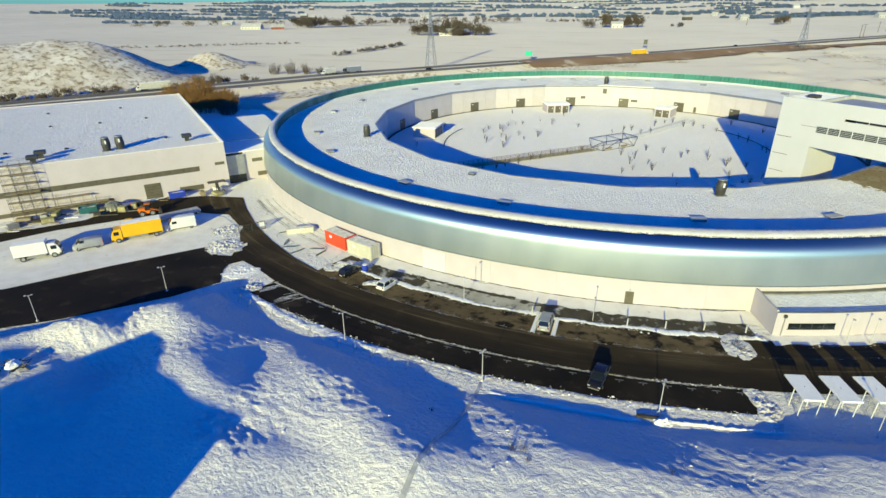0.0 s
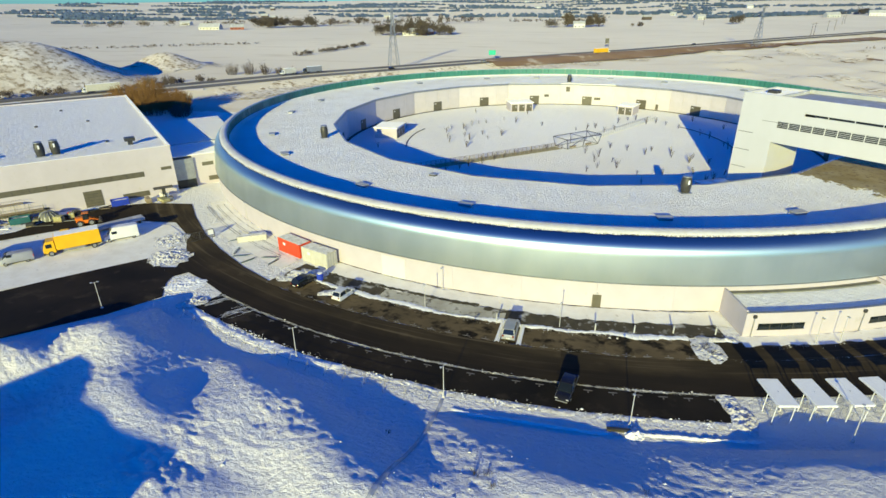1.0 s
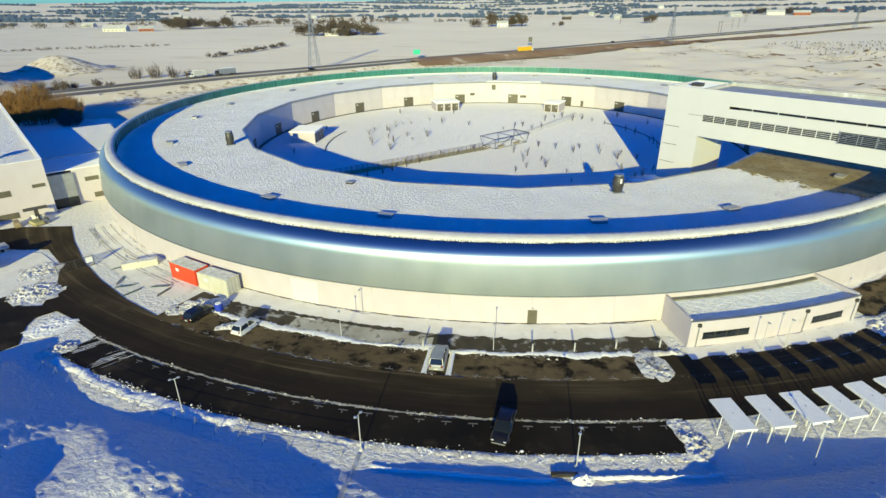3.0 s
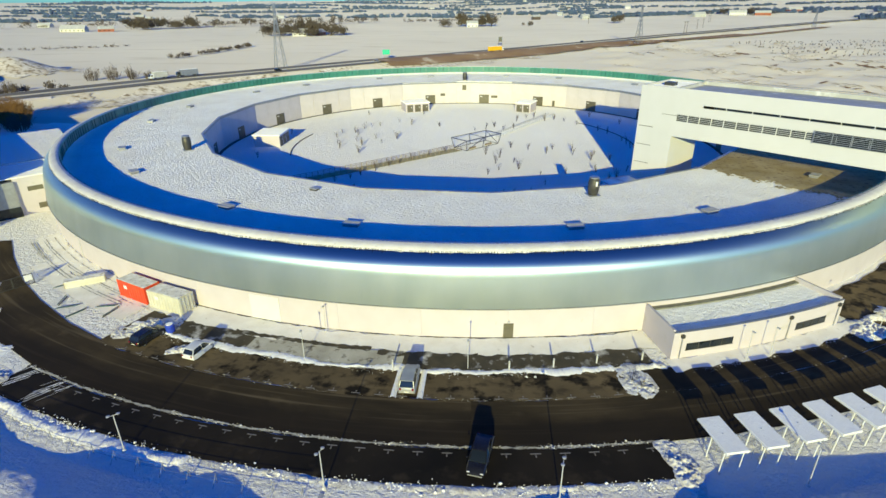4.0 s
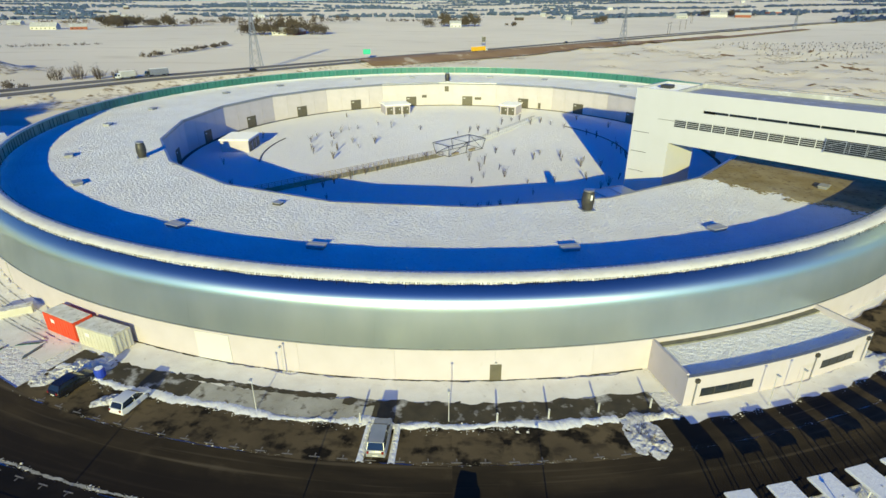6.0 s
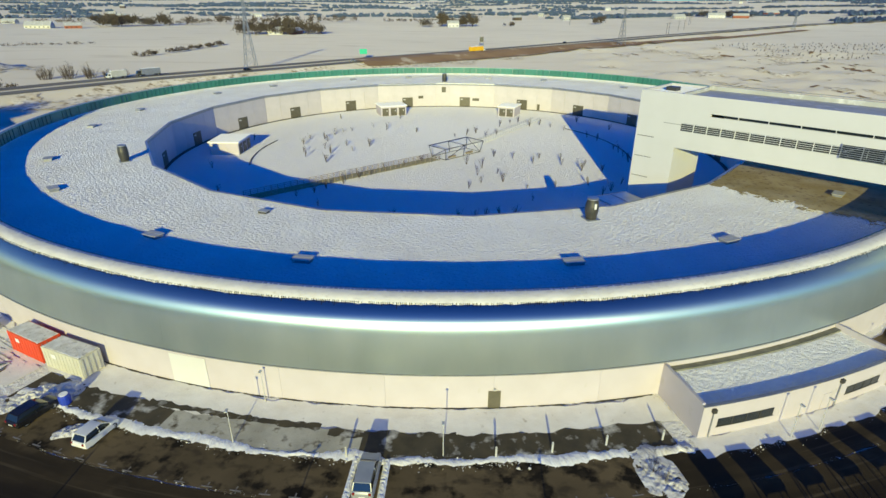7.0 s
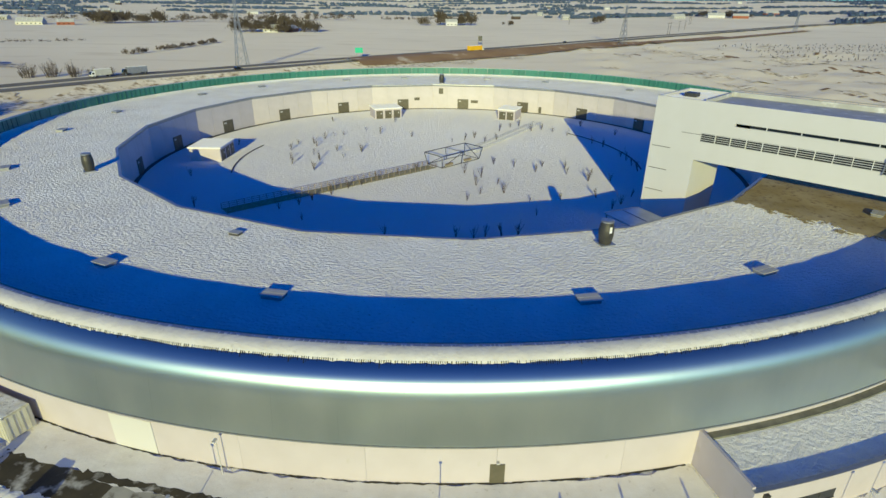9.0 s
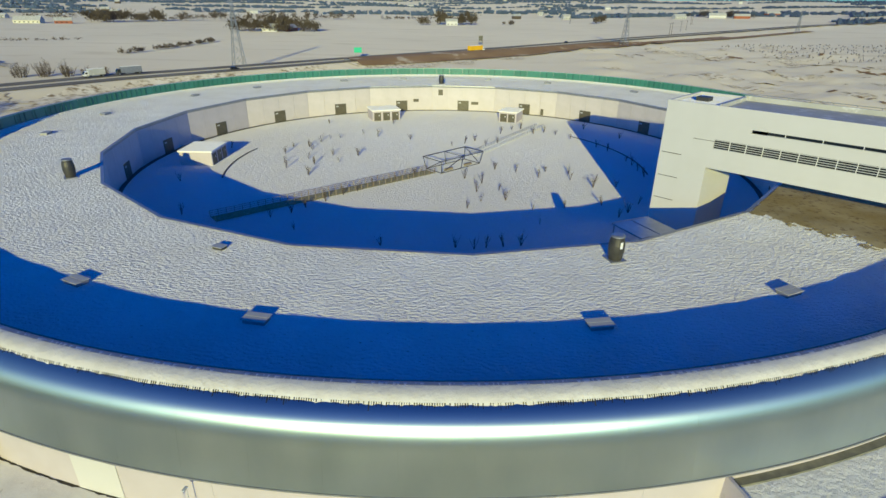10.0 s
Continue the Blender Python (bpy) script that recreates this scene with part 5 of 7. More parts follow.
sap_src = []
for i in range(4):
    s = tagged(part("shrub", shrub_mesh(30 + i, 2.6), M["bark"]), "bare young shrub standing in snow", "shrub", "courtyard shrubs")
    sap_src.append(s)
rng = random.Random(12)
spots = ((-40.3, 7.6), (-40.0, 14.6), (-38.2, -1.1), (-36.6, -5.7), (-35.7, 14.7), (-34.4, 11.9), (-33.2, 2.7), (-30.7, -2.1), (-30.2, -10.9), (-33.8, 20.7), (-27.9, 6.6), (-25.2, 0.4), (-21.4, 6.2), (-23.5, 31.4), (-18.7, 27.4), (-36.1, 45.2), (-9.1, 24.4), (-29.3, 25.5), (-31.8, 23.9), (-25.9, -32.2), (-27.9, -35.2), (-31.2, -37.4), (-25.4, -43.3), (-22.9, -28.6), (-20.0, -24.5), (-17.5, -22.2), (-14.7, -18.5), (-10.2, -14.0), (-6.3, -10.5), (-56.8, -16.5), (-47.7, -36.6), (-56.0, 12.8), (-9.8, -49.6), (-15.8, 45.8))      # the western clump and the row along the path
spots += ((17.3, -7.3), (21.9, -11.3), (24.2, -6.6), (29.3, -8.4), (28.8, -13.0), (34.4, -13.2), (32.6, -18.0), (7.3, -21.7), (8.8, -15.9), (12.1, -20.8), (12.9, -26.9), (7.9, -27.7), (5.0, -31.9), (17.5, -32.3), (12.6, -4.9), (5.2, -12.5), (2.7, 17.6), (6.3, 20.3), (9.3, 23.1), (12.0, 17.8), (15.5, 20.6), (17.5, 33.0), (21.5, 38.5), (24.4, 40.2))      # the eastern bed
spots += ((27.3, 33.3), (30.8, 35.5), (33.9, 32.5), (37.3, 27.5), (42.2, 17.3), (44.3, 13.5), (46.1, 3.1), (46.5, -0.1), (46.3, -5.1), (46.3, -9.9), (37.6, -17.9), (35.4, -33.3), (33.0, -35.9), (39.0, -28.5), (2.4, -50.2), (5.4, -50.7), (7.4, -50.1), (10.2, -49.6), (13.1, -49.1), (17.7, -39.8), (23.9, -30.9), (31.5, -29.4), (44.2, 40.8), (51.9, 28.5))      # below the inner wall
for k, (x, y) in enumerate(spots):
    m = Matrix.Translation((x, y, 0)) @ Matrix.Rotation(rng.uniform(0, 6.28), 4, "Z") @ Matrix.Scale(rng.uniform(0.6, 1.2), 4)
    if k < 4:
        sap_src[k].matrix_basis = m
    else:
        o = sap_src[k % 4].copy()
        scene.collection.objects.link(o)
        o.matrix_basis = m

# ---- street lamps, bollards, fence ----
lamp = thing("street_lamp", Matrix(), "slim grey double-headed lamp post", "lamp post", "parking lamps")
part("pole", tube(bmesh.new(), (0, 0, -0.1), (0, 0, 4.3), 0.06, 0.04, 8), M["lamp_head"], lamp)
part("base", lathe([(0.2, -0.1), (0.2, 0.12), (0.12, 0.2)], 10), M["snow_dirty"], lamp)
for s in (-1, 1):
    arm = part("arm", rods([((0, 0, 4.2), (s * 0.2, s * 0.25, 4.28))], 0.03), M["lamp_head"], lamp)
    hd = lathe([(0.08, 0.0), (0.16, 0.03), (0.17, 0.07), (0.07, 0.1)], 14)
    bmesh.ops.translate(hd, verts=hd.verts, vec=(s * 0.26, s * 0.3, 4.24))
    part("head", hd, M["lamp_head"], arm, "round grey lamp head")
lamp.matrix_basis = at_ring(126.6, -14.9, 0.1)
for r, a in ((126.7, -5.8), (126.8, 3.3), (127.8, 13.1), (134.2, -29.6), (151.0, -31.2), (126.9, 22.5)):
    p = polar(r, a)
    copy_thing(lamp, Matrix.Translation((p.x, p.y, float(height(p.x, p.y)))) @ Matrix.Rotation(radians(a + 20), 4, "Z"))
pole = thing("light_pole", Matrix.Translation((-19.6, -107.2, 0)), "thin grey light pole with a single head", "lamp post", "verge light poles")
part("pole", tube(bmesh.new(), (0, 0, 0), (0, 0, 3.8), 0.05, 0.035, 8), M["lamp_head"], pole)
part("head", box(-0.12, 0.12, -0.4, 0.1, 3.75, 3.88, 0.02), M["lamp_head"], pole)
for x, y in ((-0.3, -108.7), (32.1, -106.2), (35.3, -105.3), (51.6, -99.6), (58.0, -96.0), (-64.0, -80.0), (-18.3, -101.6)):
    copy_thing(pole, Matrix.Translation((x, y, 0)) @ Matrix.Rotation(math.atan2(x, -y), 4, "Z"))
bol = thing("bollard", Matrix.Translation((9.5, -108.2, 0)), "short pale bollard in the snow bank", "bollard", "bollards")
part("shaft", lathe([(0.1, 0), (0.1, 1.1), (0.06, 1.18)], 10), M["lamp_head"], bol)
part("cap", lathe([(0.12, 1.0), (0.12, 1.06), (0.1, 1.08)], 10), M["grey_metal"], bol)
for x, y in ((14.6, -107.3), (-8.9, -108.9), (4.4, -108.8), (20.0, -106.6)):
    copy_thing(bol, Matrix.Translation((x, y, 0)))

fence = thing("wire_fence", Matrix(), "low grey rail fence with braced posts along the mound", "fence")
fpost = None
prev = None
for k in range(16):
    a = -24.5 + 1.2 * k
    p = polar(127.6, a)
    z = float(height(p.x, p.y)) - 0.06
    m = at_ring(127.6, a, z)
    if fpost is None:
        b = tube(bmesh.new(), (0, 0, -0.2), (0, 0, 1.15), 0.035, 0.03, 5)
        tube(b, (0, 0, 1.0), (0.0, -0.75, -0.1), 0.025, 0.025, 5)
        fpost = part("post", b, M["grey_metal"], fence)
        fpost.matrix_basis = m
    else:
        share("post", fpost, fence, m)
    here = [Vector((p.x, p.y, z + h)) for h in (0.3, 0.7, 1.1)]
    if prev:
        part("rail", rods(list(zip(prev, here)), 0.016, 4), M["grey_metal"], fence)
    prev = here
rows = []
for k in range(40):      # a strip coloured grey for the shade in a groove that climbs the mound
    t = k / 39
    cx, cy = -12.9 - 3.2 * t + 0.3 * math.sin(7 * t), -126.6 - 24 * t
    rows.append([lie(cx + (j - 2) * (0.1 + 0.04 * t), cy, 0.05 - 0.02 * abs(j - 2) + (0 if j in (0, 4) else 0.0)) for j in range(5)])
tagged(part("trodden_track", grid_sheet(rows), M["roof_grey"]), "narrow grey strip for the shaded groove up the mound", "track", kind="structure")

# ---- carports ----
cpt = thing("carport", Matrix(), "white flat-roofed carport on slim legs with snow on top", "carport", "carports")
part("roof", box(-1.12, 1.12, -2.25, 2.25, 2.5, 2.62, 0.02), M["white_paint"], cpt)
part("snow", box(-1.1, 1.1, -2.22, 2.22, 2.62, 2.7, 0.03), M["snow_clean"], cpt, "thin layer of snow")
for sx in (-0.95, 0.95):
    for sy in (-1.7, 0.2):
        part("leg", tube(bmesh.new(), (sx, sy, -0.1), (sx * 1.0, sy - 0.15, 2.5), 0.055), M["white_paint"], cpt)
    part("beam", box(sx - 0.05, sx + 0.05, -2.2, 2.2, 2.38, 2.5), M["white_paint"], cpt)
part("tie", rods([((-0.95, -2.1, 2.44), (0.95, -2.1, 2.44)), ], 0.05), M["white_paint"], cpt)
part("snow_hole", lathe([(0.06, 2.7), (0.05, 2.74)], 6), M["grey_metal"], cpt)
for y in (-1.2, -0.4, 0.4, 1.2):
    part("rack_hoop", rods([((-0.55, y, -0.1), (-0.55, y, 0.7)), ((-0.55, y, 0.7), (0.35, y + 0.25, 0.7)), ((0.35, y + 0.25, 0.7), (0.35, y + 0.25, -0.1))], 0.03, 5), M["grey_metal"], cpt, "grey bicycle rack hoop")
cpt.matrix_basis = at_ring(123.45, 10.5)
for k in range(1, 14):
    copy_thing(cpt, at_ring(123.45, 10.5 + 1.77 * k))

# ---- containers and site clutter ----
def container(m, paint, label):
    c = thing("shipping_container", m, label, "container", "shipping containers")
    L, W, H = 6.06, 2.44, 2.59
    shell = bmesh.new()
    n = 20
    for sgn in (-1, 1):                       # corrugated long sides
        for k in range(n):
            x0 = -L / 2 + 0.1 + (L - 0.2) * k / n
            x1 = x0 + (L - 0.2) / n
            o = W / 2 - (0.04 if k % 2 else 0.0)
            bx(shell, x0, x1, min(sgn * (o - 0.03), sgn * o), max(sgn * (o - 0.03), sgn * o), 0.15, H - 0.1)
    bx(shell, -L / 2 + 0.04, L / 2 - 0.04, -W / 2 + 0.08, W / 2 - 0.08, 0.12, H - 0.06)
    part("body", shell, paint, c)
    fr_ = bmesh.new()
    for sx in (-L / 2, L / 2 - 0.12):
        for sy in (-W / 2, W / 2 - 0.12):
            bx(fr_, sx, sx + 0.12, sy, sy + 0.12, 0.0, H)
    for sy in (-W / 2, W / 2 - 0.1):
        bx(fr_, -L / 2 + 0.12, L / 2 - 0.12, sy, sy + 0.1, H - 0.1, H)
        bx(fr_, -L / 2 + 0.12, L / 2 - 0.12, sy, sy + 0.1, 0.05, 0.18)
    part("frame", fr_, paint, c)
    part("snow", box(-L / 2 + 0.1, L / 2 - 0.1, -W / 2 + 0.1, W / 2 - 0.1, H - 0.03, H + 0.05, 0.03), M["snow_dirty"], c, "patchy snow on the roof")
    for s in (-1, 1):
        dr = part("door", box(L / 2, L / 2 + 0.04, min(0.02 * s, 1.1 * s), max(0.02 * s, 1.1 * s), 0.15, H - 0.1), paint, c)
        for y in (0.3, 0.85):
            part("lock_rod", tube(bmesh.new(), (L / 2 + 0.08, y * s, 0.2), (L / 2 + 0.08, y * s, H - 0.15), 0.025), M["grey_metal"], dr)
    part("plate", box(-1.6, -0.9, -W / 2 - 0.02, -W / 2 - 0.005, 1.5, 2.0), M["white_paint"], c, "white plate")
    return c


container(at_ring(104.2, -26.85), M["rust_red"], "orange-red shipping container with snow on its roof")
container(at_ring(104.3, -23.15), M["cream_paint"], "cream shipping container with snow on its roof")

cb = thing("crate", Matrix.Translation((-57.6, -89.3, 0)) @ Matrix.Rotation(radians(28), 4, "Z"), "long pale wooden crate in the snow", "crate")
part("box", box(-2.6, 2.6, -0.6, 0.6, 0, 1.0, 0.02), M["cream_paint"], cb)
part("end_board", box(-2.66, -2.6, -0.6, 0.6, 0, 1.05), M["wood"], cb, "yellow wooden end board")
part("lid", box(-2.65, 2.65, -0.65, 0.65, 1.0, 1.06), M["snow_dirty"], cb)
gate2 = thing("sliding_gate", Matrix.Translation((-67.2, -91.3, 0)) @ Matrix.Rotation(math.atan2(3.9, 3.3), 4, "Z"), "grey mesh gate across the access road with a white sign", "gate")
for x0, x1 in ((-2.6, -0.05), (0.05, 2.6)):
    lf = part("leaf", rods([((x0, 0, 0.1), (x1, 0, 0.1)), ((x0, 0, 1.7), (x1, 0, 1.7)), ((x0, 0, 0.1), (x0, 0, 1.7)), ((x1, 0, 0.1), (x1, 0, 1.7))], 0.05), M["dark_metal"], gate2)
    part("mesh", rods([((x0 + 0.15 * k, 0, 0.1), (x0 + 0.15 * k, 0, 1.7)) for k in range(1, 17)], 0.018, 4), M["dark_metal"], lf)
part("sign", box(1.5, 2.5, -0.08, -0.05, 0.7, 1.6), M["white_paint"], gate2, "white sign board")
for k, (x, y, a) in enumerate(((-56.0, -96.5, 20), (-53.5, -98.0, 60), (-57.5, -94.6, 100), (-60.5, -90.2, 40), (-50.5, -96.0, 10), (-48.8, -97.6, 75))):
    pk = thing("pipe_bundle", Matrix.Translation((x, y, 0.0)) @ Matrix.Rotation(radians(a), 4, "Z"), "loose grey pipes lying in the snow", "pipes", "pipe bundles")
    for j in range(3):
        part("pipe", tube(bmesh.new(), (-1.4 + 0.2 * j, 0.16 * j, 0.08), (1.2 + 0.3 * j, 0.2 * j, 0.08), 0.045), (M["grey_metal"], M["teal_paint"], M["dark_metal"])[(j + k) % 3], pk)


# ---- vehicles ----
def section_y(hw, z0, z1, c, hw2=None):
    """A cross-section, chamfered at the top."""
    h2 = hw if hw2 is None else hw2
    return [(-hw, z0), (-hw, (z0 + z1) / 2), (-h2, z1 - c), (-h2 + c, z1), (h2 - c, z1), (h2, z1 - c), (hw, (z0 + z1) / 2), (hw, z0)]


def loft(stations):
    """A skin over cross-sections placed along x, closed at both ends."""
    bm = bmesh.new()
    rings = [[bm.verts.new((x, y, z)) for y, z in sec] for x, sec in stations]
    n = len(rings[0])
    for a, b in zip(rings, rings[1:]):
        for k in range(n):
            bm.faces.new((a[k], a[(k + 1) % n], b[(k + 1) % n], b[k]))
    bm.faces.new(rings[0])
    bm.faces.new(rings[-1][::-1])
    bmesh.ops.recalc_face_normals(bm, faces=bm.faces)
    for e in bm.edges:
        e.smooth = len(e.link_faces) == 2 and e.calc_face_angle(3.0) < 0.55
    return bm


def wheels(t, xs, hw, r, w=0.22):
    for x in xs:
        for s in (-1, 1):
            y0, y1 = sorted((s * hw, s * (hw - w)))
            ty = tube(bmesh.new(), (x, y0, r), (x, y1, r), r, r, 16)
            wh = part("tyre", ty, M["rubber"], t)
            yo = s * (hw + 0.005)
            part("rim", tube(bmesh.new(), (x, yo, r), (x, yo - s * 0.03, r), r * 0.62, r * 0.62, 12), M["grey_metal"], wh)


def car(m, paint, label, L=4.3, W=1.78, H=1.46, estate=True, snow=False):
    """A parked car; local +x is its front."""
    t = thing("car", m, label, "car", "parked cars")
    hw, h, g = W / 2, L / 2, 0.22
    belt = H * 0.6
    part("body", loft([(-h, section_y(hw * 0.82, 0.4, belt * 0.86, 0.08)), (-h + 0.12, section_y(hw * 0.95, g + 0.05, belt * 0.98, 0.1)), (-h * 0.6, section_y(hw, g, belt, 0.1, hw * 0.96)),
                       (h * 0.25, section_y(hw, g, belt * 0.98, 0.1, hw * 0.96)), (h * 0.7, section_y(hw * 0.97, g, belt * 0.88, 0.12, hw * 0.92)), (h - 0.12, section_y(hw * 0.9, g + 0.05, belt * 0.74, 0.1)),
                       (h, section_y(hw * 0.76, 0.38, belt * 0.62, 0.06))]), paint, t, smooth=True)
    rear = -h + (0.18 if estate else 0.75)
    cabin = loft([(rear, section_y(hw * 0.84, belt - 0.08, belt + 0.02, 0.02, hw * 0.8)), (rear + 0.35, section_y(hw * 0.9, belt - 0.08, H - 0.1, 0.06, hw * 0.72)), (0.0, section_y(hw * 0.92, belt - 0.08, H - 0.03, 0.06, hw * 0.74)),
                  (h * 0.16, section_y(hw * 0.92, belt - 0.08, H - 0.09, 0.06, hw * 0.72)), (h * 0.52, section_y(hw * 0.86, belt - 0.1, belt + 0.0, 0.02, hw * 0.8))])
    part("glazing", cabin, M["glass"], t, "dark tinted windows", smooth=True)
    part("roof", loft([(rear + 0.3, section_y(hw * 0.73, H - 0.12, H - 0.06, 0.02)), (rear + 0.8, section_y(hw * 0.745, H - 0.08, H - 0.01, 0.02)), (0.0, section_y(hw * 0.745, H - 0.07, H, 0.02)), (h * 0.17, section_y(hw * 0.73, H - 0.12, H - 0.06, 0.02))]), paint, t, smooth=True)
    for s in (-1, 1):
        part("pillar", rods([((h * 0.16, s * hw * 0.73, H - 0.09), (h * 0.52, s * hw * 0.83, belt))], 0.035, 5), paint, t)
        part("pillar", rods([((-h * 0.12, s * hw * 0.76, H - 0.05), (-h * 0.12, s * hw * 0.93, belt))], 0.04, 5), paint, t)
        part("pillar", rods([((rear + 0.34, s * hw * 0.74, H - 0.1), (rear + 0.02, s * hw * 0.84, belt))], 0.05, 5), paint, t)
        part("headlight", box(h - 0.2, h - 0.05, min(s * hw * 0.5, s * hw * 0.8), max(s * hw * 0.5, s * hw * 0.8), belt * 0.58, belt * 0.74, 0.02), M["white_paint"], t, "clear headlight")
        part("tail_light", box(-h - 0.01, -h + 0.1, min(s * hw * 0.6, s * hw * 0.84), max(s * hw * 0.6, s * hw * 0.84), belt * 0.7, belt * 0.95, 0.02), M["tail_red"], t, "red tail light")
        part("mirror", box(h * 0.4, h * 0.4 + 0.12, min(s * hw, s * (hw + 0.16)), max(s * hw, s * (hw + 0.16)), belt, belt + 0.14, 0.03), paint, t)
    part("bumper", box(h - 0.04, h + 0.04, -hw * 0.72, hw * 0.72, 0.3, 0.42, 0.02), M["grey_metal"] if paint is M["black_paint"] else paint, t)
    part("number_plate", box(-h - 0.03, -h - 0.005, -0.26, 0.26, 0.5, 0.61), M["white_paint"], t)
    if snow:
        part("snow", box(-h * 0.55, h * 0.1, -hw * 0.6, hw * 0.6, H - 0.01, H + 0.05, 0.03), M["snow_clean"], t, "snow on the roof")
    wheels(t, (-h * 0.62, h * 0.62), hw * 0.97, 0.32)
    return t


def nose(a, out=True):
    """Pose turn for a car whose nose points outwards or inwards on the ring."""
    return Matrix.Rotation(radians(-90 if out else 90), 4, "Z")


car(at_ring(111.3, -17.0) @ nose(0, False), M["white_paint"], "white hatchback parked nose to the verge", 3.9, 1.75, 1.5)
suv = car(at_ring(111.6, -3.45) @ nose(0, False), M["silver_paint"], "silver estate car parked between two ridges of snow", 4.7, 1.85, 1.72)
car(at_ring(122.3, 0.35) @ nose(0) @ Matrix.Rotation(radians(-14), 4, "Z"), M["black_paint"], "black car parked with its nose to the mound", 4.8, 1.86, 1.5, False)
car(at_ring(111.2, -21.2) @ nose(0, False), M["black_paint"], "dark car parked beside a blue barrel", 4.4, 1.8, 1.5)
for da in (-0.72, 0.72):      # the ridges that were shovelled up beside the silver car
    rows = []
    rng = random.Random(int(50 + da))
    for k in range(26):
        r = 109.4 + 4.9 * k / 25
        rows.append([polar(r, -3.45 + da + j * 0.085, -0.02 + 0.2 * (1 - (j / 2) ** 2) * rng.uniform(0.8, 1.15)) for j in (-2, -1, 0, 1, 2)])
    tagged(part("snow_bank", grid_sheet(rows), M["snow_clean"]), "ridge of shovelled snow beside a parked car", "snow bank", kind="stuff")
brl = thing("barrel", at_ring(108.9, -20.6), "blue covered barrel at the verge", "barrel")
part("drum", lathe([(0.5, 0), (0.55, 0.3), (0.55, 0.9), (0.4, 1.1)], 14), M["blue_paint"], brl)
part("lid", lathe([(0.42, 1.1), (0.42, 1.15)], 14), M["snow_clean"], brl)


def box_truck(m, cab, load, label, L=8.0, W=2.45, H=3.4, name="truck"):
    """A box truck; local +x is its front."""
    t = thing(name, m, label, "truck", "trucks")
    h = L / 2
    part("cargo_box", box(-h, h - 2.0, -W / 2, W / 2, 0.95, H, 0.05), load, t)
    part("roof_snow", box(-h + 0.1, h - 2.1, -W / 2 + 0.1, W / 2 - 0.1, H - 0.02, H + 0.04), M["snow_clean"], t, "snow on the box")
    part("chassis", box(-h, h - 0.4, -0.5, 0.5, 0.55, 0.93), M["dark_metal"], t)
    part("cab", loft([(h - 1.85, section_y(W / 2 - 0.08, 0.6, 2.75, 0.12)), (h - 0.7, section_y(W / 2 - 0.08, 0.6, 2.75, 0.12)), (h - 0.3, section_y(W / 2 - 0.1, 0.6, 2.3, 0.12)), (h, section_y(W / 2 - 0.14, 0.6, 1.5, 0.1))]), cab, t)
    part("windscreen", loft([(h - 0.62, section_y(W / 2 - 0.2, 2.15, 2.68, 0.05)), (h - 0.22, section_y(W / 2 - 0.2, 1.55, 2.28, 0.05)), (h + 0.015, section_y(W / 2 - 0.2, 1.4, 1.5, 0.02))]), M["glass"], t)
    for s in (-1, 1):
        y0, y1 = sorted((s * (W / 2 - 0.08), s * (W / 2 - 0.06)))
        part("side_window", box(h - 1.4, h - 0.5, y0, y1, 1.6, 2.3), M["glass"], t)
        part("headlight", box(h - 0.02, h + 0.03, min(s * 0.6, s * 0.95), max(s * 0.6, s * 0.95), 0.85, 1.05), M["white_paint"], t)
        part("side_skirt", box(-h * 0.4, h * 0.35, min(s * 1.0, s * 1.15), max(s * 1.0, s * 1.15), 0.5, 0.9), M["grey_metal"], t)
    part("bumper", box(h - 0.3, h + 0.06, -W / 2 + 0.05, W / 2 - 0.05, 0.4, 0.75, 0.04), M["dark_metal"], t)
    wheels(t, (-h + 1.3, h - 1.1), W / 2 - 0.05, 0.48, 0.35)
    return t


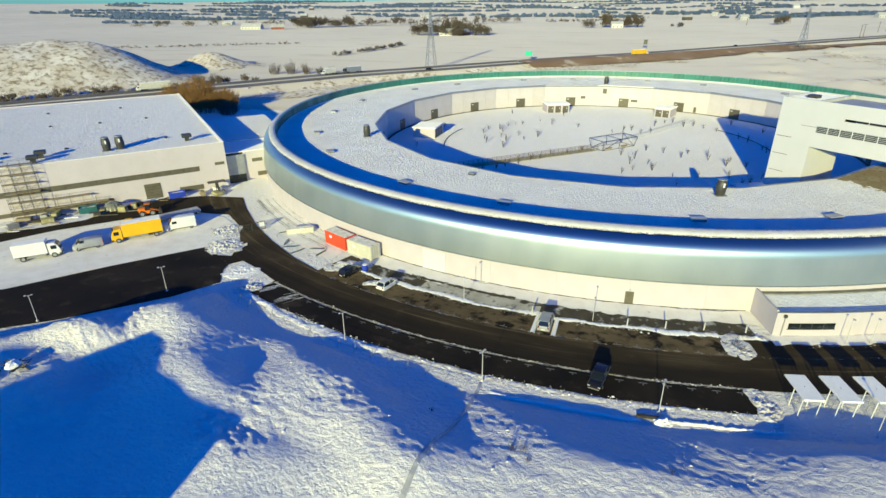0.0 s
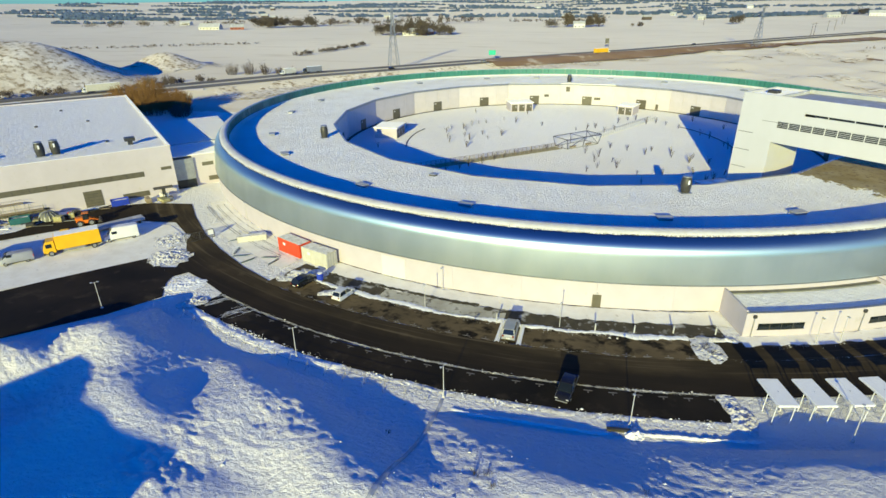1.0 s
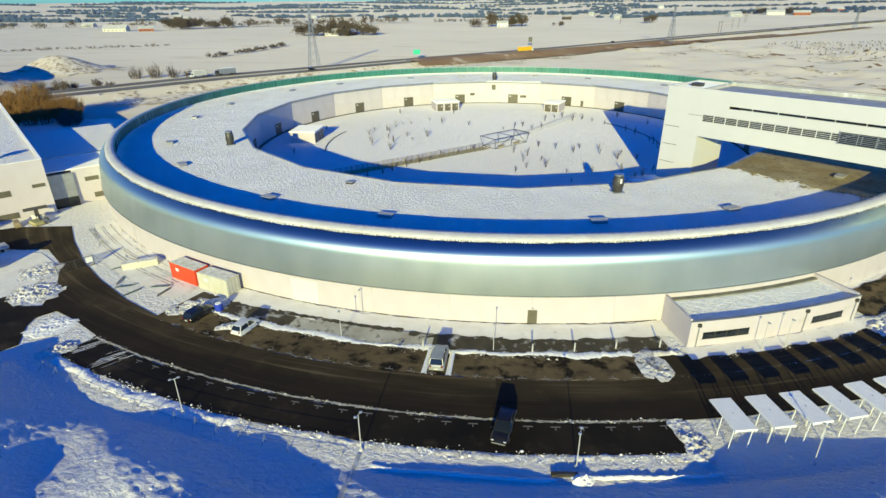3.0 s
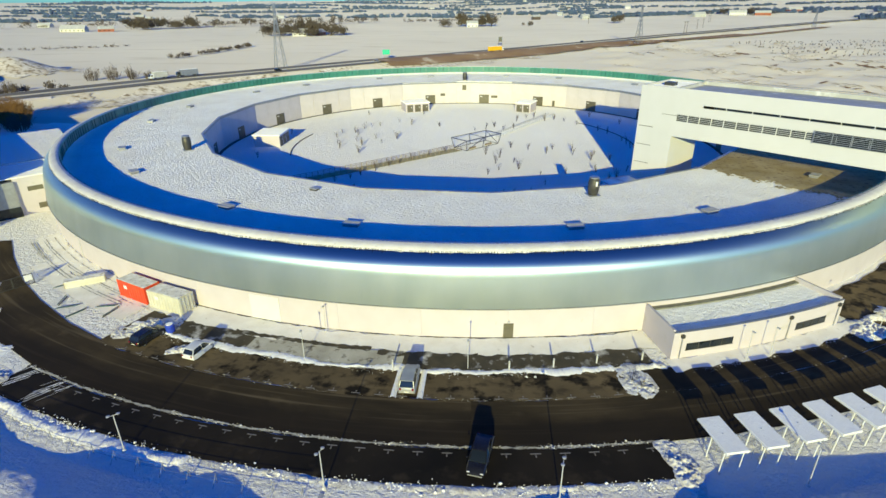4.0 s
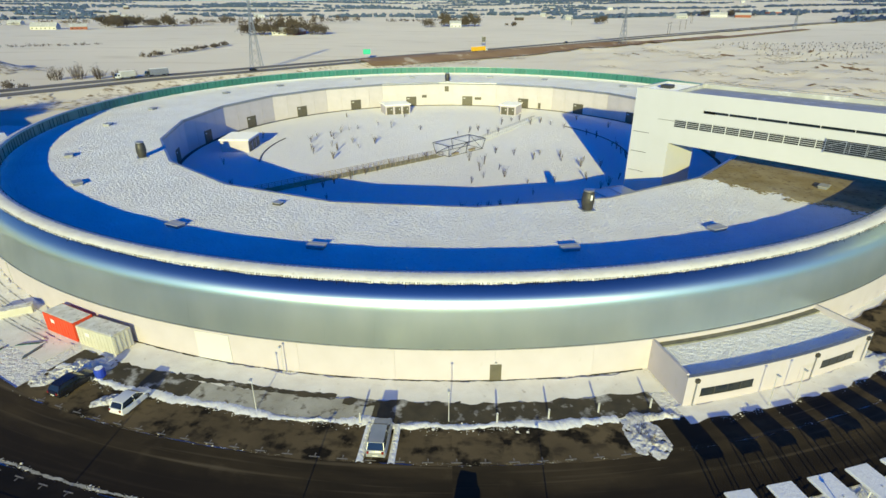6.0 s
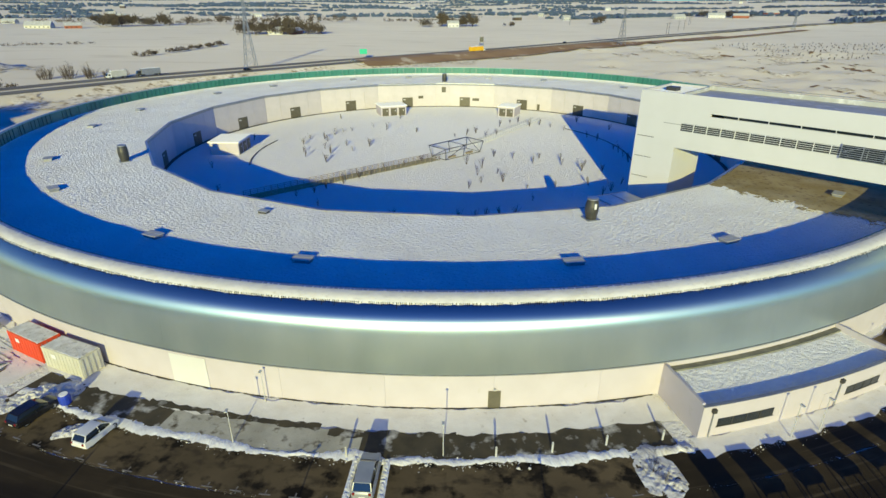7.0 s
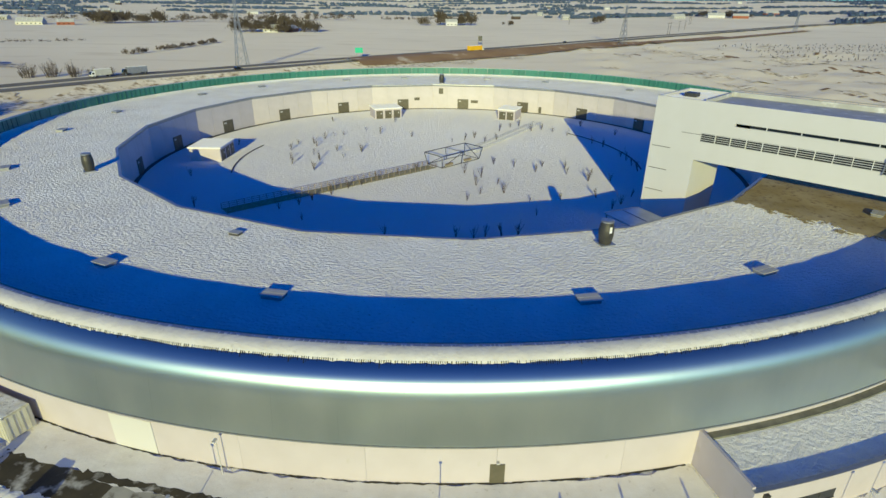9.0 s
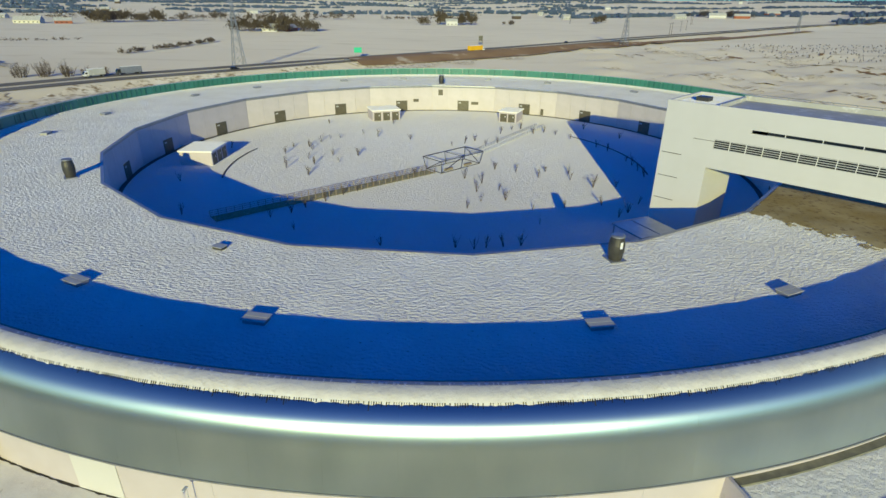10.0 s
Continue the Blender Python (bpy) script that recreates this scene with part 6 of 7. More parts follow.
def van(m, paint, label, L=5.6, W=2.0, H=2.4):
    """A panel van; local +x is its front."""
    t = thing("van", m, label, "van", "vans")
    h, hw = L / 2, W / 2
    part("body", loft([(-h, section_y(hw * 0.94, 0.35, H - 0.06, 0.12, hw * 0.86)), (-h + 0.2, section_y(hw, 0.28, H, 0.14, hw * 0.9)), (h * 0.32, section_y(hw, 0.28, H, 0.14, hw * 0.9)), (h * 0.45, section_y(hw, 0.28, H - 0.12, 0.14, hw * 0.88)),
                       (h * 0.74, section_y(hw * 0.97, 0.28, 1.3, 0.12)), (h - 0.12, section_y(hw * 0.9, 0.3, 1.05, 0.1)), (h, section_y(hw * 0.8, 0.38, 0.85, 0.06))]), paint, t, smooth=True)
    part("windscreen", loft([(h * 0.46, section_y(hw * 0.8, H - 0.4, H - 0.13, 0.04)), (h * 0.6, section_y(hw * 0.86, 1.45, 1.9, 0.04)), (h * 0.745, section_y(hw * 0.86, 1.27, 1.34, 0.02))]), M["glass"], t)
    for s in (-1, 1):
        y0, y1 = sorted((s * hw * 0.93, s * (hw + 0.004)))
        part("side_window", box(h * 0.2, h * 0.5, y0, y1, 1.45, 1.95), M["glass"], t)
        part("tail_light", box(-h - 0.01, -h + 0.05, min(s * 0.78, s * 0.92), max(s * 0.78, s * 0.92), 0.8, 1.3), M["rust_red"], t)
        part("sill", box(-h * 0.8, h * 0.6, min(s * hw * 0.99, s * (hw + 0.02)), max(s * hw * 0.99, s * (hw + 0.02)), 0.3, 0.45), M["dark_metal"], t)
        part("headlight", box(h - 0.16, h - 0.02, min(s * 0.55, s * 0.85), max(s * 0.55, s * 0.85), 0.8, 1.0), M["white_paint"], t)
    part("rear_door_joint", box(-h - 0.008, -h, -0.02, 0.02, 0.45, H - 0.2), M["dark_metal"], t)
    wheels(t, (-h + 1.0, h - 0.95), hw * 0.98, 0.36)
    return t


def heading(x, y, dx, dy, z=0.0):
    return Matrix.Translation((x, y, z)) @ Matrix.Rotation(math.atan2(dy, dx), 4, "Z")


box_truck(heading(-98.0, -111.8, 0.76, 0.65), M["white_paint"], M["white_paint"], "white box truck parked on packed snow", 7.2, 2.3, 3.2)
van(heading(-92.9, -106.1, -0.68, -0.73), M["silver_paint"], "silver panel van parked on packed snow", 5.0, 1.9, 1.95)
box_truck(heading(-87.4, -99.6, -0.7, -0.71), M["yellow_paint"], M["yellow_paint"], "bright yellow box truck parked on packed snow", 9.0, 2.5, 3.5)
van(heading(-82.6, -93.4, -0.72, -0.69), M["white_paint"], "white panel van with a high roof", 5.9, 2.0, 2.6)

# the low loading slab behind the vehicles
wl_ = thing("loading_slab", heading(-88.0, -88.4, 4.6, 6.6), "low grey concrete loading slab topped with snow", "slab")
part("slab", box(-5.5, 5.0, -1.3, 1.3, 0.55, 1.0, 0.03), M["roof_grey"], wl_)
for x in (-4.6, 0.0, 4.0):
    part("support", box(x - 0.2, x + 0.2, -1.1, 1.1, 0.0, 0.55), M["dark_metal"], wl_)

# site machines and skips in front of the hall
lo_ = thing("loader", heading(-95.0, -88.6, 0.75, 0.66), "orange wheel loader with raised bucket arms", "loader", "site machines")
part("chassis", box(-1.6, 1.3, -0.6, 0.6, 0.5, 1.2, 0.05), M["orange_paint"], lo_)
part("engine_cover", box(-1.7, -0.3, -0.65, 0.65, 1.2, 1.75, 0.1), M["orange_paint"], lo_)
part("cab", box(-0.3, 0.7, -0.6, 0.6, 1.2, 2.5, 0.06), M["glass"], lo_, "dark glazed cab")
part("cab_roof", box(-0.4, 0.8, -0.66, 0.66, 2.5, 2.6, 0.03), M["orange_paint"], lo_)
for s in (-0.5, 0.5):
    part("arm", rods([((0.6, s, 1.5), (2.2, s, 0.9))], 0.1), M["orange_paint"], lo_)
part("bucket", box(2.1, 2.9, -1.0, 1.0, 0.3, 1.1, 0.08, (0.25, 0.0)), M["dark_metal"], lo_)
wheels(lo_, (-1.0, 1.0), 0.9, 0.6, 0.4)
rf = thing("road_barrier", heading(-102.0, -84.2, 0.8, 0.6), "red-orange barrier frame leaning beside the hall", "barrier")
part("panel", box(-1.3, 1.3, -0.3, 0.3, 0.35, 0.75, 0.06), M["rust_red"], rf)
part("foot", rods([((-1.0, -0.5, 0), (-1.0, 0.4, 0.5)), ((1.0, -0.5, 0), (1.0, 0.4, 0.5))], 0.06), M["grey_metal"], rf)
sand = thing("sand_bag", heading(-96.2, -92.8, 0.8, 0.6), "pale yellow covered bag of sand on the snow", "bag")
part("bag", box(-0.9, 0.9, -0.6, 0.6, -0.05, 0.55, 0.25), M["yellow_paint"], sand)


def skip(m, paint, label):
    t = thing("skip", m, label, "skip", "skips")
    b = bmesh.new()
    bx(b, -1.2, 1.2, -0.85, 0.85, 0.0, 0.12)
    for x0, x1, y0, y1 in ((-1.7, 1.7, -0.9, -0.82), (-1.7, 1.7, 0.82, 0.9), (-1.75, -1.65, -0.82, 0.82), (1.65, 1.75, -0.82, 0.82)):
        bx(b, x0, x1, y0, y1, 0.1, 1.3)
    part("tub", b, paint, t)
    part("rim", rods([((-1.75, -0.9, 1.3), (1.75, -0.9, 1.3)), ((1.75, -0.9, 1.3), (1.75, 0.9, 1.3)), ((1.75, 0.9, 1.3), (-1.75, 0.9, 1.3)), ((-1.75, 0.9, 1.3), (-1.75, -0.9, 1.3))], 0.06), paint, t)
    part("load", box(-1.6, 1.6, -0.8, 0.8, 0.7, 1.1, 0.2), M["snow_dirty"], t, "snowed-over rubble")
    return t


skip(HALL @ Matrix.Translation((-12.6, -2.2, 0)), M["blue_paint"], "bright blue waste skip by the hall wall")
skip(HALL @ Matrix.Translation((-30.8, -3.0, 0)), M["teal_paint"], "teal waste skip in the service yard")
rng = random.Random(77)
for k in range(22):          # pallets, boards and wrapped goods along the hall
    x, y = rng.uniform(-45, -3), rng.uniform(-6.5, -1.5)
    if -20 < x < -9:
        x -= 13
    p = thing("pallet_stack", HALL @ Matrix.Translation((x, y, 0)) @ Matrix.Rotation(rng.uniform(0, 3), 4, "Z"), "stack of wooden pallets with covered goods", "pallets", "pallet stacks")
    w, l, hh = rng.uniform(0.5, 0.9), rng.uniform(0.6, 1.6), rng.uniform(0.3, 1.0)
    part("pallet", box(-l, l, -w, w, 0, 0.16), M["wood"], p)
    part("crate", box(-l * 0.9, l * 0.9, -w * 0.9, w * 0.9, 0.16, 0.16 + hh, 0.06), rng.choice((M["dark_metal"], M["wood"], M["snow_dirty"], M["grey_metal"], M["hedge"])), p)
pl = thing("lifting_platform", HALL @ Matrix.Translation((-3.6, -3.4, 0)), "dark canopy platform standing beside the hall wall", "platform")
part("deck", box(-2.0, 2.0, -0.9, 0.9, 2.6, 2.75), M["dark_metal"], pl)
part("mast", box(-0.35, 0.35, -0.35, 0.35, 0.0, 2.6), M["dark_metal"], pl)
part("foot", box(-1.6, 1.6, -0.8, 0.8, 0.0, 0.3, 0.04), M["dark_metal"], pl)

nt = thing("scrap_heap", heading(-105.4, -87.3, 0.8, 0.6), "rounded grey-green heap of netting and steel mesh", "scrap heap")
part("netting", lathe([(1.9, 0.0), (1.75, 0.6), (1.35, 1.2), (0.8, 1.55), (0.05, 1.7)], 14), M["hedge_grey"], nt, smooth=False)
hoops = []
for k in range(7):
    a0 = k * 0.9
    for i in range(6):
        u, v = i / 6 * math.pi, (i + 1) / 6 * math.pi
        hoops.append(((1.95 * math.cos(u) * math.cos(a0), 1.95 * math.cos(u) * math.sin(a0), 1.8 * math.sin(u)), (1.95 * math.cos(v) * math.cos(a0), 1.95 * math.cos(v) * math.sin(a0), 1.8 * math.sin(v))))
part("mesh", rods(hoops, 0.05), M["grey_metal"], nt, "bent steel mesh")
rngp = random.Random(31)
for k in range(26):            # planks, tubes and beams lying about in front of the hall
    x, y, l = rngp.uniform(-46, -14), rngp.uniform(-8.5, -2.0), rngp.uniform(0.8, 2.6)
    pk = thing("plank", HALL @ Matrix.Translation((x, y, 0.0)) @ Matrix.Rotation(rngp.uniform(-0.5, 0.5), 4, "Z"), "loose plank lying on the yard snow", "plank", "loose planks")
    part("board", box(-l, l, -0.14, 0.14, -0.02, rngp.uniform(0.08, 0.25)), rngp.choice((M["wood"], M["dark_metal"], M["grey_metal"], M["snow_clean"], M["wood"])), pk)

# scaffolding at the hall front
sc = thing("scaffolding", HALL @ Matrix.Translation((-41.5, 0, 0)), "galvanised scaffolding tower with plank decks against the hall", "scaffolding")
for i in range(4):
    for y in (-0.3, -1.6):
        part("standard", rods([((-3.0 + 2.0 * i, y, -0.4), (-3.0 + 2.0 * i, y, 12.3))], 0.035), M["dark_metal"], sc)
for lv in range(6):
    z = 1.8 + 2.0 * lv
    part("deck", box(-3.1, 3.1, -1.6, -0.3, z, z + 0.08), M["wood"], sc, "plank deck")
    for y in (-0.3, -1.6):
        part("ledger", rods([((-3.1, y, z + 1.0), (3.1, y, z + 1.0))], 0.03), M["dark_metal"], sc)
    for i in range(3):
        a, b = (-3.0 + 2 * i, -1.6, z), (-1.0 + 2 * i, -1.6, z + 2.0)
        if lv < 5:
            part("brace", rods([(a, b)], 0.025), M["hedge_grey"], sc)
sc2 = thing("scaffolding", HALL @ Matrix.Translation((-34.0, 0, 0)), "low scaffolding bays with plank decks along the hall", "scaffolding")
for i in range(6):
    for y in (-0.3, -1.5):
        part("standard", rods([((-4.5 + 2.4 * i, y, -0.4), (-4.5 + 2.4 * i, y, 5.0 - 0.5 * i))], 0.03), M["hedge_grey"], sc2)
for lv in range(2):
    part("deck", box(-4.6, 7.4 - 3 * lv, -1.5, -0.3, 1.6 + 1.9 * lv, 1.68 + 1.9 * lv), M["wood"], sc2, "plank deck")
    part("ledger", rods([((-4.6, -1.5, 2.5 + 1.9 * lv), (7.4 - 3 * lv, -1.5, 2.5 + 1.9 * lv))], 0.03), M["hedge_grey"], sc2)


# ---- highway traffic, signs, masts ----
def on_road(s, off):
    """Pose on the highway: s metres from its start, off to the left of its run."""
    left = s
    for p, q in zip(HIGHWAY, HIGHWAY[1:]):
        d = q - p
        L = float(np.hypot(*d))
        if left <= L:
            d = d / L
            c = p + d * left + np.array((-d[1], d[0])) * off
            return Matrix.Translation((c[0], c[1], float(height(c[0], c[1])) + 0.13)) @ Matrix.Rotation(math.atan2(d[1], d[0]), 4, "Z")
        left -= L
    return Matrix()


def road_pos(x, y):
    """Metres along the highway nearest to a place."""
    best, run = (1e9, 0), 0.0
    for p, q in zip(HIGHWAY, HIGHWAY[1:]):
        d = q - p
        L = float(np.hypot(*d))
        t = min(1, max(0, float((np.array((x, y)) - p) @ d) / L ** 2))
        best = min(best, (float(np.hypot(*(np.array((x, y)) - p - t * d))), run + t * L))
        run += L
    return best[1]


FLIP = Matrix.Rotation(math.pi, 4, "Z")
box_truck(on_road(road_pos(20, 290), -5.5), M["white_paint"], M["yellow_paint"], "yellow tanker-length truck on the highway", 15.0, 2.5, 3.9)
box_truck(on_road(road_pos(-250, 0) + 62, 6.5) @ FLIP, M["white_paint"], M["cream_paint"], "cream articulated truck on the highway", 16.0, 2.5, 3.9)
box_truck(on_road(road_pos(-165, 110) + 18, 6.5) @ FLIP, M["white_paint"], M["roof_grey"], "grey box truck on the highway", 9.0, 2.5, 3.6)
box_truck(on_road(road_pos(-165, 110) + 32, 6.5) @ FLIP, M["dark_metal"], M["grey_metal"], "grey trailer truck on the highway", 11.0, 2.5, 3.6)
for s, off, pt, lb in ((road_pos(-110, 165), -6, M["black_paint"], "dark car driving on the highway"), (road_pos(-60, 215), -6, M["silver_paint"], "silver car driving on the highway"), (road_pos(110, 380), 6, M["black_paint"], "dark car driving on the highway"), (road_pos(-200, 60), -6, M["white_paint"], "white car driving on the highway")):
    car(on_road(s, off) @ (FLIP if off > 0 else Matrix()), pt, lb)

sg = thing("road_sign", on_road(road_pos(-56, 240), 17), "green highway direction sign on two posts", "sign")
part("board", box(-2.6, 2.6, -0.08, 0.08, 2.6, 6.0), M["green_sign"], sg)
for x in (-1.8, 1.8):
    part("post", rods([((x, 0.12, -1), (x, 0.12, 5.8))], 0.1), M["grey_metal"], sg)
sg.matrix_basis = Matrix.Translation((-58, 262, 0.6)) @ Matrix.Rotation(radians(10), 4, "Z")
sb = thing("road_sign", Matrix.Translation((33, 389, 0.3)), "grey back of a highway sign on two posts", "sign")
part("board", box(-1.6, 1.6, -0.08, 0.08, 3.2, 7.4), M["dark_metal"], sb)
for x in (-1.6, 1.6):
    part("post", rods([((x, 0.12, -1), (x, 0.12, 7.8))], 0.12), M["dark_metal"], sb)

bp_ = thing("underpass", on_road(road_pos(-192, 72), -15.5), "concrete underpass portal below the highway", "underpass")
part("wing_wall", box(-9, -4.4, -0.4, 0.4, -2.8, 0.6), M["concrete"], bp_)
part("wing_wall", box(4.4, 9, -0.4, 0.4, -2.8, 0.6), M["concrete"], bp_)
part("lintel", box(-4.4, 4.4, -0.4, 0.4, -0.2, 0.7), M["concrete"], bp_)
# a black sheet paints the darkness of the passage; nothing is hollow
part("opening", box(-4.4, 4.4, 0.0, 0.1, -2.8, -0.2), M["rubber"], bp_, "black sheet for the dark passage")


def pylon(x, y, h, turn):
    t = thing("power_pylon", Matrix.Translation((x, y, float(height(x, y)))) @ Matrix.Rotation(radians(turn), 4, "Z"), "tall grey lattice power pylon in the field", "pylon", "power pylons")
    w0, w1 = h * 0.085, 0.55
    lv = [0, 0.16, 0.3, 0.43, 0.55, 0.66, 0.76, 0.86, 1.0]
    half = lambda s: w0 + (w1 - w0) * min(1, s / 0.8)
    cs = ((-1, -1), (1, -1), (1, 1), (-1, 1))
    for i, (sx, sy) in enumerate(cs):
        part("leg", rods([((sx * half(a), sy * half(a), a * h), (sx * half(b), sy * half(b), b * h)) for a, b in zip(lv, lv[1:])], 0.17, 4), M["grey_metal"], t)
        ex, ey = cs[(i + 1) % 4]
        rowsx = []
        for a, b in zip(lv, lv[1:]):
            rowsx += [((sx * half(a), sy * half(a), a * h), (ex * half(b), ey * half(b), b * h)), ((ex * half(a), ey * half(a), a * h), (sx * half(b), sy * half(b), b * h))]
        part("lattice", rods(rowsx, 0.09, 4), M["grey_metal"], t)
    for s, L in ((0.76, 6.0), (0.86, 8.0), (0.97, 5.0)):
        part("cross_arm", rods([((-L, 0, s * h), (L, 0, s * h)), ((-L, 0, s * h), (0, 0, s * h + 1.6)), ((L, 0, s * h), (0, 0, s * h + 1.6))], 0.1, 4), M["grey_metal"], t)


pylon(-113, 187, 36, 35)
pylon(162, 392, 33, 35)
pylon(472, 655, 26, 35)
for k, (x, y) in enumerate(((250, 520), (262, 545), (330, 690), (350, 720), (310, 1000), (220, 900), (226, 930), (430, 900), (445, 930))):
    t = thing("power_pole", Matrix.Translation((x, y, float(height(x, y)))), "wooden power pole in the field", "pole", "power poles")
    part("shaft", tube(bmesh.new(), (0, 0, -1), (0, 0, 13), 0.25, 0.18, 6), M["bark"], t)
    part("cross_arm", rods([((-2, 0, 12.2), (2, 0, 12.2))], 0.15, 4), M["bark"], t)


# ---- trees, woods and farms ----
def branch(bm, p, d, L, r, depth, rng, spread_):
    q = p + d * L
    tube(bm, p, q, r, r * 0.62, 5 if depth > 1 else 3)
    if depth == 0:
        return
    for _ in range(rng.randint(3, 4)):
        nd = (d + Vector((rng.uniform(-1, 1), rng.uniform(-1, 1), rng.uniform(-0.25, 0.7))) * spread_).normalized()
        branch(bm, p.lerp(q, rng.uniform(0.55, 1.0)), nd, L * rng.uniform(0.55, 0.8), r * 0.55, depth - 1, rng, spread_)


def twig_crown(rng, n, rx, ry, rz, z0, size, fat=0.09):
    """Many short thin twigs scattered through an uneven crown."""
    vs, fs = [], []
    lobes = [(rng.uniform(-0.6, 0.6) * rx, rng.uniform(-0.6, 0.6) * ry, z0 + rng.uniform(-0.35, 0.5) * rz, rng.uniform(0.35, 0.65)) for _ in range(9)]
    for _ in range(n):
        lx, ly, lz, s = rng.choice(lobes)
        c = Vector((lx + rng.gauss(0, 0.42) * rx * s, ly + rng.gauss(0, 0.42) * ry * s, max(0.2, lz + rng.gauss(0, 0.42) * rz * s)))
        d = Vector((rng.uniform(-0.7, 0.7), rng.uniform(-0.7, 0.7), rng.uniform(0.3, 1.2))).normalized() * size * rng.uniform(0.6, 1.4)
        w = d.orthogonal().normalized() * size * fat
        w2 = d.cross(w).normalized() * size * fat
        i = len(vs)
        vs += [c + w, c - w, c + w2, c + d]
        fs += [(i, i + 1, i + 3), (i + 1, i + 2, i + 3), (i + 2, i, i + 3)]
    return vs, fs


def raw(name, vs, fs, material, parent=None, label=""):
    me = bpy.data.meshes.new(name)
    me.from_pydata([tuple(v) for v in vs], [], fs)
    me.materials.append(material)
    ob = new(name, me)
    if parent:
        ob.parent = parent
    if label:
        tagged(ob, label)
    return ob


def bare_tree(x, y, h, rx, seed, mat, label, n=1500, size=0.7):
    rng = random.Random(seed)
    t = thing("tree", Matrix.Translation((x, y, float(height(x, y)))), label, "tree", "trees")
    bm = bmesh.new()
    branch(bm, Vector((0, 0, -0.3)), Vector((0, 0, 1)), h * 0.35, h * 0.03, 3, rng, 0.75)
    part("trunk", bm, M["bark"], t)
    vs, fs = twig_crown(rng, n, rx, rx, h * 0.5, h * 0.42, size, 0.13)
    raw("crown", vs, fs, mat, t, "bare twiggy crown")


def fan_bush(x, y, h, rx, n, seed, mat, label, name="willow"):
    """A many-stemmed shrub: thin stems fan out from the ground and carry finer twigs."""
    rng = random.Random(seed)
    t = thing(name, Matrix.Translation((x, y, float(height(x, y)))), label, "willow" if name == "willow" else "bush", name + "s")
    vs, fs = [], []
    stems = bmesh.new()
    for k in range(n):
        a, d = rng.uniform(0, 6.283), math.sqrt(rng.random())
        p = Vector((math.cos(a), math.sin(a), 0)) * d * rx * 0.55
        q = Vector((math.cos(a) * d * rx * rng.uniform(0.6, 1.25), math.sin(a) * d * rx * rng.uniform(0.6, 1.25), h * (1.05 - 0.4 * d * d) * rng.uniform(0.35, 1.0) ** 0.7))
        if k < 40:
            tube(stems, p - Vector((0, 0, 0.3)), p.lerp(q, 0.8), 0.09, 0.03, 4)
        for m in range(26):
            u = rng.uniform(0.18, 1.0)
            c = p.lerp(q, u) + Vector((rng.gauss(0, 0.3), rng.gauss(0, 0.3), 0))
            e = Vector((rng.gauss(0, 0.3) + 0.25 * math.cos(a), rng.gauss(0, 0.3) + 0.25 * math.sin(a), rng.uniform(0.6, 1.1))) * h * 0.1
            w = e.orthogonal().normalized() * 0.05
            i = len(vs)
            vs += [c + w, c - w, c + e.cross(w).normalized() * 0.05, c + e]
            fs += [(i, i + 1, i + 3), (i + 1, i + 2, i + 3), (i + 2, i, i + 3)]
    part("stems", stems, M["bark"], t)
    raw("crown", vs, fs, mat, t, "dense upright twigs")


for k, (x, y, h, rx) in enumerate(((-164, 20, 14.5, 8.0), (-172, 15, 12.5, 7.0), (-156, 25, 10.0, 6.0))):
    fan_bush(x, y, h, rx, 420, 300 + k, M["rust_twig"], "dense rust-brown bare willow by the highway")
fan_bush(-150, 18, 6.0, 5.0, 90, 310, M["bark"], "low dark bare bush under the willows", "bush")
for k, (x, y, h, rx) in enumerate(((-206, 146, 8, 4.5), (-196, 149, 9, 5.0), (-186, 151, 8, 4.5), (-178, 154, 5, 3), (-172, 158, 4.5, 3), (-217, 100, 6, 3.5), (-222, 92, 5.5, 3.5))):
    fan_bush(x, y, h, rx, 34, 320 + k, M["bark"], "bare grey-brown bush in the snow", "bush")


DENSE = 3.0


def thicket(points, h, w, seed, mat, label, per=26, size=0.9, name="hedgerow", fat=0.2):
    """A hedge or wood along a line: many twigs of uneven height."""
    rng = random.Random(seed)
    vs, fs = [], []
    for (ax, ay), (bx_, by_) in zip(points, points[1:]):
        L = math.hypot(bx_ - ax, by_ - ay)
        step = max(w * 0.8, h * 0.5)
        for k in range(int(L / step) + 1):
            if rng.random() < 0.12:
                continue
            t = (k + rng.random()) * step / L
            x, y = ax + (bx_ - ax) * t + rng.uniform(-w, w) * 0.5, ay + (by_ - ay) * t + rng.uniform(-w, w) * 0.5
            hh = h * rng.uniform(0.55, 1.2)
            v, f = twig_crown(rng, int(per * DENSE), w * 0.6, w * 0.6, hh * 0.55, hh * 0.45, size * hh * 0.16 + 0.25, fat)
            z = float(height(x, y))
            i = len(vs)
            vs += [(a + x, b + y, c + z) for a, b, c in v]
            fs += [tuple(j + i for j in g) for g in f]
    return tagged(raw(name, vs, fs, mat), label, "trees", kind="stuff")


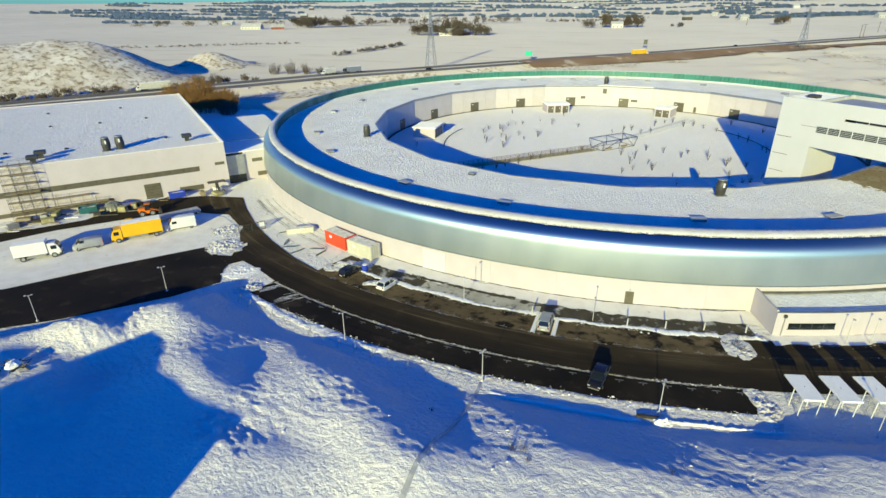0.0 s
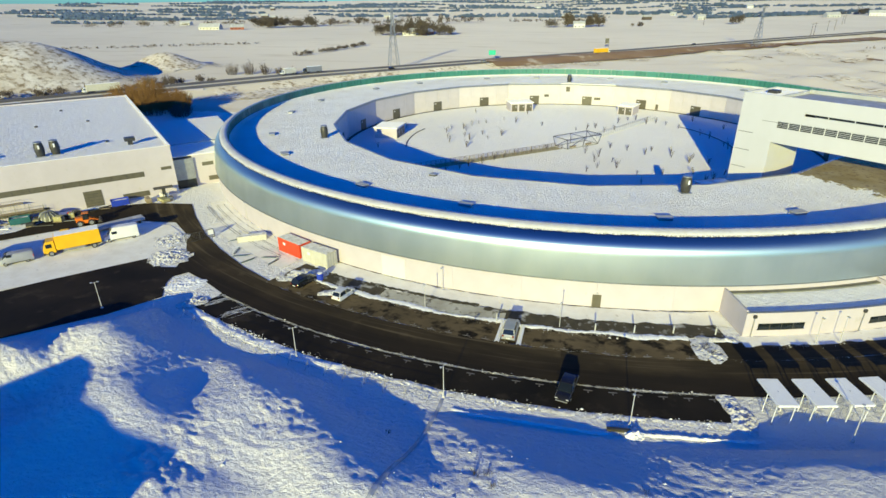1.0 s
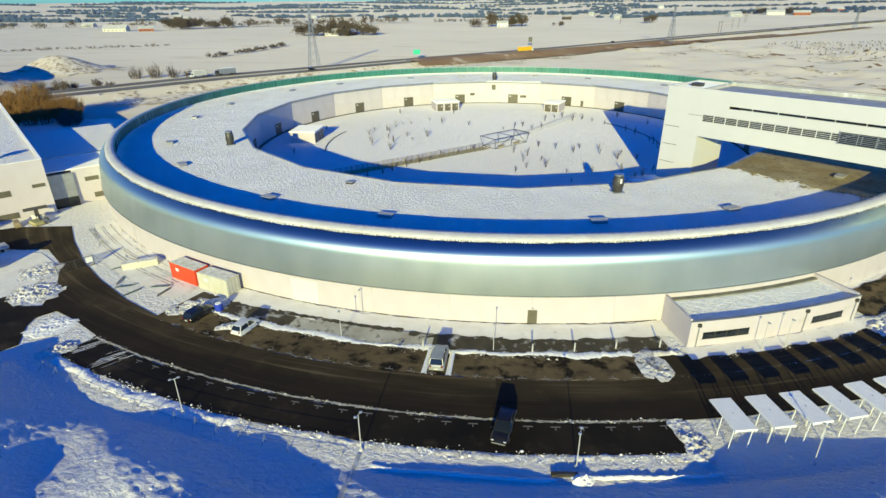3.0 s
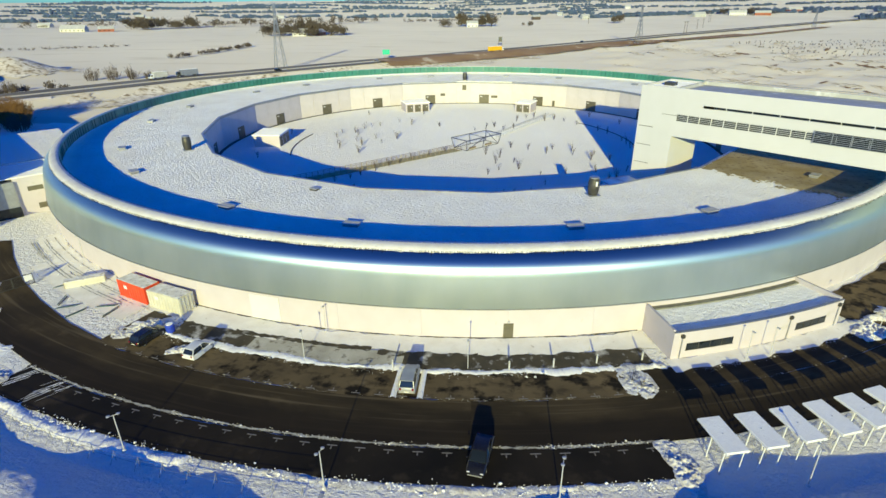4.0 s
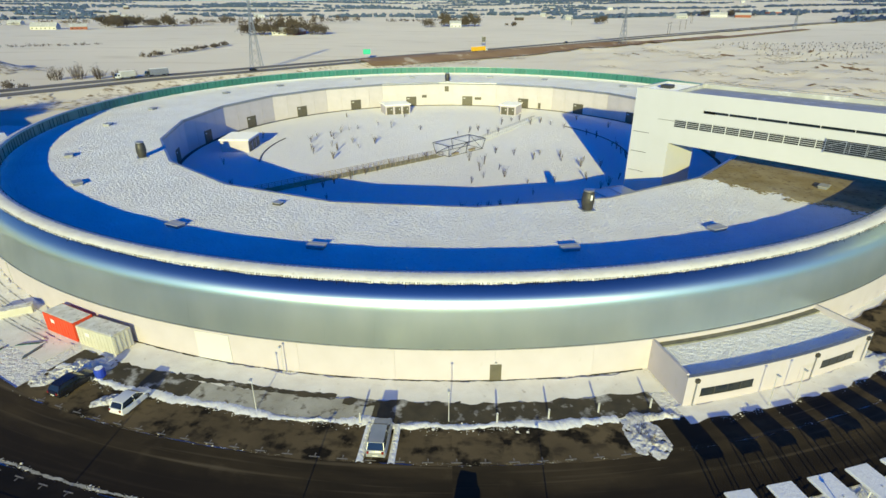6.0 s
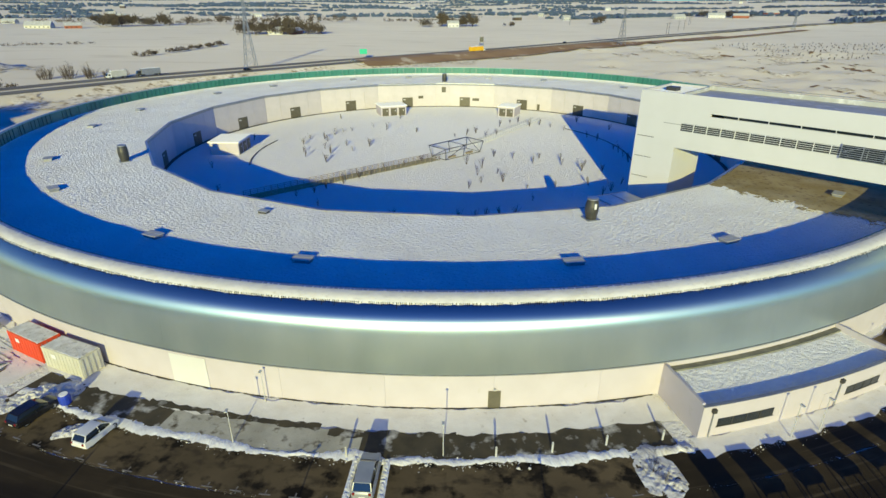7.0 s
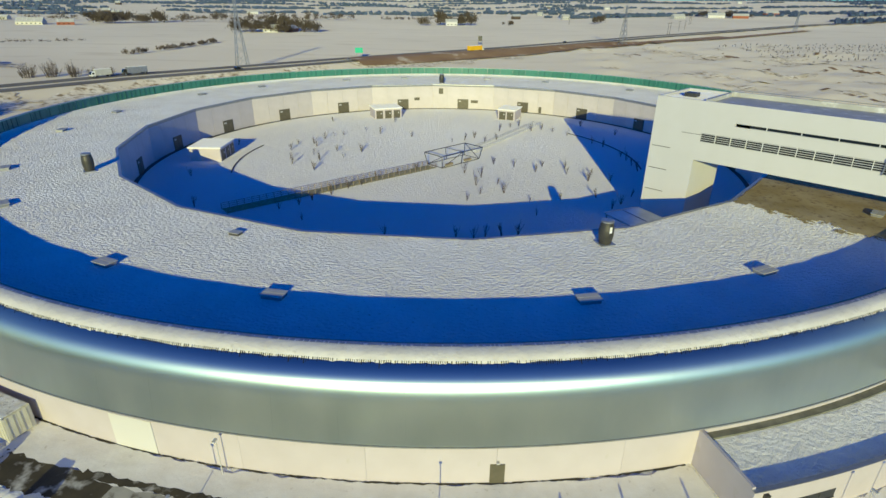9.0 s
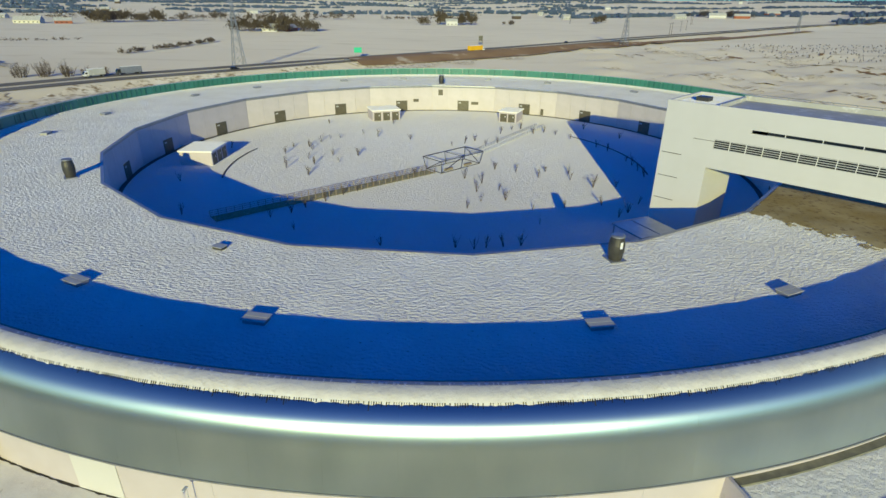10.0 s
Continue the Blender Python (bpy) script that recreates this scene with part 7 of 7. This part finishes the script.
thicket([(-268, 10), (-232, 58), (-206, 92), (-196, 106)], 4.5, 5, 1, M["bark"], "bare bushes along the highway bank", 60)
thicket([(-520, 300), (-420, 345), (-330, 400)], 3.0, 4, 16, M["bark"], "thin line of bushes across the field", 16)
thicket([(-222, 268), (-213, 311), (-206, 395)], 4.0, 4, 2, M["bark"], "bare hedge across the snowy field", 40)
thicket([(-248, 560), (-225, 570), (-200, 575), (-172, 588)], 16, 22, 3, M["evergreen"], "dark bare trees round a farmstead", 230)
thicket([(-235, 590), (-205, 600), (-175, 600)], 17, 22, 13, M["evergreen"], "bare trees round a farmstead", 200)
thicket([(-30, 800), (0, 806), (30, 812), (55, 815)], 20, 20, 4, M["evergreen"], "bare tall trees round a farm", 190)
thicket([(-560, 760), (-520, 800), (-480, 850)], 18, 26, 5, M["evergreen"], "dark wood behind a barn", 220)
thicket([(-470, 870), (-330, 930), (-180, 990)], 16, 14, 6, M["bark"], "row of bare trees behind the fields", 40)
thicket([(270, 935), (286, 940)], 16, 9, 7, M["bark"], "small clump of bare trees in the field", 120)
thicket([(95, 830), (112, 832)], 9, 7, 8, M["bark"], "small clump of bushes in the field", 60)
thicket([(640, 1420), (700, 1400), (760, 1370)], 18, 26, 9, M["evergreen"], "dark wood behind red farm buildings", 90)
thicket([(-120, 1000), (-20, 1050)], 7, 6, 10, M["bark"], "line of low bushes in the field", 26)
thicket([(-900, 760), (-640, 900), (-430, 1020)], 13, 24, 11, M["evergreen"], "long dark wood strip on the plain", 40)
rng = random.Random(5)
for k in range(110):         # strips of woodland and hedges out to the horizon, haze painted into their blue
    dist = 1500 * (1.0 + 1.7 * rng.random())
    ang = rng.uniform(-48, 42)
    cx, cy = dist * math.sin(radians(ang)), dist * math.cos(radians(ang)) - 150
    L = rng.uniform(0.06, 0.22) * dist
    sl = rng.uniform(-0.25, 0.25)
    thicket([(cx - L / 2, cy - sl * L), (cx + L / 2, cy + sl * L)], rng.uniform(3.5, 6.5), rng.uniform(8, 14), 200 + k, M["far_wood"], "far strip of woodland with haze put into its colour", 20, 5.0, "far_woods", 0.55)


def farmhouse(x, y, turn, L, W, H, wall, label):
    t = thing("farm_building", Matrix.Translation((x, y, float(height(x, y)))) @ Matrix.Rotation(radians(turn), 4, "Z"), label, "farm building", "farm buildings")
    part("wall", box(-L / 2, L / 2, -W / 2, W / 2, -0.5, H), wall, t)
    rf = bmesh.new()
    e = 0.5
    vs = [rf.verts.new(p) for p in ((-L / 2 - e, -W / 2 - e, H - 0.2), (L / 2 + e, -W / 2 - e, H - 0.2), (L / 2 + e, W / 2 + e, H - 0.2), (-L / 2 - e, W / 2 + e, H - 0.2), (-L / 2 - e, 0, H + W * 0.42), (L / 2 + e, 0, H + W * 0.42))]
    for f in ((0, 1, 5, 4), (2, 3, 4, 5), (0, 4, 3), (1, 2, 5), (3, 2, 1, 0)):
        rf.faces.new([vs[i] for i in f])
    part("roof", rf, M["roof_grey"], t, "grey pitched roof")
    for k in range(int(L / 6)):
        part("window", box(-L / 2 + 2 + 6 * k, -L / 2 + 4 + 6 * k, -W / 2 - 0.06, -W / 2, 1.0, 2.4), M["glass"], t)


farmhouse(-602, 726, 8, 36, 14, 4, M["cream_paint"], "long cream barn with a grey roof")
farmhouse(-552, 726, 30, 22, 10, 4, M["brick_red"], "red brick farm building")
farmhouse(-208, 574, 5, 18, 9, 5, M["plaster"], "white farmhouse among bare trees")
farmhouse(-186, 584, 80, 20, 9, 4, M["brick_red"], "red farm building among bare trees")
farmhouse(12, 800, 10, 18, 9, 6, M["plaster"], "white farmhouse among tall bare trees")
farmhouse(690, 1370, -15, 40, 14, 6, M["plaster"], "white farm building at a wood")
farmhouse(740, 1345, -15, 36, 12, 6, M["brick_red"], "red farm building at a wood")
farmhouse(900, 1500, 10, 40, 14, 5, M["brick_red"], "long red building on the plain")
rng = random.Random(31)
for k in range(22):         # far farms and halls
    dist = rng.uniform(1300, 3300)
    ang = rng.uniform(-46, 40)
    farmhouse(dist * math.sin(radians(ang)), dist * math.cos(radians(ang)) - 150, rng.uniform(-40, 40), rng.uniform(14, 34), rng.uniform(9, 14), rng.uniform(4, 7), rng.choice((M["plaster"], M["roof_grey"], M["bark"], M["roof_grey"])), "far farm building on the plain")


for k, (ang, dist) in enumerate(((-21.0, 3900), (-19.2, 4100), (-16.0, 3800), (-12.4, 4200), (-10.6, 4000), (3.5, 4100))):
    x, y = dist * math.sin(radians(ang)), dist * math.cos(radians(ang)) - 150
    t = thing("wind_turbine", Matrix.Translation((x, y, float(height(x, y)))), "slim white wind turbine far out on the plain", "wind turbine", "wind turbines")
    part("tower", tube(bmesh.new(), (0, 0, -1), (0, 0, 44), 1.6, 0.9, 8), M["white_paint"], t)
    hub = part("nacelle", box(-1.4, 1.4, -3.0, 2.0, 43, 46, 0.4), M["white_paint"], t)
    for b in range(3):
        q = radians(120 * b + 25 * k)
        part("blade", tube(bmesh.new(), (0, -3.2, 44.5), (22 * math.sin(q), -3.2, 44.5 + 22 * math.cos(q)), 0.9, 0.25, 5), M["white_paint"], hub)


# ---- rows of young trees on the far field, tufts and a scrap pile on the mounds ----
rng = random.Random(64)
vs, fs = [], []
for row in range(12):
    for k in range(44):
        x, y = 236 + 5.2 * k + rng.gauss(0, 0.8), 238 + 13 * row + 1.1 * k + rng.gauss(0, 1.2)
        if road_gap(np.array(x), np.array(y)) < 30 or rng.random() < 0.3 + 0.4 * float(grain(x, y, 40, 75)):
            continue
        v, f = twig_crown(rng, 10, 0.5, 0.5, 0.9, 0.8, 0.9, 0.16)
        z, i = float(height(x, y)), len(vs)
        vs += [(a + x, b + y, c + z) for a, b, c in v]
        fs += [tuple(j + i for j in g) for g in f]
tagged(raw("young_trees", vs, fs, M["bark"]), "rows of small bare saplings on the snowy field", "saplings", kind="stuff")
for k, (x, y, h) in enumerate(((-7.3, -138.3, 0.9), (-6.2, -138.0, 0.6), (-5.6, -139.4, 0.5), (7.5, -137.0, 0.5), (-17.0, -133.4, 0.45), (17.9, -110.4, 1.2), (18.6, -111.3, 1.0), (18.3, -109.5, 0.9), (53.5, -95.5, 1.3))):
    rng = random.Random(400 + k)
    t = thing("grass_tuft", Matrix.Translation((x, y, float(height(x, y)) - 0.06)), "tuft of withered stalks sticking out of snow", "grass tuft", "withered tufts")
    vs, fs = [], []
    for _ in range(26):
        a, d = rng.uniform(0, 6.28), rng.uniform(0, 0.5)
        c = Vector((math.cos(a) * d, math.sin(a) * d, -0.05))
        e = Vector((rng.gauss(0, 0.25), rng.gauss(0, 0.25), rng.uniform(0.5, 1.0))) * h
        w = Vector((math.sin(a), -math.cos(a), 0)) * 0.025
        i = len(vs)
        vs += [c - w, c + w, c + Vector((0.02, 0.02, 0)), c + e]
        fs += [(i, i + 1, i + 3), (i + 1, i + 2, i + 3), (i + 2, i, i + 3)]
    raw("stalks", vs, fs, M["soil_dark"], t)
rng = random.Random(9)
zs = float(height(-66.0, -141.5))
sp = thing("branch_pile", Matrix.Translation((-66.0, -141.5, zs - 0.05)), "pile of dark branches and scrap capped with snow", "branch pile")
for k in range(22):
    a = rng.uniform(0, 3.14)
    c = Vector((rng.gauss(0, 0.9), rng.gauss(0, 0.6), rng.uniform(0.1, 0.8)))
    e = Vector((math.cos(a), math.sin(a), rng.uniform(-0.1, 0.15))) * rng.uniform(0.5, 1.2)
    part("branch", tube(bmesh.new(), c - e, c + e, 0.07, 0.03, 5), M["soil_dark"], sp)
cap = lathe([(0.9, 0.55), (0.75, 0.85), (0.45, 1.05), (0.05, 1.12)], 11)
for v in cap.verts:
    v.co += Vector((rng.uniform(-0.1, 0.1), rng.uniform(-0.1, 0.1), rng.uniform(-0.08, 0.08)))
part("snow", cap, M["snow_clean"], sp, "cap of snow")
